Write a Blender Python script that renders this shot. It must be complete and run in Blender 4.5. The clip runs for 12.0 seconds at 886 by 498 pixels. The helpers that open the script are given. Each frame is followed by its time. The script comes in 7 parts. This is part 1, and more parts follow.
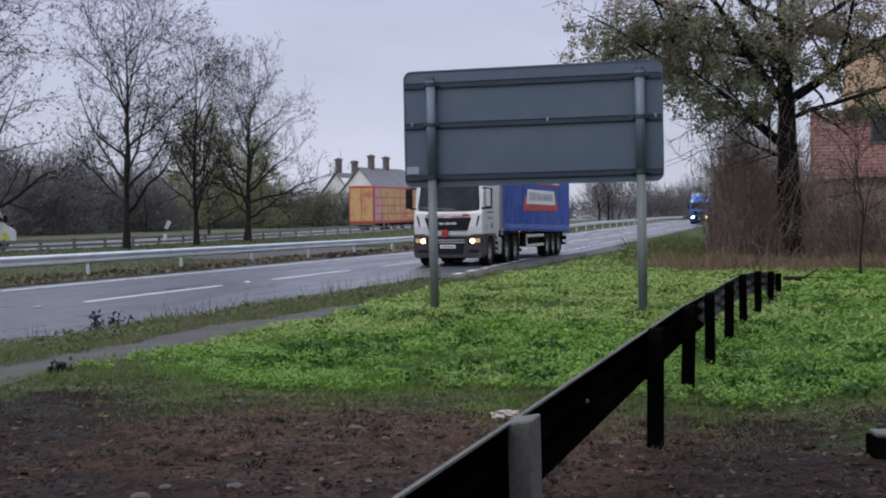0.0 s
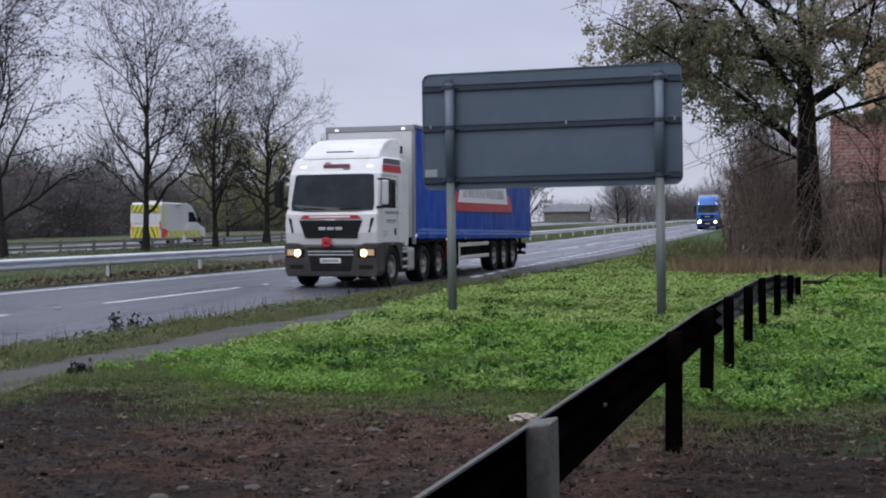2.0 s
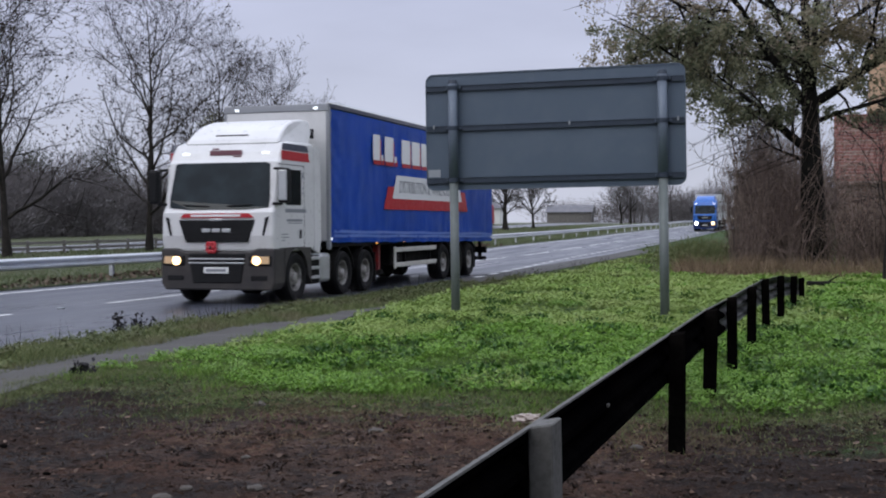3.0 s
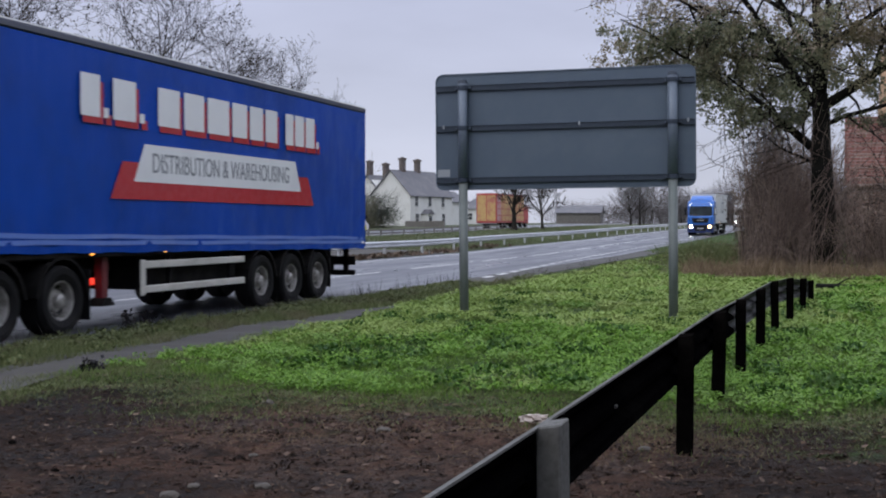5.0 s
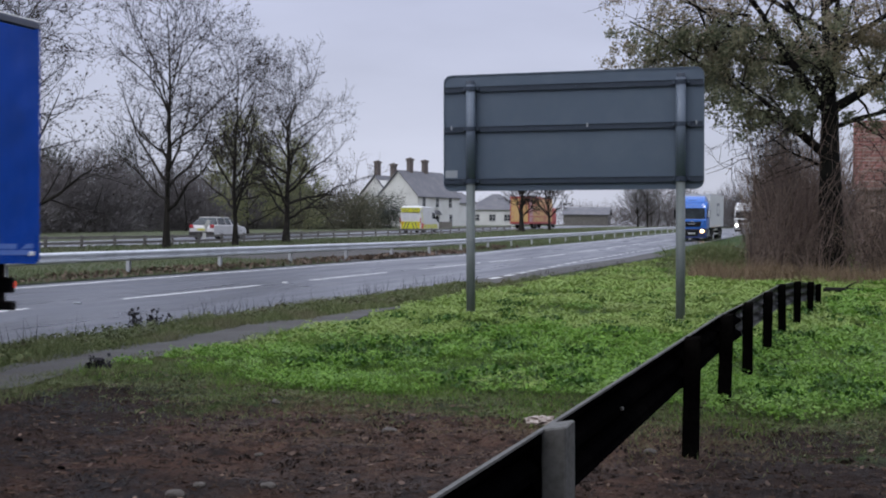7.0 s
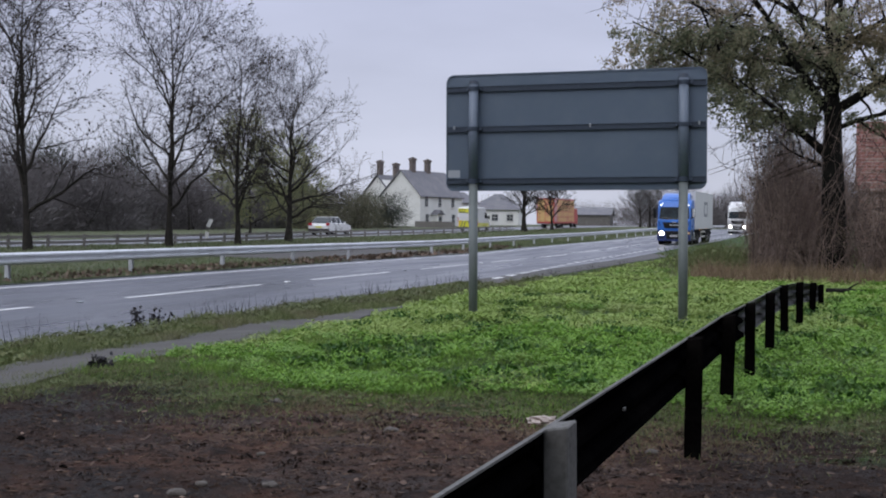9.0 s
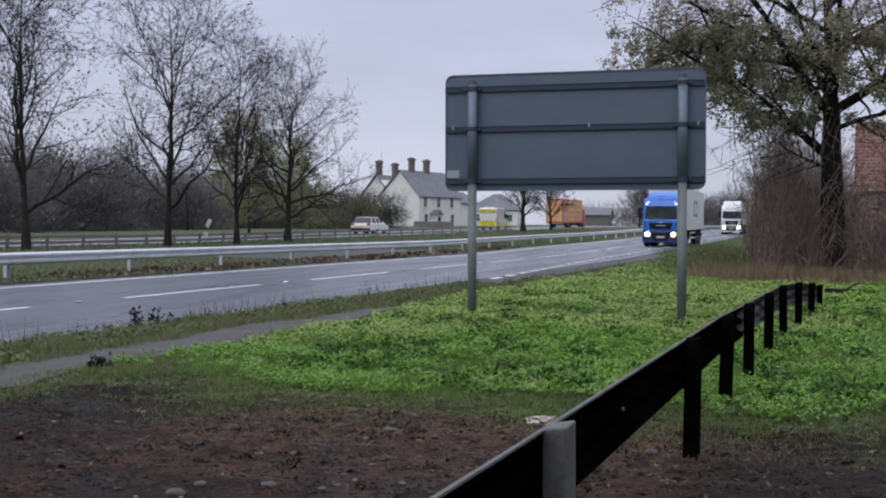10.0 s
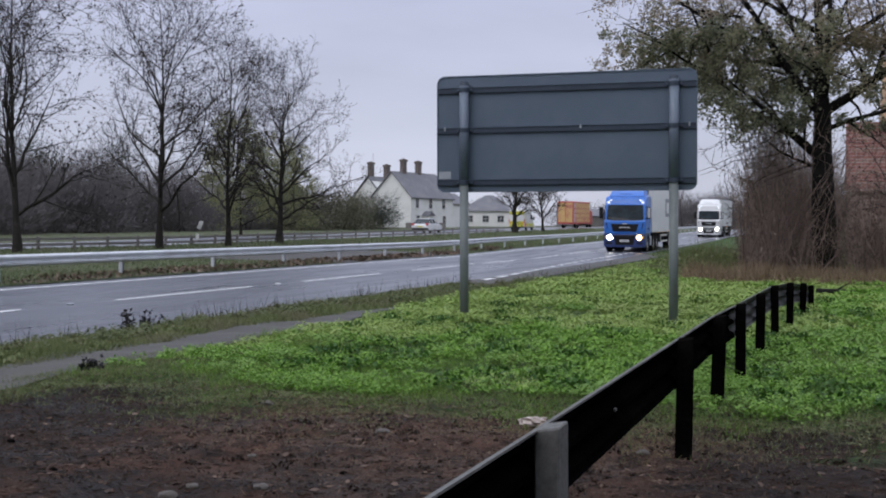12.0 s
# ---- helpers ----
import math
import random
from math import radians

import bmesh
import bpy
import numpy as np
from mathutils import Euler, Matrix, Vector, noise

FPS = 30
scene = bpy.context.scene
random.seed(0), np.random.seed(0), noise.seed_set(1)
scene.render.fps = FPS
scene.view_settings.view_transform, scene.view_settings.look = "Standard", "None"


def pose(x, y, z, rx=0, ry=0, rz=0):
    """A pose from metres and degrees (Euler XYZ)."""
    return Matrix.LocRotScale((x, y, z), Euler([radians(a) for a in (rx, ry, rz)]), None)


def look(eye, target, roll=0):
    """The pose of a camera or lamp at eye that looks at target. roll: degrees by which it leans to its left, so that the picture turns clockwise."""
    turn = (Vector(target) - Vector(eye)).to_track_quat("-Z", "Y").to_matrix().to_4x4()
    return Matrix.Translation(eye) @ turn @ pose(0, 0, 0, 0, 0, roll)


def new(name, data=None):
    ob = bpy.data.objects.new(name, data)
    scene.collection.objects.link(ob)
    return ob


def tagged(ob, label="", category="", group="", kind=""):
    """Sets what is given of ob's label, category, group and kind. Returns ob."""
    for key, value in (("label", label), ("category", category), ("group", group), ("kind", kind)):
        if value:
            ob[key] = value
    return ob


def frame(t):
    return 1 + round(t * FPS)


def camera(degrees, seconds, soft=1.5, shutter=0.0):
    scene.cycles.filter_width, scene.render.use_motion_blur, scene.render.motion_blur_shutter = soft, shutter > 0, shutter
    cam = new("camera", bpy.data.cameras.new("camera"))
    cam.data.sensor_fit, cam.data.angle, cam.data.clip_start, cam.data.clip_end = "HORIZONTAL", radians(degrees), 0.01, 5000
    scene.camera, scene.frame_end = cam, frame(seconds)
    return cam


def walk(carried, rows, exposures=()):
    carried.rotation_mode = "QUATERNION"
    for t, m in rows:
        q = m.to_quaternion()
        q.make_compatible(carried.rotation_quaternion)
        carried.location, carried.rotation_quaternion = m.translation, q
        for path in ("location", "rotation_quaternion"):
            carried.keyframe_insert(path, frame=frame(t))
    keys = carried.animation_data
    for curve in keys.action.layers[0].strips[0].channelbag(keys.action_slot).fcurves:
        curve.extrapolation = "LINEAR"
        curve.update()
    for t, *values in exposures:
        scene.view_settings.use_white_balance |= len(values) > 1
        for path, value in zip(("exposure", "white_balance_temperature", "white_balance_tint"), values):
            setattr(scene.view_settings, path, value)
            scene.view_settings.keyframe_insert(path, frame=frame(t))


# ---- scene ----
EYE_Z = 1.5625
# seconds, turn to the left of the road's line, tilt, lean (degrees)
VIEW = [
    (0.0, 16.174, -1.362, -0.524),
    (0.5, 16.466, -1.326, -0.524),
    (1.0, 16.723, -1.285, -0.517),
    (1.5, 16.915, -1.25, -0.463),
    (2.0, 17.04, -1.224, -0.379),
    (2.5, 17.125, -1.21, -0.32),
    (3.0, 17.195, -1.209, -0.29),
    (5.0, 17.618, -1.217, 0.104),
    (5.5, 17.732, -1.21, 0.285),
    (6.0, 17.837, -1.204, 0.422),
    (6.5, 17.912, -1.194, 0.505),
    (7.0, 17.953, -1.18, 0.513),
    (9.0, 18.068, -1.192, 0.675),
    (9.5, 18.055, -1.194, 0.706),
    (10.0, 18.019, -1.187, 0.688),
    (10.5, 17.945, -1.174, 0.644),
    (11.0, 17.843, -1.164, 0.624),
    (11.5, 17.736, -1.15, 0.604),
    (12.0, 17.636, -1.123, 0.55),
]


def eye_pose(turn, tilt, lean):
    return pose(0, 0, EYE_Z, 0, 0, turn) @ pose(0, 0, 0, 90 + tilt) @ pose(0, 0, 0, 0, 0, lean)


cam = camera(40.59, 12.0, soft=2.0, shutter=0.4)
walk(cam, [(t, eye_pose(a, b, c)) for t, a, b, c in VIEW])

# ---- daylight: a closed grey sky late on a winter day ----
world = bpy.data.worlds.new("overcast_sky")
scene.world = world
world.use_nodes = True
wn, wl = world.node_tree.nodes, world.node_tree.links
wn.clear()
w_out = wn.new("ShaderNodeOutputWorld")
w_bg = wn.new("ShaderNodeBackground")
w_bg.inputs["Strength"].default_value = 0.1
w_sky = wn.new("ShaderNodeTexSky")
w_sky.sky_type, w_sky.sun_disc = "NISHITA", False
w_sky.sun_elevation, w_sky.sun_rotation = radians(38), radians(-150)
w_co = wn.new("ShaderNodeTexCoord")
w_sep = wn.new("ShaderNodeSeparateXYZ")
w_ramp = wn.new("ShaderNodeValToRGB")
w_ramp.color_ramp.elements[0].position, w_ramp.color_ramp.elements[0].color = 0.0, (5.85, 6.1, 7.4, 1)
w_ramp.color_ramp.elements[1].position, w_ramp.color_ramp.elements[1].color = 0.75, (14.9, 15.9, 19.0, 1)
mid = w_ramp.color_ramp.elements.new(0.2)
mid.color = (5.4, 5.7, 7.5, 1)
w_map = wn.new("ShaderNodeMapping")
w_map.inputs["Scale"].default_value = (2.2, 2.2, 9.0)
w_noise = wn.new("ShaderNodeTexNoise")
w_noise.inputs["Scale"].default_value, w_noise.inputs["Detail"].default_value = 1.3, 5
w_cl = wn.new("ShaderNodeMapRange")
w_cl.inputs["From Min"].default_value, w_cl.inputs["From Max"].default_value = 0.3, 0.7
w_cl.inputs["To Min"].default_value, w_cl.inputs["To Max"].default_value = 0.9, 1.12
w_mul = wn.new("ShaderNodeVectorMath")
w_mul.operation = "SCALE"
w_mix = wn.new("ShaderNodeMix")
w_mix.data_type = "RGBA"
w_mix.inputs["Factor"].default_value = 0.92
wl.new(w_co.outputs["Generated"], w_sep.inputs[0])
wl.new(w_sep.outputs["Z"], w_ramp.inputs[0])
wl.new(w_co.outputs["Generated"], w_map.inputs["Vector"])
wl.new(w_map.outputs[0], w_noise.inputs["Vector"])
wl.new(w_noise.outputs["Fac"], w_cl.inputs["Value"])
wl.new(w_ramp.outputs["Color"], w_mul.inputs[0])
wl.new(w_cl.outputs[0], w_mul.inputs["Scale"])
wl.new(w_sky.outputs["Color"], w_mix.inputs["A"])
wl.new(w_mul.outputs[0], w_mix.inputs["B"])
wl.new(w_mix.outputs["Result"], w_bg.inputs["Color"])
wl.new(w_bg.outputs[0], w_out.inputs["Surface"])

sun_data = bpy.data.lights.new("sun", "SUN")
sun_data.energy, sun_data.angle, sun_data.color = 0.8, radians(40), (1.0, 0.97, 0.93)
sun = new("sun", sun_data)
sun.matrix_world = look((-30, -60, 70), (0, 0, 0))
scene.view_settings.exposure = 0.0


# ---- materials ----
class Nodes:
    """A material with short ways to add nodes."""

    def __init__(self, name, rough=0.6, metal=0.0, spec=0.5):
        self.m = bpy.data.materials.new(name)
        self.m.use_nodes = True
        self.n, self.l = self.m.node_tree.nodes, self.m.node_tree.links
        self.b = self.n["Principled BSDF"]
        self.b.inputs["Roughness"].default_value = rough
        self.b.inputs["Metallic"].default_value = metal
        self.b.inputs["Specular IOR Level"].default_value = spec
        self.co = self.n.new("ShaderNodeTexCoord").outputs["Object"]

    def put(self, a, b):
        if hasattr(a, "is_output") or hasattr(a, "links"):
            self.l.new(a, b)
        else:
            b.default_value = a

    def noise(self, scale, detail=4, rough=0.55, squash=None):
        v = self.co
        if squash:
            mp = self.n.new("ShaderNodeMapping")
            mp.inputs["Scale"].default_value = squash
            self.l.new(v, mp.inputs["Vector"])
            v = mp.outputs[0]
        t = self.n.new("ShaderNodeTexNoise")
        t.inputs["Scale"].default_value, t.inputs["Detail"].default_value = scale, detail
        t.inputs["Roughness"].default_value = rough
        self.l.new(v, t.inputs["Vector"])
        return t.outputs["Fac"]

    def span(self, v, a, b, c=0.0, d=1.0):
        r = self.n.new("ShaderNodeMapRange")
        r.interpolation_type = "SMOOTHSTEP"
        for key, value in (("From Min", a), ("From Max", b), ("To Min", c), ("To Max", d)):
            r.inputs[key].default_value = value
        self.l.new(v, r.inputs["Value"])
        return r.outputs["Result"]

    def math(self, op, a, b=0.0):
        r = self.n.new("ShaderNodeMath")
        r.operation = op
        self.put(a, r.inputs[0])
        self.put(b, r.inputs[1])
        return r.outputs[0]

    def mix(self, f, a, b):
        r = self.n.new("ShaderNodeMix")
        r.data_type = "RGBA"
        self.put(f, r.inputs["Factor"])
        for v, s in ((a, r.inputs["A"]), (b, r.inputs["B"])):
            self.put((*v, 1) if isinstance(v, tuple) else v, s)
        return r.outputs["Result"]

    def xyz(self):
        s = self.n.new("ShaderNodeSeparateXYZ")
        self.l.new(self.co, s.inputs[0])
        return s.outputs

    def island(self):
        return self.n.new("ShaderNodeNewGeometry").outputs["Random Per Island"]

    def each(self):
        return self.n.new("ShaderNodeObjectInfo").outputs["Random"]

    def color(self, c):
        self.put((*c, 1) if isinstance(c, tuple) else c, self.b.inputs["Base Color"])
        return self

    def rough(self, v):
        self.put(v, self.b.inputs["Roughness"])
        return self

    def bump(self, v, height=0.01, strength=0.6):
        r = self.n.new("ShaderNodeBump")
        r.inputs["Distance"].default_value, r.inputs["Strength"].default_value = height, strength
        self.l.new(v, r.inputs["Height"])
        self.l.new(r.outputs[0], self.b.inputs["Normal"])
        return self


def worn(name, c, c2, rough=0.5, metal=0.0, big=1.5, small=30.0, amount=0.5, bump=0.002, spec=0.5):
    """Paint, metal, wood or plaster with stains at a large and grain at a small scale."""
    k = Nodes(name, rough, metal, spec)
    a = k.span(k.noise(big, 5, 0.65), 0.42, 0.72, 0, amount)
    f = k.noise(small, 3)
    g = k.math("ADD", a, k.span(f, 0.35, 0.8, 0, amount * 0.5))
    k.color(k.mix(g, c, c2))
    k.rough(k.span(f, 0.2, 0.8, max(rough - 0.12, 0.03), min(rough + 0.15, 1)))
    k.bump(f, bump, 0.4)
    return k.m


def leafy(name, c, c2, c3, rough=0.6, big=0.35, spec=0.2, through_light=0.0):
    """Leaves and blades: each takes a tone between c and c2, patches of c3."""
    k = Nodes(name, rough, 0, spec)
    base = k.mix(k.island(), c, c2)
    tone = k.mix(k.span(k.noise(big, 3), 0.48, 0.68, 0, 0.8), base, c3)
    k.color(tone)
    if through_light:
        # light comes through the thin leaf
        thin = k.n.new("ShaderNodeBsdfTranslucent")
        both = k.n.new("ShaderNodeMixShader")
        both.inputs["Fac"].default_value = through_light
        k.l.new(tone, thin.inputs["Color"])
        k.l.new(k.b.outputs[0], both.inputs[1])
        k.l.new(thin.outputs[0], both.inputs[2])
        k.l.new(both.outputs[0], k.n["Material Output"].inputs["Surface"])
    return k.m


def glow(name, c, power):
    k = Nodes(name, 0.2)
    k.color(c)
    k.b.inputs["Emission Color"].default_value = (*c, 1)
    k.b.inputs["Emission Strength"].default_value = power
    return k.m


def ground_material():
    k = Nodes("soil_and_turf", 0.85, 0, 0.12)
    x, y, z = k.xyz()
    wob = k.span(k.noise(0.9, 4, 0.6), 0.25, 0.75, -1.3, 1.3)
    fine, mid_n, lump = k.noise(30, 6, 0.75), k.noise(4.5, 6, 0.7), k.noise(1.4, 4)
    mud = k.mix(k.span(lump, 0.35, 0.65), (0.013, 0.0078, 0.0060), (0.074, 0.039, 0.027))
    mud = k.mix(k.span(mid_n, 0.48, 0.62, 0, 0.9), mud, (0.007, 0.0052, 0.0045))
    mud = k.mix(k.span(fine, 0.52, 0.74, 0, 0.6), mud, (0.105, 0.064, 0.046))
    grey = k.span(k.noise(0.55, 3), 0.52, 0.68, 0, 0.7)
    mud = k.mix(grey, mud, (0.020, 0.016, 0.0155))
    # drier, straw-strewn soil in the middle, darker towards the path and past the rail
    dx, dy = k.math("MULTIPLY", k.math("ADD", x, 2.7), 0.40), k.math("MULTIPLY", k.math("SUBTRACT", y, 8.0), 0.62)
    dry = k.math("ADD", k.math("ADD", k.math("MULTIPLY", dx, dx), k.math("MULTIPLY", dy, dy)), k.span(k.noise(1.7, 4), 0.25, 0.75, -0.6, 0.6))
    mud = k.mix(k.span(dry, 0.2, 1.3, 0.62, 0), mud, k.mix(k.span(mid_n, 0.4, 0.62), (0.120, 0.070, 0.050), (0.040, 0.023, 0.017)))
    mud = k.mix(k.span(x, -1.2, -0.2, 0, 0.7), mud, (0.017, 0.0105, 0.0085))
    mud = k.mix(k.span(x, -5.6, -4.2, 0.65, 0), mud, (0.012, 0.0085, 0.0075))
    turf = k.mix(k.span(mid_n, 0.3, 0.7), (0.016, 0.034, 0.006), (0.050, 0.090, 0.016))
    field = k.mix(k.span(lump, 0.35, 0.7), (0.070, 0.088, 0.044), (0.105, 0.105, 0.064))
    edge = k.span(k.math("ADD", y, wob), 8.6, 10.6)
    near = k.mix(edge, mud, turf)
    k.color(k.mix(k.span(x, -19.5, -18.0, 1, 0), near, field))
    k.rough(k.span(lump, 0.3, 0.7, 0.55, 0.95))
    k.bump(k.math("ADD", fine, k.math("MULTIPLY", mid_n, 2.0)), 0.05, 1.0)
    return k.m


def asphalt_material(name, c, c2, rough):
    k = Nodes(name, rough, 0, 0.5)
    fine, lump = k.noise(90, 3, 0.7), k.noise(0.8, 4, 0.6, (1, 0.12, 1))
    base = k.mix(k.span(lump, 0.35, 0.7), c, c2)
    k.color(k.mix(k.span(fine, 0.5, 0.8, 0, 0.5), base, (0.11, 0.11, 0.115)))
    k.rough(k.span(lump, 0.3, 0.7, rough - 0.1, rough + 0.12))
    k.bump(fine, 0.004, 0.35)
    return k.m


M_GROUND = ground_material()
M_ROAD = asphalt_material("wet_asphalt", (0.037, 0.041, 0.056), (0.052, 0.056, 0.074), 0.36)
M_PATH = asphalt_material("old_path_asphalt", (0.040, 0.037, 0.034), (0.058, 0.053, 0.048), 0.8)
M_LINE = worn("road_paint", (0.80, 0.80, 0.80), (0.45, 0.45, 0.46), 0.45, 0, 2.5, 40, 0.5)
M_STEEL = worn("galvanised_steel", (0.60, 0.62, 0.65), (0.42, 0.43, 0.45), 0.38, 0.5, 1.2, 25, 0.6)
M_SIGN = worn("grey_sign_back", (0.084, 0.112, 0.148), (0.108, 0.136, 0.170), 0.42, 0.25, 0.9, 14, 0.6, 0.0005)
M_RAIL_DARK = worn("sign_channel", (0.030, 0.042, 0.062), (0.020, 0.028, 0.044), 0.5, 0.2, 1.5, 20, 0.5)
M_POST = worn("grey_post_paint", (0.125, 0.142, 0.138), (0.092, 0.106, 0.100), 0.5, 0.2, 1.8, 30, 0.7)
M_UPPER_POST = worn("slate_post_paint", (0.115, 0.142, 0.180), (0.090, 0.112, 0.145), 0.45, 0.2, 1.8, 30, 0.7)
M_GREYSTEEL = worn("weathered_beam", (0.016, 0.016, 0.018), (0.060, 0.058, 0.056), 0.6, 0.1, 2.2, 16, 0.9, 0.004, 0.2)
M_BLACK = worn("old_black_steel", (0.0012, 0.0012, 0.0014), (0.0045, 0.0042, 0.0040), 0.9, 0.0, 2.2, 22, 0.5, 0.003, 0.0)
M_GREYPOST = worn("weathered_timber", (0.100, 0.098, 0.092), (0.036, 0.034, 0.030), 0.75, 0, 3.0, 40, 0.7, 0.004)
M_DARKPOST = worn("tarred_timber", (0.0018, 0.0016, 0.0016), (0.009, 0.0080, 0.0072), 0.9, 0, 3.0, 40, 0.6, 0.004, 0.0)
M_LABEL = worn("pale_sticker", (0.30, 0.32, 0.34), (0.22, 0.24, 0.26), 0.5)
M_STONE = worn("pale_stone", (0.075, 0.064, 0.054), (0.035, 0.028, 0.024), 0.8, 0, 6, 60)


# ---- building helpers ----
def mesh_of(name, bm, mat):
    me = bpy.data.meshes.new(name)
    bm.normal_update()
    bm.to_mesh(me)
    bm.free()
    for m in mat if isinstance(mat, (list, tuple)) else [mat]:
        me.materials.append(m)
    return me


def part(name, bm, mat, parent=None, label="", smooth=False):
    """Links a bmesh as one mesh object, under parent if there is one."""
    me = bm if isinstance(bm, bpy.types.Mesh) else mesh_of(name, bm, mat)
    if smooth:
        me.polygons.foreach_set("use_smooth", [True] * len(me.polygons))
    ob = new(name, me)
    ob.parent = parent
    if label:
        tagged(ob, label)
    return ob


def box(bm, x0, x1, y0, y1, z0, z1, bevel=0.0, segments=2):
    vs = [bm.verts.new((x, y, z)) for x in (x0, x1) for y in (y0, y1) for z in (z0, z1)]
    fs = [bm.faces.new([vs[i] for i in q]) for q in
          ((0, 1, 3, 2), (4, 6, 7, 5), (0, 4, 5, 1), (2, 3, 7, 6), (0, 2, 6, 4), (1, 5, 7, 3))]
    if bevel:
        es = list({e for f in fs for e in f.edges})
        bmesh.ops.bevel(bm, geom=es, offset=bevel, segments=segments, affect="EDGES", profile=0.5)
    return bm


def boxed(*a, **k):
    return box(bmesh.new(), *a, **k)


def rod(bm, a, b, r0, r1=None, sides=10, caps=True):
    """A round bar from a to b."""
    a, b = Vector(a), Vector(b)
    r1 = r0 if r1 is None else r1
    q = (b - a).to_track_quat("Z", "Y")
    rings = []
    for p, r in ((a, r0), (b, r1)):
        rings.append([bm.verts.new(p + q @ Vector((r * math.cos(t), r * math.sin(t), 0)))
                      for t in (2 * math.pi * i / sides for i in range(sides))])
    for i in range(sides):
        j = (i + 1) % sides
        bm.faces.new((rings[0][i], rings[0][j], rings[1][j], rings[1][i]))
    if caps:
        bm.faces.new(rings[0][::-1])
        bm.faces.new(rings[1])
    return bm


def prism(bm, outline, axis, lo, hi):
    """A closed outline of (u, v) drawn out along an axis: 'x' takes (y, z), 'y' takes (x, z), 'z' takes (x, y)."""
    def at(u, v, w):
        return {"x": (w, u, v), "y": (u, w, v), "z": (u, v, w)}[axis]
    a = [bm.verts.new(at(u, v, lo)) for u, v in outline]
    b = [bm.verts.new(at(u, v, hi)) for u, v in outline]
    n = len(outline)
    bm.faces.new(a)
    bm.faces.new(b[::-1])
    for i in range(n):
        j = (i + 1) % n
        bm.faces.new((a[i], b[i], b[j], a[j]))
    bmesh.ops.recalc_face_normals(bm, faces=bm.faces)
    return bm


def sweep(bm, section, stations):
    """A strip of an open section of (u, v) points carried through stations: functions of (u, v) giving points."""
    rows = [[bm.verts.new(f(u, v)) for u, v in section] for f in stations]
    for r, s in zip(rows, rows[1:]):
        for i in range(len(section) - 1):
            bm.faces.new((r[i], r[i + 1], s[i + 1], s[i]))
    return bm


def empty(name, label, category, m=None, group="", kind=""):
    ob = new(name)
    ob.empty_display_size = 0.2
    if m:
        ob.matrix_world = m
    return tagged(ob, label, category, group, kind)


def soup(name, verts, faces_n, mat, smooth=False):
    """A mesh from an array of points in which every faces_n points in turn make a face."""
    me = bpy.data.meshes.new(name)
    n = len(verts)
    me.vertices.add(n)
    me.vertices.foreach_set("co", np.asarray(verts, np.float32).ravel())
    me.loops.add(n)
    me.loops.foreach_set("vertex_index", np.arange(n, dtype=np.int32))
    me.polygons.add(n // faces_n)
    me.polygons.foreach_set("loop_start", np.arange(0, n, faces_n, dtype=np.int32))
    me.materials.append(mat)
    me.update(calc_edges=True)
    return me


def mesh_from(name, verts, faces, mat):
    """A mesh from arrays of points and of quads (or triangles)."""
    me = bpy.data.meshes.new(name)
    faces = np.asarray(faces, np.int32)
    me.vertices.add(len(verts))
    me.vertices.foreach_set("co", np.asarray(verts, np.float32).ravel())
    me.loops.add(faces.size)
    me.loops.foreach_set("vertex_index", faces.ravel())
    me.polygons.add(len(faces))
    me.polygons.foreach_set("loop_start", np.arange(0, faces.size, faces.shape[1], dtype=np.int32))
    me.materials.append(mat)
    me.update(calc_edges=True)
    return me


# ---- lie of the land: flat here, a slight rise down the road and beyond it ----
def land(x, y):
    g = np.interp(y, [60, 75, 100, 120, 140, 160, 200, 300, 700], [0, 0.14, 0.3, 0.5, 0.68, 0.82, 1.15, 1.4, 1.5])
    s = np.clip((-x - 21.0) / 20.0, 0, 1)
    return g + 0.35 * s * s * (3 - 2 * s)


def lattice(x, y, seed=0):
    """Smooth random relief between -1 and 1, one lump to a unit of x and y."""
    x, y = np.asarray(x, float), np.asarray(y, float)
    i, j = np.floor(x), np.floor(y)
    u, v = x - i, y - j
    u, v = u * u * (3 - 2 * u), v * v * (3 - 2 * v)

    def corner(a, b):
        q = np.sin(a * 127.1 + b * 311.7 + seed * 74.7) * 43758.5453
        return q - np.floor(q)
    return 2 * ((corner(i, j) * (1 - u) + corner(i + 1, j) * u) * (1 - v) + (corner(i, j + 1) * (1 - u) + corner(i + 1, j + 1) * u) * v) - 1


def trodden(x, y):
    """Ruts, lumps and hollows of the bare, trampled earth."""
    big, mid, small = lattice(x * 1.3, y * 2.2, 1), lattice(x * 3.7, y * 5.1, 2), lattice(x * 9.0, y * 11.0, 3)
    return 0.022 * big + 0.020 * mid * (0.6 + 0.4 * big) + 0.012 * small


def ripple(x, y):
    return 0.035 * (np.sin(1.7 * x + 0.6 * y) * np.sin(0.9 * y - 0.7 * x) + 0.6 * np.sin(3.1 * x - 2.3 * y) * np.sin(2.9 * y))


ROAD_IN, ROAD_OUT = -9.55, -18.55
FAR_IN, FAR_OUT = -35.4, -42.6


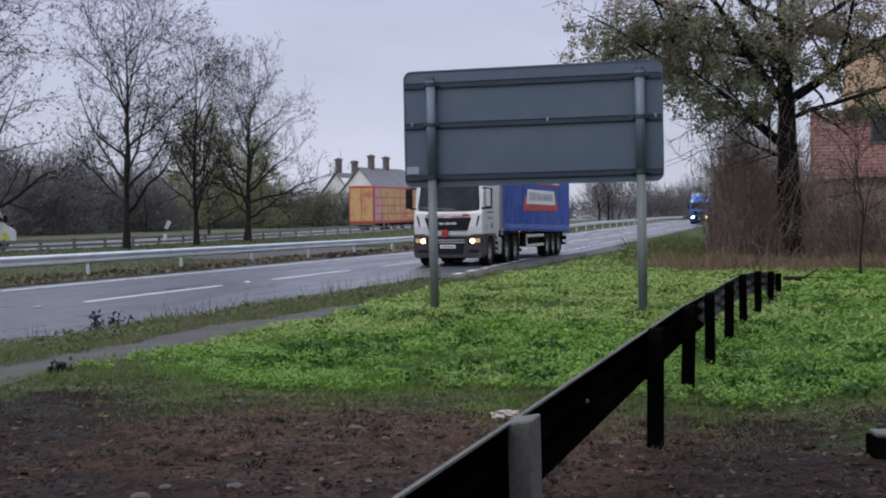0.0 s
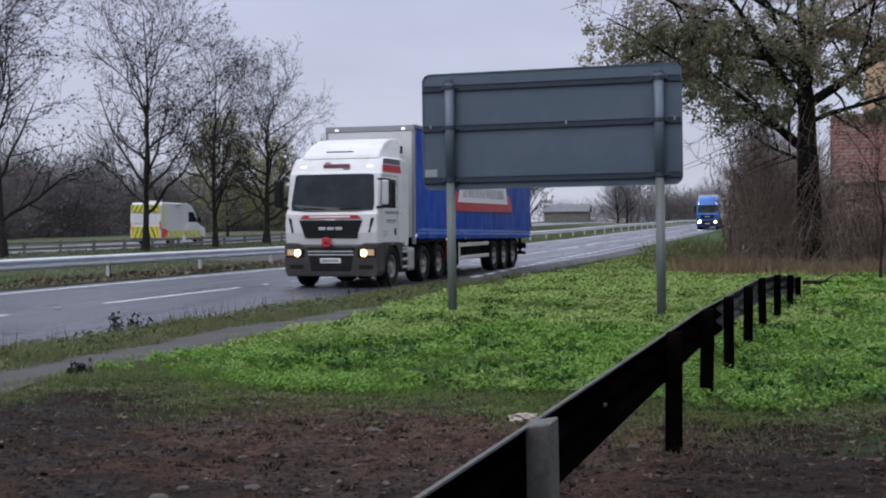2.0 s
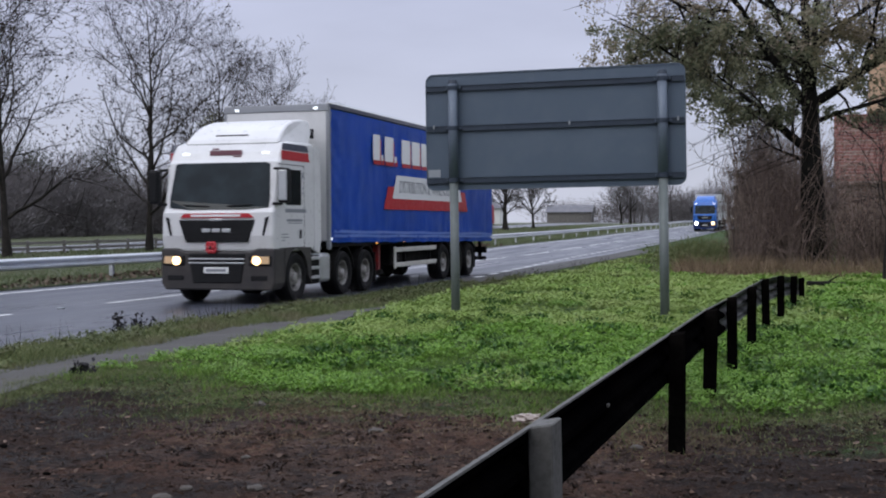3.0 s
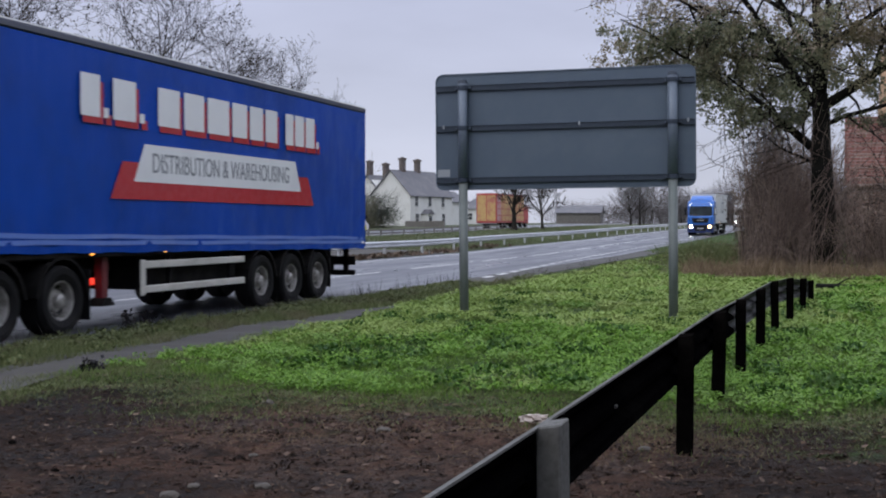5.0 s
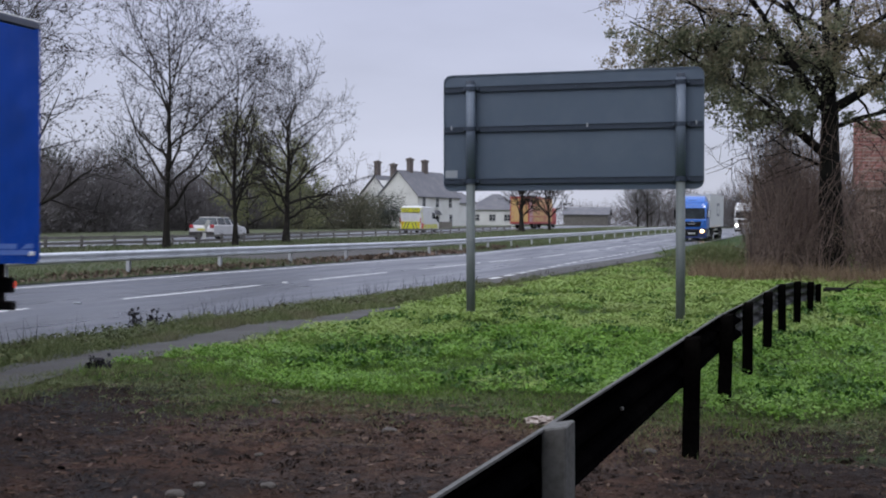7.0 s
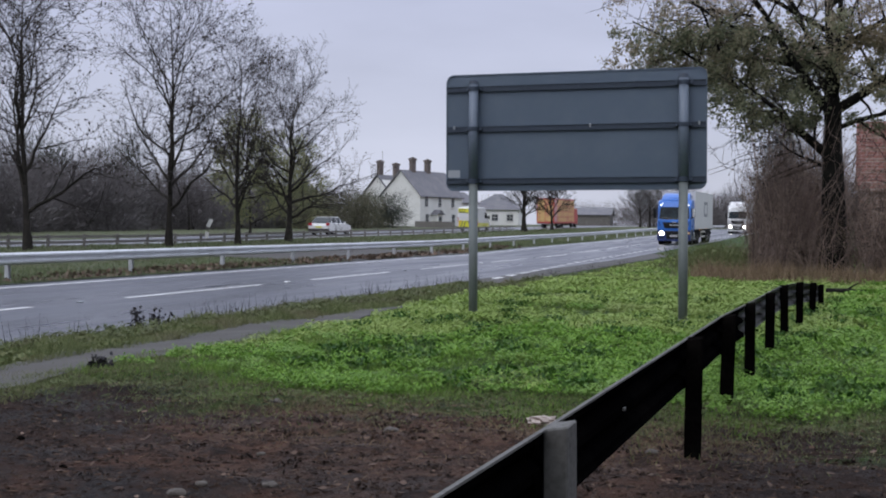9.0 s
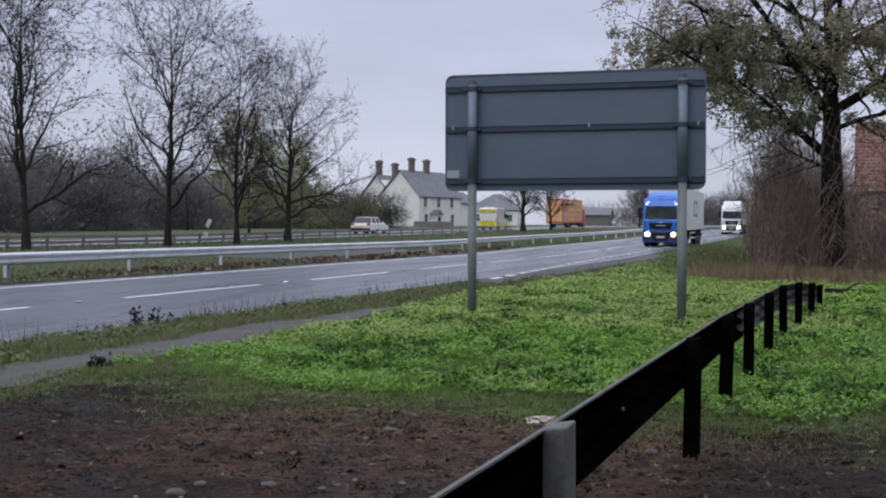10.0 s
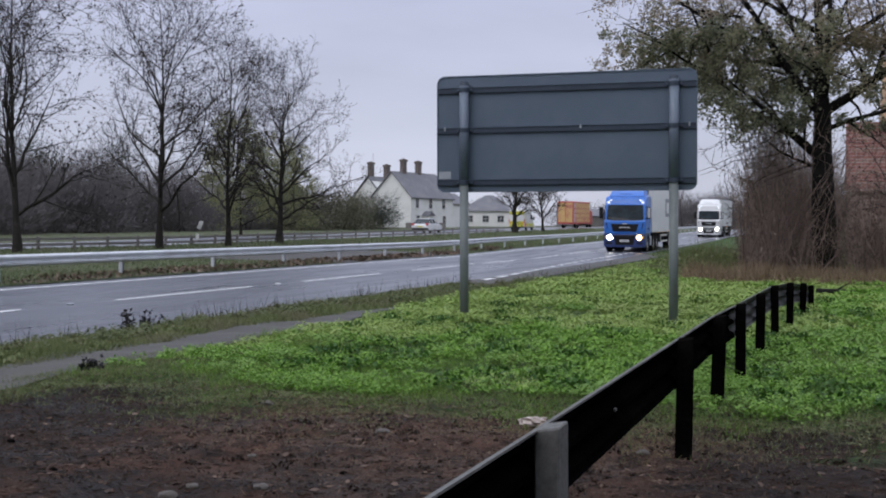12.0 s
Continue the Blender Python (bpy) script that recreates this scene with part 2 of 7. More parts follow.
def ground_z(x, y):
    z = land(x, y) + 0.0
    lawn = np.clip((x + 9.5) / 0.5, 0, 1) * np.where((y > 29) & (x < -8.1), 0, 1)
    z = z + lawn * ripple(x, y) * np.clip((y - 5) / 4, 0.5, 1) * np.clip((90 - y) / 40, 0, 1)
    bare = np.clip((10.6 - y) / 1.2, 0, 1) * np.clip((y - 2.5) / 1.0, 0, 1) * np.clip((x + 7.6) / 0.8, 0, 1) * np.clip((4 - x) / 1.0, 0, 1)
    z = z + bare * trodden(x, y)
    cut = ((x < -8.3) & (x > -9.6) & (y > 30.3) & (y < 66.5)) | ((x < ROAD_IN + 0.02) & (x > ROAD_OUT - 0.02)) | ((x < FAR_IN) & (x > FAR_OUT))
    return np.where(cut, z - 0.12, z)


def build_ground():
    xs = np.unique(np.concatenate([np.linspace(-2500, -120, 14), np.linspace(-120, -52, 18), np.linspace(-52, -20, 33),
                                   [FAR_OUT - 0.01, FAR_OUT + 0.01, FAR_IN - 0.01, FAR_IN + 0.01],
                                   [ROAD_OUT - 0.03, ROAD_OUT, ROAD_IN, ROAD_IN + 0.04],
                                   np.arange(-9.4, -7, 0.2), np.arange(-7, 3, 0.07), np.arange(3, 5, 0.2), np.linspace(5, 40, 20), np.linspace(40, 2500, 14)]))
    ys = np.unique(np.concatenate([np.linspace(-2500, -20, 14), np.linspace(-20, 3, 12), np.arange(3, 11, 0.06), np.arange(11, 46, 0.25),
                                   np.linspace(46, 240, 80), np.linspace(240, 3500, 18)]))
    gx, gy = np.meshgrid(xs, ys)
    v = np.stack([gx, gy, ground_z(gx, gy)], -1).reshape(-1, 3)
    nx = len(xs)
    i, j = np.meshgrid(np.arange(nx - 1), np.arange(len(ys) - 1))
    a = (j * nx + i).ravel()
    me = mesh_from("ground", v, np.stack([a, a + 1, a + nx + 1, a + nx], -1), M_GROUND)
    me.polygons.foreach_set("use_smooth", [True] * len(me.polygons))
    tagged(new("ground", me), "muddy trampled earth giving way to wet winter turf", "ground", kind="structure")


def strip(x0, x1, y0, y1, lift, step=5.0, drift=lambda y: 0.0, nx=1):
    """A flat band along the road that follows the lie of the land."""
    ys = np.arange(y0, y1 + 1e-6, step if y1 - y0 > step else y1 - y0)
    xs = np.linspace(x0, x1, nx + 1)
    bm = bmesh.new()
    rows = [[bm.verts.new((x + drift(y), y, float(land(x, y)) + lift)) for x in xs] for y in ys]
    for r, s in zip(rows, rows[1:]):
        for i in range(nx):
            bm.faces.new((r[i], r[i + 1], s[i + 1], s[i]))
    bmesh.ops.recalc_face_normals(bm, faces=bm.faces)
    bm.normal_update()
    if next(iter(bm.faces)).normal.z < 0:
        bmesh.ops.reverse_faces(bm, faces=bm.faces)
    return bm


def taper(y):
    """How the short-dashed edge line swings out into the turning."""
    return float(np.interp(y, [33, 37, 43, 49, 57, 64], [-9.3, -9.5, -9.9, -10.25, -10.6, -10.65]))


def build_roads():
    road = tagged(part("road", strip(ROAD_OUT - 0.25, ROAD_IN, -120, 700, 0.0), M_ROAD), "wet grey asphalt carriageway with two lanes", "road", kind="structure")
    far = tagged(part("road_far", strip(FAR_OUT, FAR_IN, -120, 700, 0.02), M_ROAD), "wet asphalt carriageway beyond the tree-lined reserve", "road", kind="structure")
    apron = tagged(part("road_turning", strip(-9.6, -8.28, 30.2, 66.8, 0.006, 0.8, nx=3), M_PATH), "worn asphalt mouth of a turning at the verge", "road", kind="structure")
    part("edge_line", strip(-17.86, -17.68, -120, 500, 0.008), M_LINE, road, "white edge line")
    for k in range(-6, 20):
        y = 20.88 + 9 * k
        part("lane_dash", strip(-13.57, -13.43, y, y + 6, 0.008, 1.5), M_LINE, road)
        bm = boxed(-13.56, -13.44, y + 7.4, y + 7.52, float(land(-13.5, y + 7.4)), float(land(-13.5, y + 7.4)) + 0.03, 0.01, 1)
        part("road_stud", bm, M_LABEL if k % 2 else M_LINE, road)
    y = 33.2
    while y < 130:
        x = taper(y)
        part("edge_dash", strip(x - 0.1, x + 0.1, y, y + 1.0, 0.014, 0.5), M_LINE, road)
        y += 2.0
    for x in (FAR_IN - 0.6, FAR_OUT + 0.5):
        part("edge_line", strip(x - 0.08, x + 0.08, -100, 400, 0.03), M_LINE, far, "white edge line")
    # footpath that dies away into the turf
    bm = bmesh.new()
    rows = []
    for i in range(61):
        y = -6 + i * 0.455
        x0 = float(np.interp(y, [-6, 10, 14, 16.5, 19, 21.5], [-8.3, -8.34, -8.62, -8.2, -7.92, -7.5])) + 0.04 * math.sin(y * 1.9) + 0.02 * math.sin(y * 6.1)
        x1 = float(np.interp(y, [-6, 9.3, 11, 17, 21.5], [-7.1, -7.2, -7.32, -7.36, -7.45])) + 0.03 * math.sin(y * 2.7 + 1) + 0.02 * math.sin(y * 7)
        x0 = min(x0, x1 - 0.05)
        rows.append([bm.verts.new((x, y, float(ground_z(x, y)) + 0.022)) for x in (x0, (2 * x0 + x1) / 3, (x0 + 2 * x1) / 3, x1)])
    for r, s in zip(rows, rows[1:]):
        for i in range(3):
            bm.faces.new((r[i], r[i + 1], s[i + 1], s[i]))
    tagged(part("pavement", bm, M_PATH), "narrow worn asphalt footpath overgrown at its edges", "footpath", kind="structure")
    # bare hardstanding behind the crash barrier
    tagged(part("pavement_reserve", strip(-27, -18.82, 46, 64, 0.012, 1.5, nx=6), M_PATH), "bare damp hardstanding in the central reserve", "hardstanding", kind="structure")


build_ground()
build_roads()


# ---- large road sign, seen from behind ----
def build_sign():
    sign = empty("road_sign", "large grey road sign seen from behind on two steel posts", "road sign", pose(-5.723, 19.208, 0, 0, 0, 2.2) @ pose(0, 0, 0, 0, -0.622))
    w0, w1, z0, z1, r = -0.496, 3.815, 2.125, 4.076, 0.14

    def outline(s):
        pts = []
        for cx, cz, a0 in ((w1 - r, z0 + r, -90), (w1 - r, z1 - r, 0), (w0 + r, z1 - r, 90), (w0 + r, z0 + r, 180)):
            for i in range(7):
                a = radians(a0 + 15 * i)
                pts.append((cx + (r + s) * math.cos(a), cz + (r + s) * math.sin(a)))
        return pts
    part("panel", prism(bmesh.new(), outline(0), "y", 0.11, 0.115), M_SIGN, sign)
    bm = bmesh.new()
    a, b = outline(0.0), outline(-0.02)
    va = [[bm.verts.new((u, y, v)) for u, v in o] for o, y in ((a, 0.095), (a, 0.118), (b, 0.118), (b, 0.095))]
    n = len(a)
    for k in range(4):
        for i in range(n):
            j = (i + 1) % n
            bm.faces.new((va[k][i], va[k][j], va[(k + 1) % 4][j], va[(k + 1) % 4][i]))
    bmesh.ops.recalc_face_normals(bm, faces=bm.faces)
    part("rim", bm, M_SIGN, sign)
    heights = (2.285, 3.155, 3.825)
    for z in heights:
        bm = bmesh.new()
        box(bm, w0 + 0.02, w1 - 0.02, 0.062, 0.108, z - 0.045, z - 0.037)
        box(bm, w0 + 0.02, w1 - 0.02, 0.062, 0.108, z + 0.037, z + 0.045)
        box(bm, w0 + 0.02, w1 - 0.02, 0.072, 0.078, z - 0.037, z + 0.037)
        rail = part("channel", bm, M_RAIL_DARK, sign, "dark channel rail")
        # paler strip stands for the highlight along the rail's top
        part("lip", boxed(w0 + 0.02, w1 - 0.02, 0.058, 0.066, z + 0.045, z + 0.056), M_SIGN, rail, "paler strip for the rail's lit top edge")
    # ribs of the stiffened end sections, and flat rivets over the sheet
    for k in range(5):
        x = w1 - 0.05 - 0.045 * k
        part("rib", boxed(x - 0.006, x + 0.006, 0.103, 0.112, z0 + 0.23, 3.10), M_SIGN, sign)
    for x in (w0 + 0.25, 0.85, 1.75, 2.65, w1 - 0.22):
        for z in heights:
            part("rivet", rod(bmesh.new(), (x, 0.056, z), (x, 0.074, z), 0.010, sides=6), M_RAIL_DARK, sign)
    for x in (0.0, 3.454):
        p = part("post", rod(bmesh.new(), (x, 0, -0.5), (x, 0, 2.24), 0.074, sides=20), M_POST, sign, "grey-green galvanised post", smooth=True)
        # upper length has a bluer slate tone than the post below
        part("sleeve", rod(bmesh.new(), (x, 0, 2.24), (x, 0, 3.90), 0.080, sides=20), M_UPPER_POST, p, "slate grey upper post", smooth=True)
        part("cap", rod(bmesh.new(), (x, 0, 3.90), (x, 0, 3.96), 0.084, 0.066, 20), M_RAIL_DARK, p)
        part("base_collar", rod(bmesh.new(), (x, 0, -0.05), (x, 0, 0.05), 0.088, 0.080, 16), M_POST, p)
        for z in heights:
            bm = bmesh.new()
            rod(bm, (x, 0, z - 0.035), (x, 0, z + 0.035), 0.087, sides=20)
            box(bm, x - 0.14, x + 0.14, 0.035, 0.078, z - 0.032, z + 0.032, 0.006, 1)
            c = part("clamp", bm, M_RAIL_DARK, p)
            for sx in (-0.115, 0.115):
                part("bolt", rod(bmesh.new(), (x + sx, 0.015, z), (x + sx, 0.045, z), 0.013, sides=6), M_SIGN, c)
    for x in (w0 + 0.15, 1.95, w1 - 0.12):
        part("bolt", boxed(x - 0.014, x + 0.014, 0.048, 0.062, 3.15, 3.215, 0.004, 1), M_LABEL, sign, "pale splice bolt")
    part("sticker", boxed(w0 + 0.03, w0 + 0.24, 0.100, 0.1095, 2.35, 2.475), M_LABEL, sign, "pale maker's sticker")


build_sign()


# ---- knee-high crash rail along the car park ----
FENCE = [(-0.93, 4.28, 0.83), (-0.88, 8.15, 0.815), (-0.86, 10.6, 0.80), (-0.79, 12.6, 0.785), (-0.71, 14.85, 0.78),
         (-0.62, 17.0, 0.78), (-0.48, 19.0, 0.735), (-0.34, 22.0, 0.60), (-0.22, 24.7, 0.45)]


def build_fence():
    rail_line = [(-1.12, -7.6, 0.86), (-1.06, -3.6, 0.86), (-0.99, 0.3, 0.85), *FENCE, (-0.12, 26.6, 0.33)]
    fence = empty("crash_rail", "black steel beam on dark timber posts, knee high", "barrier", pose(0, 0, 0))
    sec = [(0.0, 0.0), (-0.012, -0.012), (-0.018, -0.045), (-0.070, -0.075), (-0.078, -0.105), (-0.022, -0.140), (-0.018, -0.175),
           (-0.078, -0.210), (-0.070, -0.240), (-0.018, -0.270), (-0.012, -0.303), (0.0, -0.316)]
    loop = sec + [(u - 0.009, v) for u, v in sec[::-1]]
    for k, ((ax, ay, az), (bx, by, bz)) in enumerate(zip(rail_line, rail_line[1:])):
        bm = bmesh.new()
        n = len(loop)
        rows = []
        for t in (0.0, 1.0):
            x, y, z = ax + (bx - ax) * t, ay + (by - ay) * t + (0.03 if t else 0), az + (bz - az) * t
            rows.append([bm.verts.new((x - 0.05 + u, y, z - 0.01 + v)) for u, v in loop])
        for i in range(n):
            j = (i + 1) % n
            bm.faces.new((rows[0][i], rows[0][j], rows[1][j], rows[1][i]))
        bm.faces.new(rows[0])
        bm.faces.new(rows[1][::-1])
        bmesh.ops.recalc_face_normals(bm, faces=bm.faces)
        # far spans are a paler grey than the near ones
        beam = part("beam", bm, M_BLACK if k < 6 else M_GREYSTEEL, fence)
        # bolt heads along the beam, pale for their glint, and a lapped joint at the post
        for t in (0.42,):
            q = Vector((ax + (bx - ax) * t, ay + (by - ay) * t, az + (bz - az) * t))
            part("bolt", boxed(q.x - 0.072, q.x - 0.058, q.y - 0.018, q.y + 0.018, q.z - 0.175, q.z - 0.158, 0.003, 1), M_GREYPOST, beam)
        lap = bmesh.new()
        rows = [[lap.verts.new((bx - 0.046 + u, y, bz - 0.01 + v)) for u, v in sec] for y in (by - 0.16, by + 0.16)]
        for i in range(len(sec) - 1):
            lap.faces.new((rows[0][i], rows[0][i + 1], rows[1][i + 1], rows[1][i]))
        part("lap_joint", lap, M_GREYSTEEL if k > 4 else M_BLACK, beam)
        # pale strip paints the highlight on the worn top edge
        edge = bmesh.new()
        rows = [[edge.verts.new((x - 0.05 + u, y, z - 0.01 + v)) for u, v in ((0.003, -0.004), (0.003, 0.005), (-0.014, 0.005), (-0.014, -0.004))]
                for x, y, z in ((ax, ay, az), (bx, by, bz))]
        for i in range(4):
            j = (i + 1) % 4
            edge.faces.new((rows[0][i], rows[0][j], rows[1][j], rows[1][i]))
        bmesh.ops.recalc_face_normals(edge, faces=edge.faces)
        part("worn_edge", edge, M_GREYPOST, beam, "pale strip for the worn top edge and its highlight")
    for k, (x, y, h) in enumerate([*FENCE, (-0.99, 0.3, 0.85), (-1.06, -3.6, 0.86), (-1.12, -7.6, 0.86)]):
        w = 0.046 if k == 0 else 0.053
        bm = boxed(-w, w, -0.065, 0.065, -0.45, h + 0.005, 0.006, 1)
        # tops sawn by hand, sides worn out of true
        for v in bm.verts:
            if v.co.z > h - 0.05:
                v.co.z += 0.10 * v.co.x * (1 if k % 2 else 1.6) + 0.06 * v.co.y
            v.co.x += 0.006 * math.sin(v.co.z * 9 + k)
        # the nearest post has the light falling on it put into a paler grey
        p = part("post", bm, M_GREYPOST if k == 0 else M_DARKPOST, fence, "timber post in a pale, lit grey" if k == 0 else "")
        p.location = (x, y, 0)
        p.rotation_euler = (0, radians((k * 37 % 5 - 2) * 0.5), radians((k * 53 % 7 - 3) * 1.2))
        b = part("bolt", rod(bmesh.new(), (-0.075, 0, h - 0.16), (-0.05, 0, h - 0.16), 0.018, sides=6), M_BLACK, p)


build_fence()


# ---- galvanised crash barrier on the central reserve ----
def build_barrier():
    barrier = empty("crash_barrier", "galvanised corrugated steel crash barrier on steel posts", "crash barrier")
    sec = [(0.0, 0.31), (0.035, 0.30), (0.075, 0.26), (0.075, 0.215), (0.02, 0.175), (0.02, 0.135), (0.075, 0.095),
           (0.075, 0.05), (0.035, 0.01), (0.0, 0.0)]
    y = -8.2
    while y < 230:
        n = 4 if y < 80 else 12
        span_y = 5.6 * (1 if y < 80 else 3)
        bm = bmesh.new()
        ends = []
        for yy in (y, y + span_y + 0.05):
            lift = float(land(-19.8, yy)) + 0.40
            ends.append([bm.verts.new((-19.8 + u, yy, lift + v)) for u, v in sec + [(a - 0.012, b) for a, b in sec[::-1]]])
        m = len(ends[0])
        for i in range(m):
            j = (i + 1) % m
            bm.faces.new((ends[0][i], ends[0][j], ends[1][j], ends[1][i]))
        bmesh.ops.recalc_face_normals(bm, faces=bm.faces)
        part("beam", bm, M_STEEL, barrier)
        for k in range(1 if y < 80 else 3):
            py = y + 5.6 * k
            z = float(land(-19.8, py))
            bm = bmesh.new()
            prism(bm, [(-19.93, py - 0.05), (-19.82, py - 0.05), (-19.82, py - 0.044), (-19.924, py - 0.044),
                       (-19.924, py + 0.05), (-19.82, py + 0.05), (-19.82, py + 0.056), (-19.93, py + 0.056)], "z", z - 0.4, z + 0.66)
            part("post", bm, M_STEEL, barrier)
        y += span_y


build_barrier()


# ---- plants ----
M_BARK = worn("dark_wet_bark", (0.016, 0.014, 0.012), (0.050, 0.044, 0.036), 0.9, 0, 3, 22, 0.6, 0.02, 0.15)
M_TWIG = worn("grey_brown_twigs", (0.020, 0.017, 0.016), (0.045, 0.038, 0.034), 0.9, 0, 1, 12, 0.5, 0.002, 0.15)
M_OAKBARK = worn("black_oak_bark", (0.006, 0.0055, 0.005), (0.022, 0.020, 0.016), 0.9, 0, 2, 16, 0.6, 0.03, 0.15)
M_THICKET = leafy("bramble_stems", (0.075, 0.052, 0.043), (0.31, 0.235, 0.200), (0.120, 0.085, 0.072), 0.8, 0.5)
M_THICKET_LEAF = leafy("withered_leaves", (0.060, 0.042, 0.032), (0.17, 0.120, 0.088), (0.070, 0.066, 0.038), 0.75, 0.4)
M_OAKLEAF = leafy("late_oak_leaves", (0.090, 0.105, 0.064), (0.30, 0.305, 0.195), (0.27, 0.215, 0.140), 0.6, 0.25, 0.2, 0.6)
M_DRYLEAF = leafy("brown_leaves", (0.21, 0.175, 0.130), (0.48, 0.40, 0.31), (0.27, 0.25, 0.17), 0.7, 0.3, 0.1, 0.6)
M_IVY = leafy("dull_green_leaves", (0.130, 0.150, 0.075), (0.30, 0.30, 0.16), (0.19, 0.185, 0.11), 0.65, 0.2, 0.1, 0.5)
# far wood greyed and lightened in its colour to suggest haze
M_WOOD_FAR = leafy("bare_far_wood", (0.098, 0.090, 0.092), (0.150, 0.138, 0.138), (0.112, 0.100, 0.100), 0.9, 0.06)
M_WOOD_DARK = leafy("dark_conifer", (0.045, 0.054, 0.046), (0.080, 0.086, 0.072), (0.06, 0.06, 0.055), 0.8, 0.2)
M_PALETWIG = worn("mossy_twigs", (0.055, 0.050, 0.036), (0.095, 0.085, 0.06), 0.9, 0, 1, 12, 0.5, 0.002, 0.15)
# paler copy of the twigs, with distance haze in the colour
M_HAZETWIG = worn("pale_far_twigs", (0.13, 0.125, 0.125), (0.19, 0.18, 0.18), 0.9, 0, 1, 12, 0.5, 0.002, 0.1)
M_BUD = leafy("dark_buds", (0.018, 0.015, 0.013), (0.050, 0.040, 0.032), (0.03, 0.025, 0.02), 0.8, 0.5)
M_SHRUB = leafy("green_grey_shrub", (0.070, 0.076, 0.048), (0.140, 0.132, 0.088), (0.085, 0.074, 0.058), 0.75, 0.2)
M_GRASS = leafy("bright_wet_grass", (0.052, 0.120, 0.012), (0.185, 0.300, 0.060), (0.190, 0.255, 0.080), 0.5, 0.45, 0.2, 0.3)
M_GRASS_DULL = leafy("rough_verge_grass", (0.070, 0.095, 0.032), (0.200, 0.220, 0.100), (0.165, 0.150, 0.088), 0.6, 0.8, 0.2, 0.25)
M_GRASS_PALE = leafy("pale_wet_grass", (0.160, 0.245, 0.050), (0.310, 0.410, 0.120), (0.285, 0.345, 0.115), 0.55, 0.45, 0.2, 0.3)
M_WEED = leafy("broad_weed_leaves", (0.072, 0.165, 0.016), (0.215, 0.375, 0.062), (0.205, 0.325, 0.085), 0.5, 0.9, 0.2, 0.3)
M_RESERVE = leafy("dull_reserve_grass", (0.070, 0.098, 0.045), (0.165, 0.195, 0.100), (0.150, 0.140, 0.088), 0.7, 0.5, 0.1, 0.2)
M_STRAW = leafy("withered_grass", (0.10, 0.068, 0.042), (0.27, 0.195, 0.125), (0.12, 0.088, 0.055), 0.8, 0.8)
M_COARSE = leafy("coarse_verge_weeds", (0.044, 0.060, 0.020), (0.155, 0.175, 0.075), (0.120, 0.100, 0.058), 0.6, 0.9, 0.2, 0.2)
M_DARKWEED = leafy("dark_dead_weed", (0.012, 0.012, 0.016), (0.040, 0.036, 0.036), (0.02, 0.018, 0.02), 0.8, 1)
M_DOCK = leafy("dark_dock_leaves", (0.018, 0.060, 0.008), (0.060, 0.130, 0.022), (0.05, 0.10, 0.02), 0.5, 0.8, 0.2, 0.2)
M_CLOD = leafy("dark_wet_clods", (0.009, 0.006, 0.005), (0.040, 0.024, 0.017), (0.018, 0.012, 0.009), 0.85, 1)
M_LEAFFALL = leafy("fallen_leaves", (0.030, 0.017, 0.012), (0.17, 0.115, 0.085), (0.060, 0.036, 0.026), 0.75, 1)


def tubes(branches):
    """Points and quads of tapered round branches: each is (points, radii, sides)."""
    vs, fs, base = [], [], 0
    for pts, rad, sides in branches:
        pts = np.asarray(pts, float)
        d = np.gradient(pts, axis=0)
        d /= np.linalg.norm(d, axis=1)[:, None] + 1e-9
        ref = np.array([0.31, 0.95, 0.05])
        u = np.cross(d, ref)
        u /= np.linalg.norm(u, axis=1)[:, None] + 1e-9
        w = np.cross(d, u)
        a = 2 * np.pi * np.arange(sides) / sides
        ring = pts[:, None] + np.asarray(rad)[:, None, None] * (np.cos(a)[None, :, None] * u[:, None] + np.sin(a)[None, :, None] * w[:, None])
        vs.append(ring.reshape(-1, 3))
        k = np.arange(len(pts) - 1)[:, None] * sides
        i = np.arange(sides)[None]
        j = (i + 1) % sides
        fs.append(np.stack([base + k + i, base + k + j, base + k + sides + j, base + k + sides + i], -1).reshape(-1, 4))
        base += len(pts) * sides
    return np.concatenate(vs), np.concatenate(fs)


def bend(rng, p, d, length, n, lift, wobble):
    """A branch's line: it starts at p along d, wanders, and turns up (lift) as it goes."""
    pts = [np.array(p, float)]
    d = np.array(d, float) / np.linalg.norm(d)
    for k in range(n):
        d = d + np.array([0, 0, lift / n]) + rng.normal(0, wobble, 3)
        d /= np.linalg.norm(d)
        pts.append(pts[-1] + d * length / n)
    return np.array(pts)


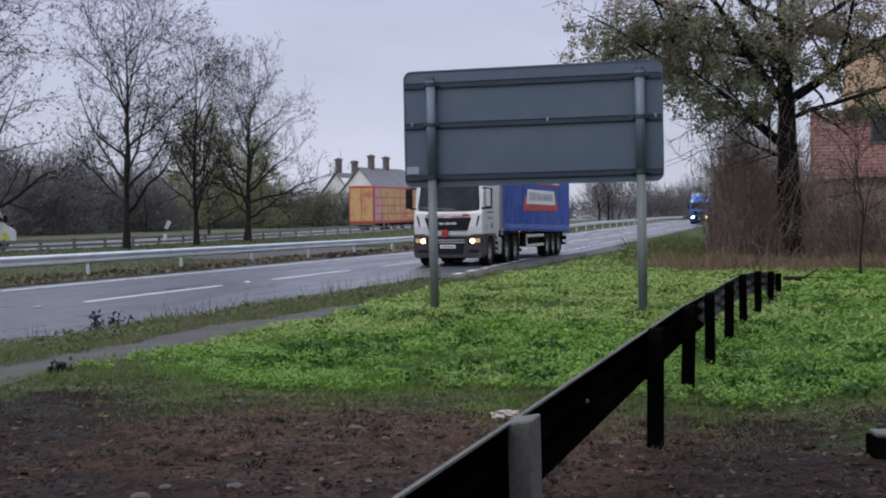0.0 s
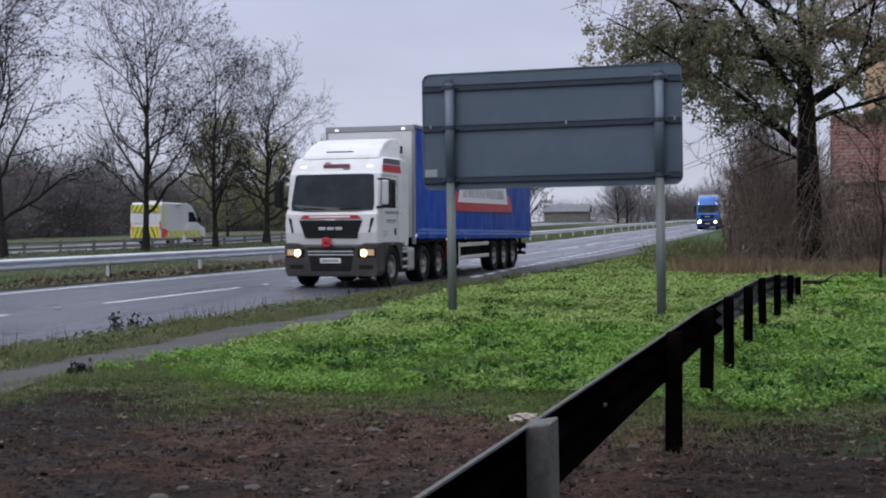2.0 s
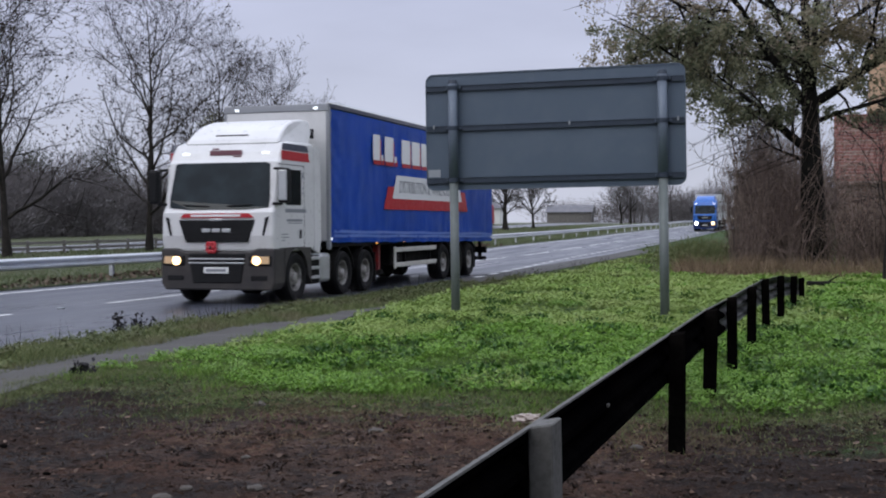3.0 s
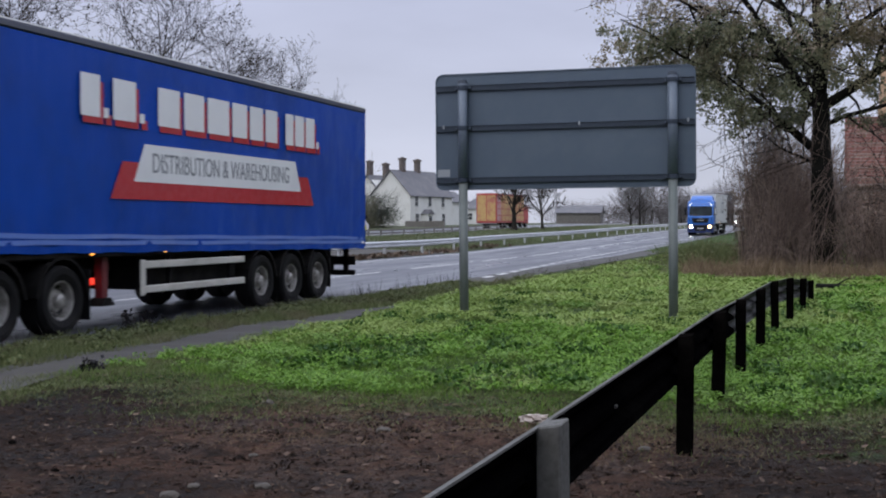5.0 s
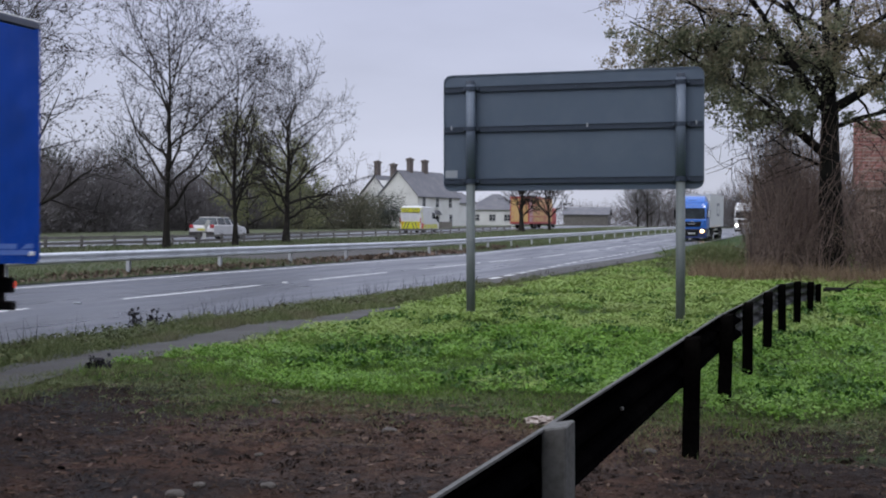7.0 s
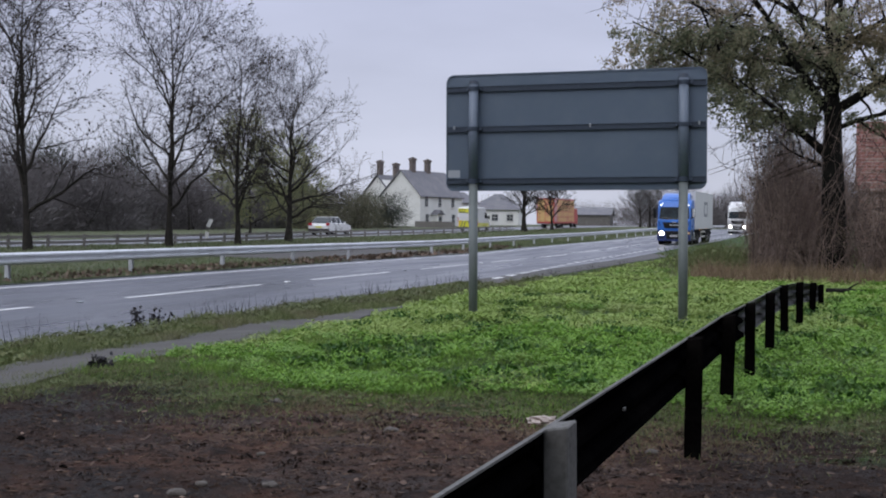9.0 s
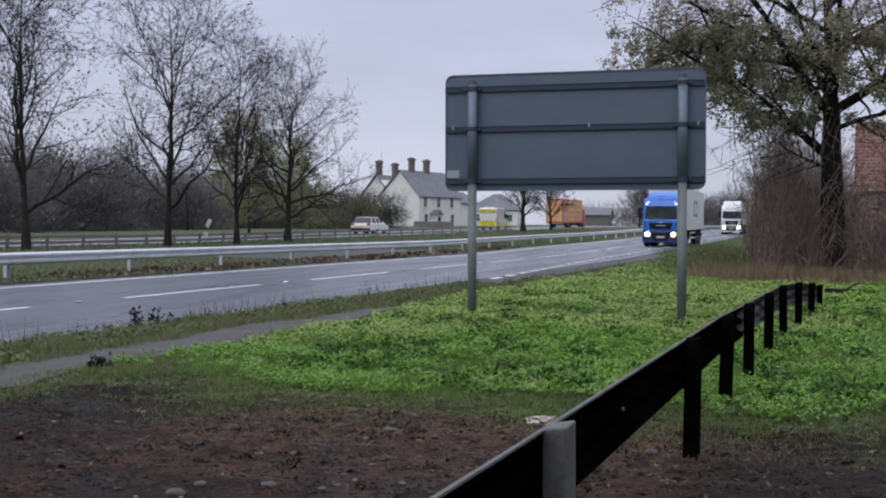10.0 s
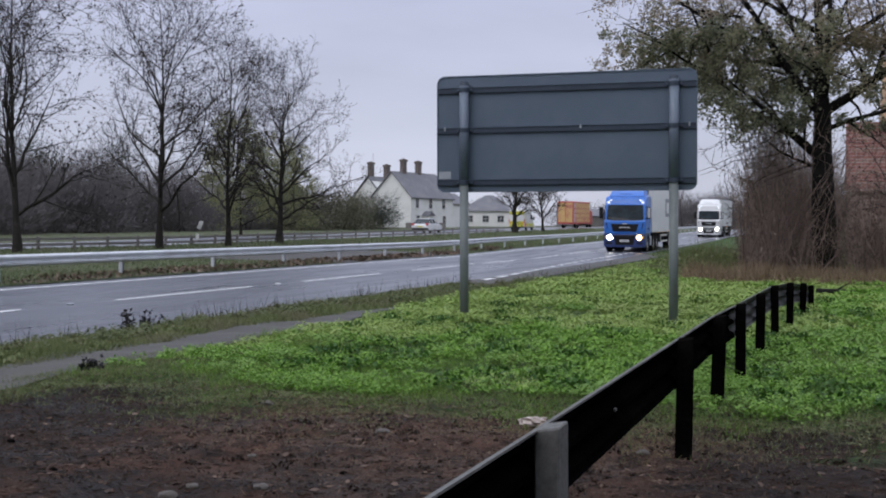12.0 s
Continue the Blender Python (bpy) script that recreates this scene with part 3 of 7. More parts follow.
def grow(rng, trunk_pts, r0, limbs, counts, lengths, lift=0.5, spread=(35, 65), first=0.28, fine=0.006, wander=0.10):
    """A tree's branches by level. limbs: the number on the trunk; counts: the number of children on levels 1, 2, 3."""
    trunk_pts = np.asarray(trunk_pts, float)
    n = len(trunk_pts)
    trunk_r = r0 * (1 - 0.93 * (np.arange(n) / (n - 1)) ** 0.8)
    trunk_r[0] *= 1.45
    levels = [[(trunk_pts, trunk_r, 10)], [], [], [], []]

    def along(pts, rad, t):
        f = t * (len(pts) - 1)
        i = min(int(f), len(pts) - 2)
        return pts[i] + (pts[i + 1] - pts[i]) * (f - i), rad[i] + (rad[i + 1] - rad[i]) * (f - i), pts[i + 1] - pts[i]
    for k in range(limbs):
        t = first + (0.97 - first) * (k + rng.random() * 0.7) / limbs
        p, r, d = along(trunk_pts, trunk_r, t)
        az = k * 2.4 + rng.normal(0, 0.35)
        tilt = radians(rng.uniform(*spread)) * (1.1 - 0.45 * t)
        out = np.array([math.cos(az) * math.sin(tilt), math.sin(az) * math.sin(tilt), math.cos(tilt)])
        ln = lengths[0] * (1.12 - 0.62 * t) * rng.uniform(0.8, 1.15)
        pts = bend(rng, p, out, ln, 8, lift, wander)
        levels[1].append((pts, np.linspace(min(r * 0.70, 0.10), fine * 1.3, 9), 5))
    for lv, (c, ln0) in enumerate(zip(counts, lengths[1:]), 1):
        longest = max(np.linalg.norm(q[0][-1] - q[0][0]) for q in levels[lv])
        for pts, rad, _ in levels[lv]:
            c = max(2, round(counts[lv - 1] * 1.15 * np.linalg.norm(pts[-1] - pts[0]) / longest))
            for k in range(c):
                t = 0.18 + 0.8 * (k + rng.random()) / c
                p, r, d = along(pts, rad, t)
                d = d / np.linalg.norm(d)
                side = rng.normal(0, 1, 3)
                side -= d * (side @ d)
                side /= np.linalg.norm(side)
                ln = ln0 * (1.15 - 0.5 * t) * rng.uniform(0.6, 1.2)
                m = 5 if lv == 1 else 3
                q = bend(rng, p, d * 0.75 + side * 0.75, ln, m, 0.25, 0.12)
                levels[lv + 1].append((q, np.linspace(max(min(r * 0.6, 0.05), fine), fine * 0.7, m + 1), 4 if lv == 1 else 3))
    return levels


def leaf_soup(rng, at, size, flat=0.0):
    """Small four-cornered leaves at the points given, each turned its own way."""
    n = len(at)
    u = rng.normal(0, 1, (n, 3))
    u /= np.linalg.norm(u, axis=1)[:, None]
    w = rng.normal(0, 1, (n, 3))
    w[:, 2] *= 1 - flat
    w -= u * (u * w).sum(1)[:, None]
    w /= np.linalg.norm(w, axis=1)[:, None]
    s = (size * rng.uniform(0.6, 1.4, n))[:, None]
    return np.stack([at - u * s * 0.5, at + w * s * 0.32, at + u * s * 0.5, at - w * s * 0.32], 1).reshape(-1, 3)


def slivers(rng, at, d, length, width):
    """Thin pointed blades or twigs: one triangle each, from a foot at the points given along d."""
    n = len(at)
    side = np.cross(d, rng.normal(0, 1, (n, 3)))
    side /= np.linalg.norm(side, axis=1)[:, None] + 1e-9
    return np.stack([at - side * width[:, None] / 2, at + side * width[:, None] / 2, at + d * length[:, None]], 1).reshape(-1, 3)


def twig_tips(levels, take):
    pts = []
    for lv in take:
        for p, _, _ in levels[lv]:
            pts.append(p[len(p) // 2:])
    return np.concatenate(pts)


def plant_tree(name, label, seed, trunk, r0, limbs, counts, lengths, bark, twig, leaf=None, leaves=0, leaf_size=0.08, jitter=0.15, **kw):
    rng = np.random.default_rng(seed)
    levels = grow(rng, trunk, r0, limbs, counts, lengths, **kw)
    tree = empty(name, label, "tree")
    v, f = tubes(levels[0])
    part("trunk", mesh_from("trunk", v, f, bark), None, tree, smooth=True)
    v, f = tubes(levels[1])
    part("branchwork", mesh_from("branchwork", v, f, bark), None, tree, smooth=True)
    v, f = tubes([b for lv in levels[2:] for b in lv])
    tagged(part("twig_mass", mesh_from("twig_mass", v, f, twig), None, tree), "fine bare twigs", kind="stuff")
    if leaves:
        tips = twig_tips(levels, (3, 4) if levels[4] else (2, 3))
        at = tips[rng.integers(0, len(tips), leaves)] + rng.normal(0, jitter, (leaves, 3))
        part("crown", soup("crown", leaf_soup(rng, at, leaf_size), 4, leaf), None, tree)
    return tree, levels


def upright(x, y, z, height, seed, lean=(0, 0), n=10, wobble=0.12):
    rng = np.random.default_rng(seed)
    t = np.linspace(0, 1, n)
    w = np.cumsum(rng.normal(0, wobble, (n, 2)), 0) * t[:, None]
    return np.stack([x + lean[0] * t + w[:, 0], y + lean[1] * t + w[:, 1], z - 0.1 + (height + 0.1) * t], -1)


def build_roadside_trees():
    kw = dict(lift=0.75, spread=(38, 74), fine=0.0080, wander=0.17)
    for k, (y, h, r, limbs, seed, nl, lean, ln) in enumerate([(43.5, 11.4, 0.18, 17, 11, 3400, (-1.0, 0.2), (5.6, 2.6, 1.35, 0.75)), (55.0, 12.4, 0.18, 24, 5, 3200, (0.3, 0.0), (6.6, 2.7, 1.4, 0.75)),
                                                              (62.6, 11.0, 0.16, 21, 8, 2600, (0.5, 0.0), (4.9, 2.3, 1.2, 0.65)), (69.4, 9.9, 0.22, 25, 21, 1800, (0.3, 0.3), (5.2, 2.4, 1.2, 0.7))]):
        plant_tree("roadside_tree", "tall bare winter tree with ascending branches on the grassy reserve" if k else "bare winter tree with a few last leaves on the grassy reserve",
                   seed, upright(-33.0, y, float(land(-33.0, y)), h, seed, lean), r, limbs, (10, 6, 2), ln, M_BARK, M_TWIG, M_BUD, nl, 0.115, 0.07, first=0.14, **kw)
    # a leafy, ivy-clad neighbour among them
    rng = np.random.default_rng(77)
    plant_tree("hawthorn", "low bushy tree still in dull green leaf", 78, upright(-44.5, 86.5, 0.4, 7.4, 3), 0.12, 16, (5, 4, 1), (4.6, 1.9, 1.0, 0.5), M_BARK, M_PALETWIG, M_IVY, 11000, 0.17, 0.28, lift=0.3, spread=(40, 75), first=0.12, fine=0.006)
    plant_tree("hawthorn", "low bushy tree still in dull green leaf", 79, upright(-44.0, 93.0, 0.5, 6.2, 4), 0.12, 15, (5, 4, 1), (4.4, 1.8, 0.9, 0.5), M_BARK, M_PALETWIG, M_IVY, 9000, 0.17, 0.22, lift=0.3, spread=(40, 75), first=0.12, fine=0.006)


def build_oak():
    rng = np.random.default_rng(42)
    tree = empty("oak_tree", "broad dark oak with thinning green-brown leaves rising from the hedge", "tree")
    trunk = np.array([(-0.02, 40, -0.2), (0.0, 40, 0.8), (-0.02, 40, 2.0), (-0.07, 40, 3.3), (-0.10, 40, 4.1), (-0.09, 40, 4.8), (-0.12, 40, 5.4), (-0.2, 40.1, 6.3), (-0.24, 40.2, 7.6), (-0.33, 40.3, 9.2), (-0.2, 40.3, 11.5), (0.1, 40.3, 13.6)])
    levels = [[(trunk, np.array([0.58, 0.44, 0.38, 0.34, 0.31, 0.27, 0.28, 0.17, 0.14, 0.11, 0.07, 0.03]), 14)], [], [], [], []]
    arms = [((-0.30, 40, 3.95), (-0.80, -0.06, 0.60), 3.8, 0.16), ((-2.9, 39.8, 5.8), (-0.60, -0.1, 0.78), 4.6, 0.07), ((-0.2, 40, 5.3), (-0.62, 0.1, 0.80), 6.4, 0.17), ((0.05, 40, 5.35), (0.84, -0.1, 0.50), 6.4, 0.17),
            ((0.08, 40, 4.75), (0.90, 0.12, 0.34), 5.6, 0.085), ((-0.15, 40, 5.9), (0.12, 0.1, 1.0), 7.0, 0.13), ((-0.30, 40, 3.5), (-0.93, -0.1, 0.28), 1.7, 0.06), ((-1.4, 40.1, 6.8), (-0.95, 0.1, 0.25), 5.2, 0.075),
            ((-0.2, 40, 6.4), (-0.50, -0.6, 0.8), 5.5, 0.11), ((-0.1, 40, 5.6), (0.35, -0.75, 0.7), 3.4, 0.10), ((-0.2, 40.1, 5.8), (-0.45, 0.7, 0.7), 3.6, 0.10), ((-0.2, 40, 7.0), (0.85, 0.2, 0.55), 5.8, 0.11),
            ((-0.25, 40.1, 7.8), (-0.85, -0.3, 0.55), 5.8, 0.09), ((-0.25, 40.1, 8.6), (0.7, -0.5, 0.6), 5.0, 0.09), ((-0.3, 40.2, 9.4), (-0.6, 0.4, 0.7), 4.6, 0.08), ((-0.25, 40.2, 10.4), (0.5, 0.4, 0.7), 4.0, 0.07),
            ((1.4, 39.9, 6.2), (0.35, 0.1, 0.95), 4.4, 0.08), ((-2.0, 40, 7.6), (-0.90, -0.2, 0.45), 5.0, 0.07), ((-2.6, 40, 8.4), (-0.95, 0.1, 0.25), 2.4, 0.06), ((1.2, 40, 6.1), (0.9, 0.1, 0.45), 4.6, 0.08), ((-3.6, 39.9, 6.6), (-0.85, 0.1, 0.5), 3.4, 0.05), ((-1.5, 39.9, 5.0), (-0.70, 0.5, 0.35), 2.6, 0.06)]
    for p, d, ln, r in arms:
        q = bend(rng, p, d, ln, 9, 0.12, 0.11)
        levels[1].append((q, np.linspace(r, 0.02, 10), 7))
    for lv, (c, ln0) in enumerate(((9, 2.4), (4, 1.2), (2, 0.6)), 1):
        for pts, rad, _ in levels[lv]:
            for k in range(c):
                t = 0.15 + 0.83 * (k + rng.random()) / c
                i = min(int(t * (len(pts) - 1)), len(pts) - 2)
                p, d = pts[i], pts[i + 1] - pts[i]
                d = d / np.linalg.norm(d)
                side = rng.normal(0, 1, 3)
                side -= d * (side @ d)
                side /= np.linalg.norm(side)
                m = 5 if lv == 1 else 3
                q = bend(rng, p, d * 0.5 + side * 0.9, ln0 * rng.uniform(0.6, 1.3), m, 0.1, 0.2)
                levels[lv + 1].append((q, np.linspace(max(min(rad[i] * 0.5, 0.05), 0.008), 0.006, m + 1), 4 if lv == 1 else 3))
    for name, group, mat in (("trunk", levels[0], M_OAKBARK), ("branchwork", levels[1], M_OAKBARK), ("twig_mass", levels[2] + levels[3] + levels[4], M_TWIG)):
        v, f = tubes(group)
        part(name, mesh_from(name, v, f, mat), None, tree, smooth=name != "twig_mass")
    tips = twig_tips(levels, (3, 4))
    for mat, n, lo, hi, size in ((M_OAKLEAF, 40000, 4.7, 7.9, 0.105), (M_DRYLEAF, 17000, 6.8, 10.5, 0.10)):
        pool = tips[(tips[:, 2] > lo) & (tips[:, 2] < hi)]
        # leaves hang in tight tufts, with gaps of sky between them
        tufts = pool[rng.integers(0, len(pool), n // 24)]
        wide = rng.uniform(0.08, 0.19, len(tufts))
        at = np.repeat(tufts, 24, 0) + rng.normal(0, 1, (len(tufts) * 24, 3)) * np.repeat(wide, 24)[:, None]
        part("crown", soup("crown", leaf_soup(rng, at, size), 4, mat), None, tree, "thinning autumn leaves")


def thicket(name, label, seed, boxes, stems, leaves, mat, leaf_mat):
    """A tangle of upright and arching stems over footprints (x0, x1, y0, y1, height)."""
    rng = np.random.default_rng(seed)
    br = []
    pts_all = []
    area = [(b[1] - b[0]) * (b[3] - b[2]) * b[4] for b in boxes]
    for b, share in zip(boxes, np.array(area) / sum(area)):
        for _ in range(int(stems * share)):
            x, y = rng.uniform(b[0], b[1]), rng.uniform(b[2], b[3])
            h = b[4] * rng.uniform(0.45, 1.05) * (1 - 0.25 * abs(2 * (x - b[0]) / (b[1] - b[0]) - 1) ** 2)
            d = (rng.normal(0, 0.30), rng.normal(0, 0.22), 1)
            q = bend(rng, (x, y, float(land(x, y)) - 0.05), d, h, 6, rng.uniform(-0.6, 0.4), 0.12)
            if (q[:, 0] < -3.2 - 0.03 * (q[:, 1] - 40) + 0.25 * np.abs(q[:, 2] - 2.5)).any():
                continue
            r = rng.uniform(0.006, 0.016) * (1 if rng.random() < 0.93 else 2.2)
            br.append((q, np.linspace(r, r * 0.4, 7), 3))
            for k in range(3):
                i = rng.integers(1, 6)
                w = bend(rng, q[i], rng.normal(0, 1, 3) + (0, 0, 0.5), h * rng.uniform(0.12, 0.3), 3, 0, 0.2)
                br.append((w, np.linspace(r * 0.6, r * 0.3, 4), 3))
            pts_all.append(q[1:])
    v, f = tubes(br)
    ob = new(name, mesh_from(name, v, f, mat))
    tagged(ob, label, "hedge", kind="stuff")
    pool = np.concatenate(pts_all)
    at = pool[rng.integers(0, len(pool), leaves)] + rng.normal(0, 0.16, (leaves, 3))
    at[:, 2] = np.maximum(at[:, 2], 0.03)
    tagged(new("hedge_leaves", soup("hedge_leaves", leaf_soup(rng, at, 0.075), 4, leaf_mat)), "withered leaves caught in the bare hedge", "leaves", kind="stuff")


def mound(rng, n, cx, cy, cz, rx, ry, h, fill=0.55):
    """Points filling a round-topped crown, denser near its skin, with a ragged outline."""
    p = rng.normal(0, 1, (n, 3))
    p /= np.linalg.norm(p, axis=1)[:, None]
    r = rng.random(n) ** fill
    lump = 1 + 0.16 * np.sin(p[:, 0] * 7 + cx) + 0.14 * np.sin(p[:, 2] * 9 + cy) + 0.10 * np.sin(p[:, 1] * 11 + 3 * p[:, 0])
    p = p * (r * lump)[:, None]
    return np.stack([cx + rx * p[:, 0], cy + ry * p[:, 1], cz + h * (0.5 + 0.5 * p[:, 2])], -1), p


def shrub(label, seed, cx, cy, rx, ry, h, n, mat, size=0.2, twig=0.6, name="shrub", trunks=3, category="shrub"):
    """A bush or small far tree: stems, and a crown of many twigs and leaves."""
    rng = np.random.default_rng(seed)
    z = float(land(cx, cy))
    ob = empty(name, label, category)
    for k in range(trunks):
        x, y = cx + rng.uniform(-0.5, 0.5) * rx * 0.8, cy + rng.uniform(-0.4, 0.4) * ry
        v, f = tubes([(bend(rng, (x, y, z - 0.2), (rng.normal(0, 0.15), rng.normal(0, 0.15), 1), h * 0.8, 6, 0.2, 0.1), np.linspace(0.10, 0.03, 7) * (h / 6) ** 0.5 * 1.3, 5)])
        part("stem", mesh_from("stem", v, f, M_BARK), None, ob)
    lo = z - h * 0.35
    at, p = mound(rng, int(n * (1 - twig)) + 1, cx, cy, lo, rx, ry, h + z - lo)
    part("foliage", soup("foliage", leaf_soup(rng, at, size), 4, mat), None, ob)
    at, p = mound(rng, int(n * twig), cx, cy, lo, rx, ry, h + z - lo)
    d = p * np.array([1, 1, 0.8]) + np.array([0, 0, 0.75]) + rng.normal(0, 0.35, p.shape)
    d /= np.linalg.norm(d, axis=1)[:, None]
    m = len(at)
    part("twig_mass", soup("twig_mass", slivers(rng, at, d, size * rng.uniform(3, 7, m), size * rng.uniform(0.10, 0.2, m)), 3, mat), None, ob)
    return ob


def build_far_plants():
    rng = np.random.default_rng(9)
    # bare thicket beyond the far carriageway
    k = 0
    for x, y, rx, h in [(-62, 62, 4.5, 5.4), (-66, 70, 4.5, 6.0), (-63, 78, 4.2, 5.6), (-66, 86, 4.2, 6.4), (-64, 93, 4.0, 5.8), (-67, 100, 4.0, 6.4), (-63, 107, 4.2, 5.6),
                        (-66, 114, 4.0, 5.6), (-63, 121, 3.8, 5.0), (-60, 54, 4.0, 5.2), (-70, 60, 5, 6.8), (-72, 92, 5, 6.8), (-61, 128, 3.6, 5.0), (-66, 52, 5, 6.5)]:
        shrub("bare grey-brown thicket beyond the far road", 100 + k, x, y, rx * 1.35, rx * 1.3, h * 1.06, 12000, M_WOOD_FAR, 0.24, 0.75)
        k += 1
    shrub("dark evergreen tree above the thicket", 140, -70, 108, 3.4, 3.4, 9.8, 7000, M_WOOD_DARK, 0.26, 0.5, "evergreen_tree", 1, "tree")
    shrub("dark evergreen tree above the thicket", 141, -72, 96, 2.6, 2.6, 9.0, 6000, M_WOOD_DARK, 0.26, 0.5, "evergreen_tree", 1, "tree")
    shrub("dark evergreen tree above the thicket", 142, -73, 101, 2.2, 2.2, 8.0, 6000, M_WOOD_DARK, 0.26, 0.5, "evergreen_tree", 1, "tree")
    # shrubs before the white house
    for i, (x, y, rx, h, m) in enumerate([(-54.5, 122, 3.6, 4.6, M_SHRUB), (-53.0, 130, 3.4, 4.6, M_SHRUB), (-52.8, 139, 3.2, 4.2, M_WOOD_DARK), (-56, 136, 4.0, 5.2, M_SHRUB), (-57, 126, 4, 5.0, M_SHRUB)]):
        shrub("untidy green-grey shrub beside the white house", 160 + i, x, y, rx, rx, h, 6000, m, 0.2, 0.5)
    # small trees by the bungalow and the far wood
    for i, (x, y, h) in enumerate([(-33.0, 130.3, 6.0), (-33.0, 144.4, 5.6), (-33.0, 215.0, 6.5), (-31.5, 216, 7.5)]):
        # the two farthest trees take the twigs with haze painted in
        plant_tree("small_tree", "small bare tree on the far verge", 180 + i, upright(x, y, float(land(x, y)), h, 180 + i), 0.34 if i == 0 else 0.2, 15, (7, 5, 2), (3.8, 1.9, 1.0, 0.6), M_BARK, M_TWIG if i < 2 else M_HAZETWIG, fine=0.022, lift=0.4, first=0.25)
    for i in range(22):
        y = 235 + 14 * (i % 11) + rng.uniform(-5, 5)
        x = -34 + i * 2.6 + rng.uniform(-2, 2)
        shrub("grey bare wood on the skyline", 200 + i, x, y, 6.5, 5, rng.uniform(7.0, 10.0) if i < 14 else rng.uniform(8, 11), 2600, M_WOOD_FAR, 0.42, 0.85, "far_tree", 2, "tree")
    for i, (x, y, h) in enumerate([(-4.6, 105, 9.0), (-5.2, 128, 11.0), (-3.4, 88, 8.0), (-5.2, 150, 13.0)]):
        plant_tree("verge_tree", "tall bare tree along the road verge", 230 + i, upright(x, y, float(land(x, y)), h, 231 + i), 0.16, 16, (6, 4, 2), (3.4, 1.6, 0.9, 0.5), M_BARK, M_HAZETWIG, fine=0.018, lift=0.5, first=0.2)
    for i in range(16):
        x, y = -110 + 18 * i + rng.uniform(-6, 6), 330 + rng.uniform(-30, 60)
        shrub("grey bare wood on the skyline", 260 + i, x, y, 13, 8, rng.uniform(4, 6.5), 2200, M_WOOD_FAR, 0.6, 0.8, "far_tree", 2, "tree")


def lawn():
    """Turf: blades, broad-leaved weeds, dull verge grass, straw and dead stalks."""
    rng = np.random.default_rng(4)

    def wedge(n, y0, y1, left=-7.4, right=0.085):
        y = y0 * np.exp(rng.random(n) * math.log(y1 / y0))
        x = left + rng.random(n) * (right * y + 0.6 - left)
        return x, y

    def blades(x, y, h, w, lean=0.5):
        n = len(x)
        z = ground_z(x, y) - 0.01
        d = np.stack([rng.normal(0, lean, n), rng.normal(0, lean, n), np.ones(n)], -1)
        d /= np.linalg.norm(d, axis=1)[:, None]
        return slivers(rng, np.stack([x, y, z], -1), d, h, w)

    def clump(x, y, s):
        return np.sin(x * s + 1.3 * np.sin(y * s * 0.8)) * np.sin(y * s * 0.9 + 1.1 * np.sin(x * s * 1.2))
    x, y = wedge(260000, 9.0, 70)
    edge = 9.9 + 0.55 * np.sin(x * 1.7) + 0.35 * np.sin(x * 4.1 + 1) - 0.9 * np.exp(-((x + 2.6) / 0.8) ** 2)
    keep = (rng.random(len(x)) < np.clip((y - edge + 0.25) / 0.8, 0, 1)) & ~((x < -6.5) & (y < 12) & (rng.random(len(x)) < 0.6))
    keep &= ~((x < -8.3) & (y > 30))
    keep &= rng.random(len(x)) < 0.62 + 0.7 * np.maximum(0, clump(x, y, 2.3) + 0.6 * clump(x, y, 5.1))
    x, y = x[keep], y[keep]
    n = len(x)
    tall = 0.55 + 0.9 * np.maximum(0, clump(x, y, 1.6) + 0.5 * clump(x, y, 4.3)) + 0.25 * clump(x, y, 7.7)
    tall = np.maximum(tall, 0.3)
    far = np.clip(y / 18, 0.8, 2.6)
    tufts = blades(x, y, 0.085 * tall * rng.uniform(0.6, 1.4, n), 0.009 * far * rng.uniform(0.7, 1.4, n)).reshape(n, 3, 3)
    pale = rng.random(n) < np.clip((y - 13) / 9, 0, 0.85) + 0.1
    tagged(new("grass", soup("grass", tufts[~pale].reshape(-1, 3), 3, M_GRASS)), "bright green wet grass", "grass", kind="stuff")
    tagged(new("pale_grass", soup("pale_grass", tufts[pale].reshape(-1, 3), 3, M_GRASS_PALE)), "paler yellowing grass towards the road", "grass", kind="stuff")
    def rosettes(x, y, leaves, wide, tall, size):
        """Low plants: a dome of leaves that spread out and up from each foot."""
        n = len(x)
        x, y, wide, tall, size = (np.repeat(v, leaves) for v in (x, y, wide, tall, size))
        m = n * leaves
        az, r = rng.random(m) * 2 * np.pi, np.sqrt(rng.random(m))
        up = np.sqrt(np.maximum(0, 1 - r * r)) * rng.uniform(0.55, 1.0, m)
        out = np.stack([np.cos(az), np.sin(az), rng.normal(0.25, 0.35, m)], -1)
        out /= np.linalg.norm(out, axis=1)[:, None]
        wing = np.stack([-np.sin(az), np.cos(az), rng.normal(0, 0.45, m)], -1)
        at = np.stack([x + wide * r * np.cos(az), y + wide * r * np.sin(az), ground_z(x, y) + 0.012 + tall * up], -1)
        q = (size * rng.uniform(0.6, 1.4, m))[:, None]
        return np.stack([at - out * q * 0.5, at + wing * q * 0.34, at + out * q * 0.5, at - wing * q * 0.34], 1)

    # broad-leaved weeds in clumps, with dark gaps between
    x, y = wedge(10500, 9.9, 62)
    thick = 0.55 * lattice(x * 0.9, y * 0.9, 5) + 0.45 * lattice(x * 2.1, y * 1.7, 6)
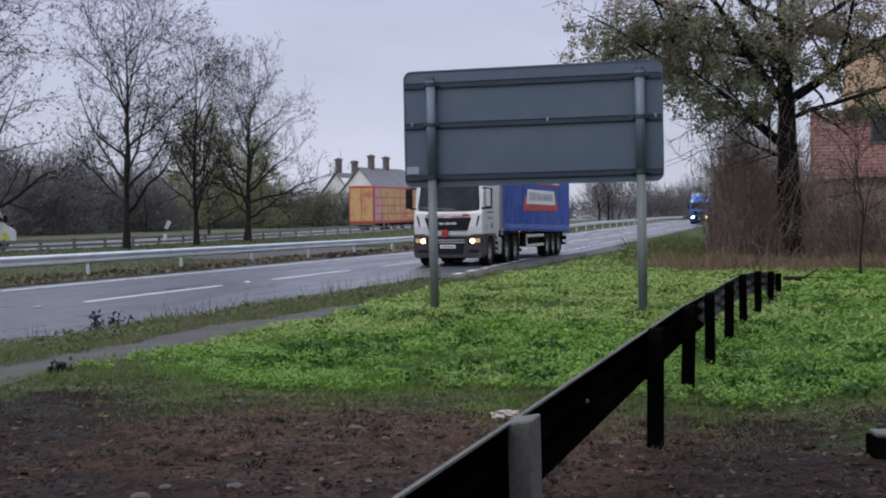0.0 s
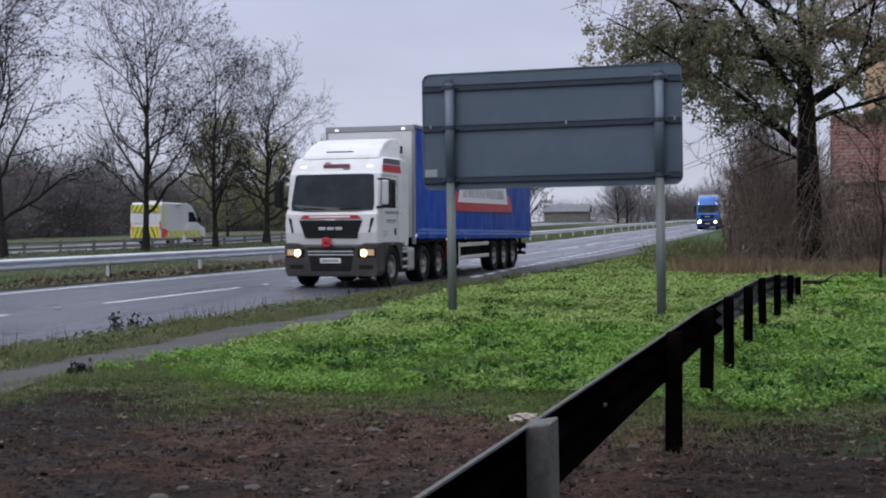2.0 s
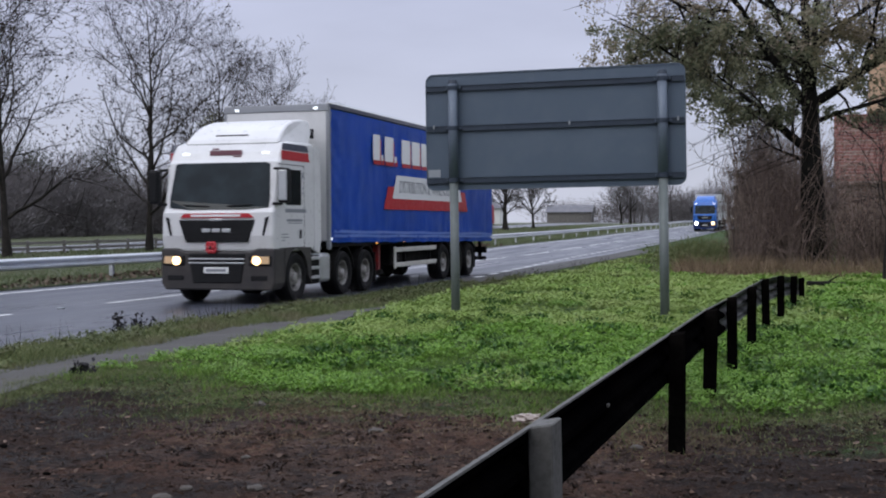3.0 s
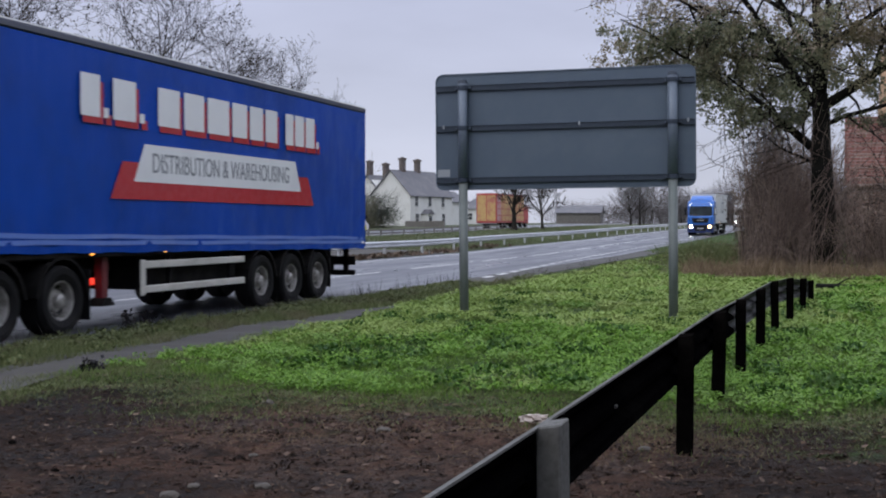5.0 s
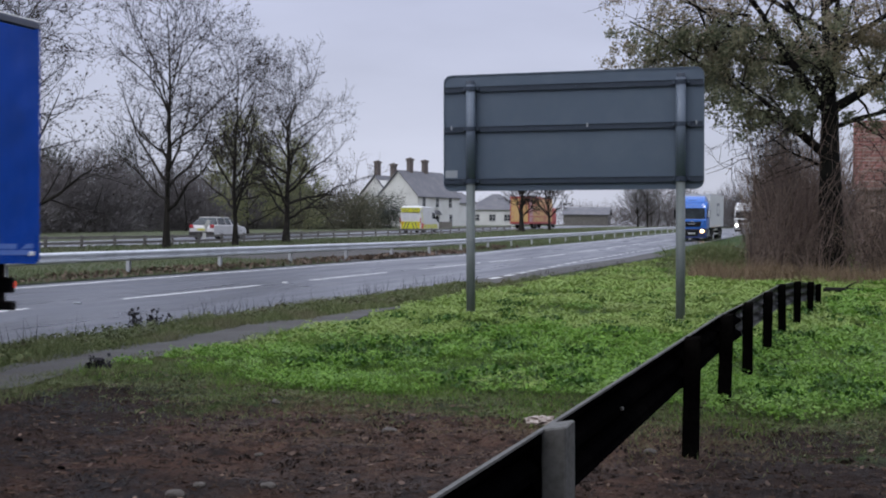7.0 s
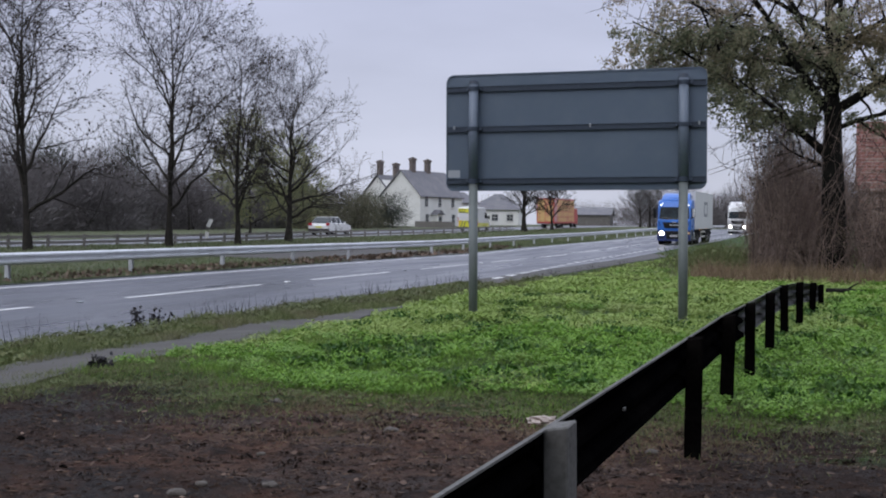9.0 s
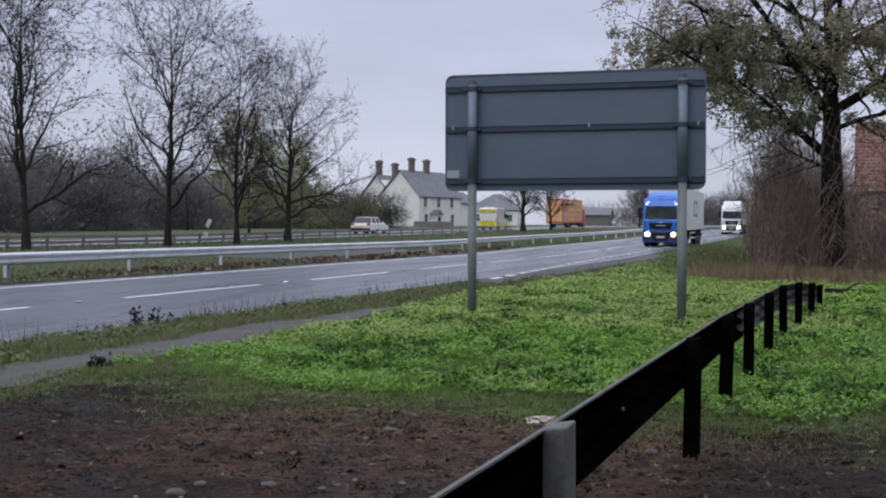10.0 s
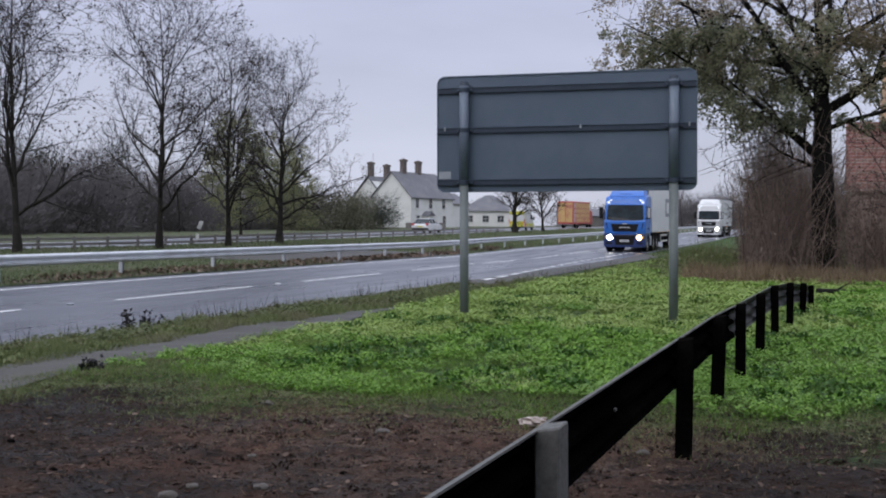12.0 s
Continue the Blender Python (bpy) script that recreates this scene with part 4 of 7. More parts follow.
    keep = (thick > rng.normal(-0.25, 0.22, len(x))) & (y > 10.35 + 0.5 * np.sin(x * 1.7) + 0.4 * lattice(x * 1.5, y, 7)) & ~((x < -7.2) & (y < 21)) & ~((x < -8.3) & (y > 30)) & ~((x < -5.6) & (y < 12) & (rng.random(len(x)) < 0.6))
    x, y, thick = x[keep], y[keep], thick[keep]
    far = np.clip(y / 15, 0.8, 2.0)
    big = rng.uniform(0.6, 1.5, len(x)) * (1 + 0.5 * np.maximum(thick, 0))
    q = rosettes(x, y, 46, 0.10 * big * far ** 0.7, 0.095 * big, 0.037 * far)
    tone = np.clip((y - 11.5) / 9, 0.03, 0.85) - 0.5 * np.clip((x + 0.4) / 0.8, 0, 1)
    pale = np.repeat(0.5 + 0.5 * lattice(x * 0.7, y * 0.5, 15) + rng.normal(0, 0.12, len(x)) < tone, 46)
    tagged(new("weeds", soup("weeds", q[~pale].reshape(-1, 3), 4, M_WEED)), "low broad-leaved weeds among the grass", "weeds", kind="stuff")
    tagged(new("pale_weeds", soup("pale_weeds", q[pale].reshape(-1, 3), 4, M_GRASS_PALE)), "paler low weeds among the yellowing grass", "weeds", kind="stuff")
    # coarse dull weeds between path and road, and creeping out over the bare earth
    y = 10.0 * np.exp(rng.random(1500) * math.log(3.6))
    x = np.interp(y, [10, 15, 20, 26, 36], [-9.0, -9.2, -8.9, -8.4, -8.1]) + rng.uniform(-0.75, 0.55, 1500) * np.interp(y, [10, 20, 36], [0.8, 1.0, 0.6])
    keep = ~((y > 30) & (x < -8.25)) & (lattice(x * 1.6, y * 1.1, 9) > rng.normal(-0.2, 0.3, 1500))
    x, y = x[keep], y[keep]
    q = rosettes(x, y, 26, rng.uniform(0.06, 0.16, len(x)), rng.uniform(0.05, 0.17, len(x)), np.full(len(x), 0.042))
    x, y = rng.uniform(-7.4, 0.9, 420), rng.normal(9.75, 0.42, 420)
    q2 = rosettes(x, y, 22, rng.uniform(0.04, 0.11, 420), rng.uniform(0.015, 0.05, 420), np.full(420, 0.019))
    tagged(new("coarse_weeds", soup("coarse_weeds", np.concatenate([q, q2]).reshape(-1, 3), 4, M_COARSE)), "coarse dull green weeds along the footpath and mud", "weeds", kind="stuff")
    # scattered dark rosettes of dock
    x, y = wedge(110, 10.8, 26, -6.6)
    x, y = np.repeat(x, 60), np.repeat(y, 60)
    x, y = x + rng.normal(0, 0.10, len(x)), y + rng.normal(0, 0.12, len(x))
    z = ground_z(x, y) + 0.04 + rng.random(len(x)) * 0.12
    tagged(new("dock_weeds", soup("dock_weeds", leaf_soup(rng, np.stack([x, y, z], -1), 0.06, 0.3), 4, M_DOCK)), "dark green dock weeds in the grass", "weeds", kind="stuff")
    # clods and trodden lumps on the bare earth
    x, y = rng.uniform(-4.6, 2.2, 160), rng.uniform(6.2, 9.8, 160)
    size = rng.uniform(0.2, 1.0, 160) ** 3 * 1.3
    k = rng.integers(14, 40, 160)
    x, y, size = np.repeat(x, k), np.repeat(y, k), np.repeat(size, k)
    x, y = x + rng.normal(0, 0.07, len(x)) * size, y + rng.normal(0, 0.06, len(x)) * size
    z = ground_z(x, y) + rng.random(len(x)) * 0.03 * size
    tagged(new("earth_clods", soup("earth_clods", leaf_soup(rng, np.stack([x, y, z], -1), 0.028, 0.4), 4, M_CLOD)), "dark crumbling clods on the bare earth", "soil", kind="stuff")
    # the strip between path and road, and the mud's ragged edge
    n = 52000
    y = 9.0 * np.exp(rng.random(n) * math.log(34 / 9.0))
    x = np.where(y < 27, rng.uniform(-9.75, -8.15, n), rng.uniform(-8.6, -8.0, n)) + np.clip((y - 15) / 12, 0, 1) * rng.random(n) * 1.3
    tall = 1 + 0.5 * clump(x, y, 1.9) + 0.3 * clump(x, y, 5.0)
    a = blades(x, y, 0.10 * tall * rng.uniform(0.5, 1.5, n), 0.012 * np.clip(y / 16, 0.8, 2), 0.7)
    m = 26000
    x = rng.uniform(-8.0, 2.0, m)
    y = rng.normal(10.1, 0.75, m) + 0.5 * np.sin(x * 1.7)
    b = blades(x, y, 0.06 * rng.uniform(0.4, 1.5, m), np.full(m, 0.008), 0.8)
    m = 9000
    x, y = rng.uniform(-7.6, -6.6, m), rng.uniform(8.0, 15, m)
    c = blades(x, y, 0.07 * rng.uniform(0.4, 1.5, m), np.full(m, 0.009), 0.8)
    m = 16000
    x, y = rng.uniform(-7.7, -2.6, m), rng.uniform(33, 62, m)
    e = blades(x, y, 0.14 * rng.uniform(0.4, 1.5, m), np.full(m, 0.03), 0.6)
    tagged(new("verge_grass", soup("verge_grass", np.concatenate([a, b, c, e]), 3, M_GRASS_DULL)), "dull rough grass along the verge and path", "grass", kind="stuff")
    n = 30000
    x, y = -9.4 + rng.random(n) * 1.1, 10 * np.exp(rng.random(n) * math.log(3.3))
    z = ground_z(x, y) + rng.random(n) * 0.06
    keep = clump(x, y, 3.1) > rng.normal(0.1, 0.4, n)
    tagged(new("verge_weeds", soup("verge_weeds", leaf_soup(rng, np.stack([x, y, z], -1)[keep], 0.06, 0.3), 4, M_GRASS_DULL)), "trampled weeds along the path", "weeds", kind="stuff")
    # dead stalks standing along the kerb line
    n = 900
    y = 11 * np.exp(rng.random(n) * math.log(5))
    x = rng.normal(-9.4, 0.12, n) + np.where(y > 33, 0.9, 0)
    keep = clump(x * 0.2, y, 1.1) > rng.normal(0.0, 0.4, n)
    a = blades(x[keep], y[keep], 0.32 * rng.uniform(0.4, 1.4, keep.sum()), np.full(keep.sum(), 0.012), 0.22)
    tagged(new("dead_stalks", soup("dead_stalks", a, 3, M_DARKWEED)), "dead stalks standing at the road's edge", "weeds", kind="stuff")
    # reserve and far verges
    n = 60000
    y = 22 * np.exp(rng.random(n) * math.log(8))
    x = rng.uniform(-35.2, -20.1, n)
    keep = ~((x > -27.2) & (y > 45.5) & (y < 64.5)) & (x > -0.86 * y - 2)
    x, y = x[keep], y[keep]
    m = len(x)
    a = blades(x, y, 0.13 * rng.uniform(0.5, 1.7, m) * (1 + 0.5 * clump(x, y, 0.8)), 0.035 * np.clip(y / 45, 0.7, 2), 0.6)
    x, y = rng.uniform(-20.6, -18.9, 9000), rng.uniform(16, 110, 9000)
    keep = ~((y > 45.5) & (y < 64.5))
    b = blades(x[keep], y[keep], 0.12 * rng.uniform(0.5, 1.7, keep.sum()), np.full(keep.sum(), 0.03), 0.6)
    tagged(new("reserve_grass", soup("reserve_grass", np.concatenate([a, b]), 3, M_RESERVE)), "rough winter grass on the central reserve", "grass", kind="stuff")
    x, y = rng.uniform(-20.9, -18.75, 5200), 15 * np.exp(rng.random(5200) * math.log(5))
    keep = lattice(x * 1.2, y * 0.6, 21) > rng.normal(-0.1, 0.4, 5200)
    x, y = x[keep], y[keep]
    at = np.stack([x, y, ground_z(x, y) + 0.04 + 0.05 * rng.random(len(x))], -1)
    tagged(new("reserve_litter", soup("reserve_litter", leaf_soup(rng, at, 0.13 * np.clip(y / 30, 0.8, 1.6), 0.5), 4, M_THICKET_LEAF)), "brown leaf litter and dead weeds below the crash barrier", "leaves", kind="stuff")
    # straw at the hedge's foot and on the mud's edge
    n = 9000
    x, y = rng.uniform(-4.0, 4.5, n), rng.normal(36.6, 1.0, n)
    a = blades(x, y, 0.50 * rng.uniform(0.25, 1.4, n) * (1 + 0.5 * lattice(x * 1.4, y, 22)), np.full(n, 0.02), 0.55)
    n = 26000
    x, y = rng.uniform(-5.6, -0.4, n), rng.normal(8.85, 0.85, n)
    keep = lattice(x * 0.8, y * 1.3, 11) + 0.6 * lattice(x * 2.6, y * 3.1, 12) > rng.normal(0.12, 0.35, n) + 0.5 * (x < -4.6)
    b = blades(x[keep], y[keep], 0.055 * rng.uniform(0.4, 1.7, keep.sum()), np.full(keep.sum(), 0.006), 2.2)
    tagged(new("dry_grass", soup("dry_grass", np.concatenate([a, b]), 3, M_STRAW)), "withered straw-coloured grass", "grass", kind="stuff")
    # fallen leaves and grit on the mud
    n = 3400
    x, y = rng.uniform(-7.0, 1.4, n), rng.uniform(4.2, 10.6, n)
    x[2200:] = rng.uniform(-3.6, 1.3, 1200)
    y[2200:] = rng.uniform(6.4, 10.4, 1200)
    z = ground_z(x, y) + 0.012
    q = leaf_soup(rng, np.zeros((n, 3)), 0.016 + 0.065 * rng.random(n) ** 3.0).reshape(n, 4, 3)
    q[:, :, 2] *= 0.30
    # curled, crooked leaves: each corner drawn in or out by chance
    q *= rng.uniform(0.55, 1.35, (n, 4, 1))
    q = q + np.stack([x, y, z], -1)[:, None]
    tagged(new("fallen_leaves", soup("fallen_leaves", q.reshape(-1, 3), 4, M_LEAFFALL)), "sodden fallen leaves scattered on the mud", "leaves", kind="stuff")
    n = 26000
    x, y = rng.uniform(-8.0, 1.8, n), rng.uniform(3.6, 10.8, n)
    d = rng.normal(0, 1, (n, 3))
    d[:, 2] = np.abs(d[:, 2]) * 0.12
    d /= np.linalg.norm(d, axis=1)[:, None]
    at = np.stack([x, y, ground_z(x, y) + 0.004], -1)
    bits = slivers(rng, at, d, rng.uniform(0.015, 0.07, n), rng.uniform(0.004, 0.014, n))
    tagged(new("litter_bits", soup("litter_bits", bits, 3, M_LITTER)), "trodden stalks and leaf scraps over the mud", "litter", kind="stuff")
    n = 14000
    x, y = rng.uniform(-7.5, 1.6, n), rng.uniform(4.0, 10.4, n)
    s = 0.006 + 0.016 * rng.random(n) ** 4
    z = ground_z(x, y)
    o = np.array([(1, 0, 0), (0, 1, 0), (0, 0, 1), (-1, 0, 0), (0, -1, 0)], float)
    f = [(0, 1, 2), (1, 3, 2), (3, 4, 2), (4, 0, 2)]
    c = o[None] * s[:, None, None] * rng.uniform(0.5, 1.3, (n, 5, 1)) + np.stack([x, y, z], -1)[:, None]
    tagged(new("grit", soup("grit", c[:, f].reshape(-1, 3), 3, M_GRIT)), "grit and small stones trodden into the mud", "stones", kind="stuff")


M_LITTER = leafy("trodden_litter", (0.009, 0.006, 0.005), (0.105, 0.065, 0.045), (0.040, 0.024, 0.017), 0.85, 1.2)
M_GRIT = leafy("grit", (0.010, 0.007, 0.006), (0.080, 0.056, 0.045), (0.03, 0.02, 0.016), 0.85, 1.0)


def stalk_plant(label, seed, x, y, h, n, mat, leaf):
    rng = np.random.default_rng(seed)
    ob = empty("dead_dock", label, "plant")
    br = []
    for k in range(n):
        p = (x + rng.normal(0, 0.05), y + rng.normal(0, 0.04), float(ground_z(np.array(x), np.array(y))) - 0.02)
        br.append((bend(rng, p, (rng.normal(0, 0.12), rng.normal(0, 0.12), 1), h * rng.uniform(0.6, 1.1), 5, 0, 0.06), np.linspace(0.010, 0.004, 6), 4))
    v, f = tubes(br)
    tagged(part("stalk_mass", mesh_from("stalk_mass", v, f, mat), None, ob), "thin dark dead stalks", kind="stuff")
    pts = np.concatenate([b[0][1:] for b in br])
    at = pts[rng.integers(0, len(pts), 130)] + rng.normal(0, 0.022, (130, 3))
    part("foliage", soup("foliage", leaf_soup(rng, at, 0.06), 4, leaf), None, ob)


def build_near_plants():
    thicket("hedge", "tall tangled bare hedge of brambles and saplings, dark brown", 31,
            [(-2.6, -0.5, 38.6, 43.0, 6.4), (-0.8, 1.6, 38.5, 42.0, 3.5), (1.2, 5.2, 38.2, 42.5, 3.9), (-3.0, -2.2, 39.2, 44, 4.4), (-2.9, 0.0, 43, 60, 5.4)], 3300, 20000, M_THICKET, M_THICKET_LEAF)
    plant_tree("sapling", "thin grey sapling with bare forked branches", 55, upright(1.75, 33, 0, 4.4, 9, (0.3, 0)), 0.045, 9, (4, 3, 2), (1.9, 0.8, 0.4, 0.25), M_TWIG, M_TWIG, fine=0.006, lift=0.3, spread=(40, 75))
    stalk_plant("dark withered dock plant by the footpath", 61, -9.70, 15.3, 0.40, 12, M_DARKWEED, M_DARKWEED)
    stalk_plant("dark withered dock stems at the road's edge", 62, -9.66, 15.8, 0.34, 10, M_DARKWEED, M_DARKWEED)
    stalk_plant("dark withered plant at the edge of the footpath", 63, -7.2, 10.7, 0.15, 8, M_DARKWEED, M_DARKWEED)
    shrub("low nettle bank below the hedge", 64, -4.2, 47, 1.7, 9.0, 0.8, 9000, M_GRASS_DULL, 0.10, 0.35, "nettle_bank", 1, "plant")


build_roadside_trees()
build_oak()
build_near_plants()
build_far_plants()
lawn()


# ---- vehicles: every one stands with its nose at its origin and its body towards +y ----
def coat(name, c, c2=None, rough=0.32, dirt=0.35):
    """Lorry paint with road film."""
    c2 = c2 or tuple(v * 0.6 + 0.03 for v in c)
    k = Nodes(name, rough, 0, 0.5)
    a = k.span(k.noise(1.1, 5, 0.65), 0.45, 0.75, 0, dirt)
    k.color(k.mix(a, c, c2))
    k.rough(k.span(k.noise(9, 3), 0.3, 0.7, rough - 0.06, rough + 0.14))
    k.b.inputs["Coat Weight"].default_value = 0.25
    k.b.inputs["Coat Roughness"].default_value = 0.12
    return k.m


M_WHITE = coat("white_cab_paint", (0.64, 0.635, 0.63), (0.42, 0.41, 0.40))
M_OFFWHITE = coat("off_white_panel", (0.62, 0.62, 0.62), (0.42, 0.42, 0.42), 0.4)
M_FRAMEGREY = worn("grey_frame_paint", (0.27, 0.28, 0.30), (0.18, 0.18, 0.19), 0.5, 0.1, 2, 30, 0.5)
M_BUMPER = worn("dark_grey_plastic", (0.034, 0.032, 0.033), (0.080, 0.070, 0.062), 0.5, 0, 1.6, 30, 0.6, 0.002, 0.3)
M_PLASTIC = worn("black_plastic", (0.007, 0.007, 0.008), (0.018, 0.018, 0.019), 0.5, 0, 2, 30, 0.5, 0.002, 0.2)
M_CHASSIS = worn("grimy_chassis", (0.005, 0.005, 0.0055), (0.022, 0.019, 0.017), 0.8, 0, 2, 20, 0.6, 0.002, 0.1)
M_TYRE = worn("wet_tyre_rubber", (0.006, 0.006, 0.007), (0.020, 0.018, 0.017), 0.7, 0, 4, 40, 0.6, 0.002, 0.15)
M_RIM = worn("grimy_wheel_steel", (0.40, 0.385, 0.37), (0.10, 0.090, 0.080), 0.45, 0.5, 5, 40, 0.7)
M_ALLOY = worn("bare_aluminium", (0.55, 0.56, 0.57), (0.38, 0.38, 0.38), 0.4, 0.6, 2, 30, 0.5)
M_GUARD = worn("pale_guard_rail", (0.56, 0.54, 0.50), (0.36, 0.34, 0.31), 0.5, 0.1, 2, 30, 0.5)
M_LEG = coat("dark_red_oxide", (0.13, 0.014, 0.022), None, 0.6)
M_BLUE = coat("blue_cab_paint", (0.018, 0.13, 0.48), (0.03, 0.08, 0.25))
M_DKBLUE = coat("dark_blue_paint", (0.010, 0.028, 0.12), (0.02, 0.025, 0.06))
M_RED = coat("red_vinyl", (0.42, 0.010, 0.020), (0.30, 0.015, 0.022), 0.5, 0.3)
M_NAVY = coat("navy_vinyl", (0.05, 0.055, 0.085), None, 0.4)
M_INK = coat("dark_red_lettering", (0.16, 0.06, 0.075), None, 0.5)
M_GREYINK = coat("grey_lettering", (0.22, 0.23, 0.25), None, 0.5)
M_BAR = coat("white_lettering", (0.74, 0.74, 0.75), (0.55, 0.55, 0.56), 0.5)
M_PLATE = coat("plate_white", (0.70, 0.70, 0.68), None, 0.4)
M_AMBER = glow("amber_marker", (1.0, 0.42, 0.06), 2.2)
M_TAIL = glow("red_tail_lamp", (1.0, 0.05, 0.03), 1.6)
M_MARK = glow("white_marker", (0.9, 0.95, 1.0), 1.2)
M_BEAM_WARM = glow("headlamp_warm", (1.0, 0.64, 0.30), 5.5)
M_LAMPGLASS = glow("lit_lamp_glass", (0.50, 0.34, 0.20), 0.30)
M_BEAM = glow("headlamp_white", (1.0, 0.97, 0.90), 14.0)
M_YELLOW = coat("hi_vis_yellow", (0.60, 0.58, 0.035), None, 0.4, 0.1)
M_ORANGE = coat("hi_vis_red", (0.62, 0.06, 0.02), None, 0.4, 0.1)


def glass_material():
    k = Nodes("dark_cab_glass", 0.06, 0, 0.28)
    k.color(k.mix(k.span(k.noise(1.6, 3), 0.35, 0.7), (0.005, 0.010, 0.012), (0.016, 0.026, 0.030)))
    return k.m


M_GLASS = glass_material()


def curtain_material():
    k = Nodes("blue_curtain_fabric", 0.42, 0, 0.16)
    a = k.span(k.noise(0.7, 5, 0.65), 0.38, 0.7, 0, 0.8)
    weave = k.noise(60, 2)
    # darker blue patches put the cloth's shading into its colour
    k.color(k.mix(a, (0.002, 0.056, 0.370), (0.003, 0.040, 0.230)))
    k.rough(k.span(k.noise(2.5, 4, 0.6, (1, 1, 0.4)), 0.3, 0.75, 0.32, 0.55))
    k.bump(k.math("ADD", weave, k.math("MULTIPLY", k.noise(1.6, 3, 0.5, (1, 1, 0.35)), 4.0)), 0.012, 0.5)
    return k.m


M_CURTAIN = curtain_material()
M_BAND = coat("blue_webbing", (0.10, 0.19, 0.55), (0.22, 0.28, 0.52), 0.45)


def lathe(bm, profile, sides=28):
    """A round body about the x axis from (radius, x) pairs."""
    rows = []
    for r, x in profile:
        rows.append([bm.verts.new((x, r * math.cos(a), r * math.sin(a))) for a in (2 * math.pi * i / sides for i in range(sides))])
    for p, q in zip(rows, rows[1:]):
        for i in range(sides):
            j = (i + 1) % sides
            bm.faces.new((p[i], p[j], q[j], q[i]))
    bmesh.ops.recalc_face_normals(bm, faces=bm.faces)
    return bm


WHEEL_MESH = {}


def wheel_meshes(r, w):
    if (r, w) not in WHEEL_MESH:
        h = w / 2
        ri = r * 0.56
        tyre = lathe(bmesh.new(), [(ri, -h * 0.8), (r * 0.75, -h), (r * 0.93, -h), (r, -h * 0.7), (r, h * 0.7), (r * 0.93, h), (r * 0.75, h), (ri, h * 0.8)])
        rim = lathe(bmesh.new(), [(ri, -h * 0.8), (ri, h * 0.82), (ri * 0.93, h * 0.8), (ri * 0.86, h * 0.3), (ri * 0.62, h * 0.15), (ri * 0.55, h * 0.45), (0.001, h * 0.45)])
        hub = lathe(bmesh.new(), [(ri * 0.40, h * 0.4), (ri * 0.36, h * 0.8), (ri * 0.2, h * 0.92), (0.001, h * 0.92)], 14)
        for i in range(8):
            a = math.pi * i / 4
            y, z = ri * 0.72 * math.cos(a), ri * 0.72 * math.sin(a)
            rod(hub, (h * 0.15, y, z), (h * 0.36, y, z), ri * 0.07, sides=6)
        # dark annulus imitates the shaded ring of holes in the rim
        hole_shade = lathe(bmesh.new(), [(ri * 0.84, h * 0.30), (ri * 0.82, h * 0.34), (ri * 0.66, h * 0.22), (ri * 0.64, h * 0.17)])
        WHEEL_MESH[(r, w)] = [mesh_of(n, b, m) for n, b, m in (("tyre", tyre, M_TYRE), ("rim", rim, M_RIM), ("hub", hub, M_RIM), ("vent_ring", hole_shade, M_PLASTIC))]
    return WHEEL_MESH[(r, w)]


def wheel(parent, x, y, r, w=0.32):
    """A wheel that turns about its own middle; its outer face looks away from the vehicle."""
    hold = new("wheel")
    hold.parent = parent
    hold.empty_display_size = 0.1
    hold.location = (x, y, r)
    for me in wheel_meshes(r, w):
        o = new(me.name, me)
        o.parent = hold
        if x < 0:
            o.rotation_euler = (0, 0, math.pi)
    hold["r"] = r
    return hold


def arch_panel(y0, y1, z0, z1, cy, cz, r, x0, x1):
    """A side panel with a round wheel arch cut from below."""
    pts = [(y0, z0), (y0, z1), (y1, z1), (y1, z0)]
    arc = []
    for i in range(13):
        a = math.pi * i / 12
        arc.append((cy + r * math.cos(a), cz + r * math.sin(a)))
    arc = [(min(max(y, y0), y1), max(z, z0)) for y, z in arc]
    return prism(bmesh.new(), pts + arc, "x", x0, x1)


def arch_band(cy, cz, r0, r1, x0, x1, n=10):
    """A bent mudguard over a wheel."""
    ang = [math.pi * (0.03 + 0.94 * i / n) for i in range(n + 1)]
    out = [(cy + r1 * math.cos(a), cz + r1 * math.sin(a)) for a in ang]
    return prism(bmesh.new(), out + [(cy + r0 * math.cos(a), cz + r0 * math.sin(a)) for a in ang[::-1]], "x", x0, x1)


def bevelled(bm, width, segments=2, angle=25):
    es = [e for e in bm.edges if len(e.link_faces) == 2 and e.calc_face_angle(0) > radians(angle)]
    bmesh.ops.bevel(bm, geom=es, offset=width, segments=segments, affect="EDGES", profile=0.5)
    return bm


def headlamp(parent, x, z, mat, y=-0.03, r=0.085):
    lamp = part("headlight", boxed(x - 0.24, x + 0.24, y, y + 0.12, z - 0.10, z + 0.11, 0.03, 2), M_PLASTIC, parent)
    part("lens", lathe(bmesh.new(), [(r, 0), (r * 0.8, 0.02), (0.001, 0.03)], 16), mat, lamp, "lit headlamp lens")
    lens = lamp.children[0]
    lens.matrix_basis = pose(x - 0.07 * (1 if x > 0 else -1), y - 0.005, z, 0, 0, -90)


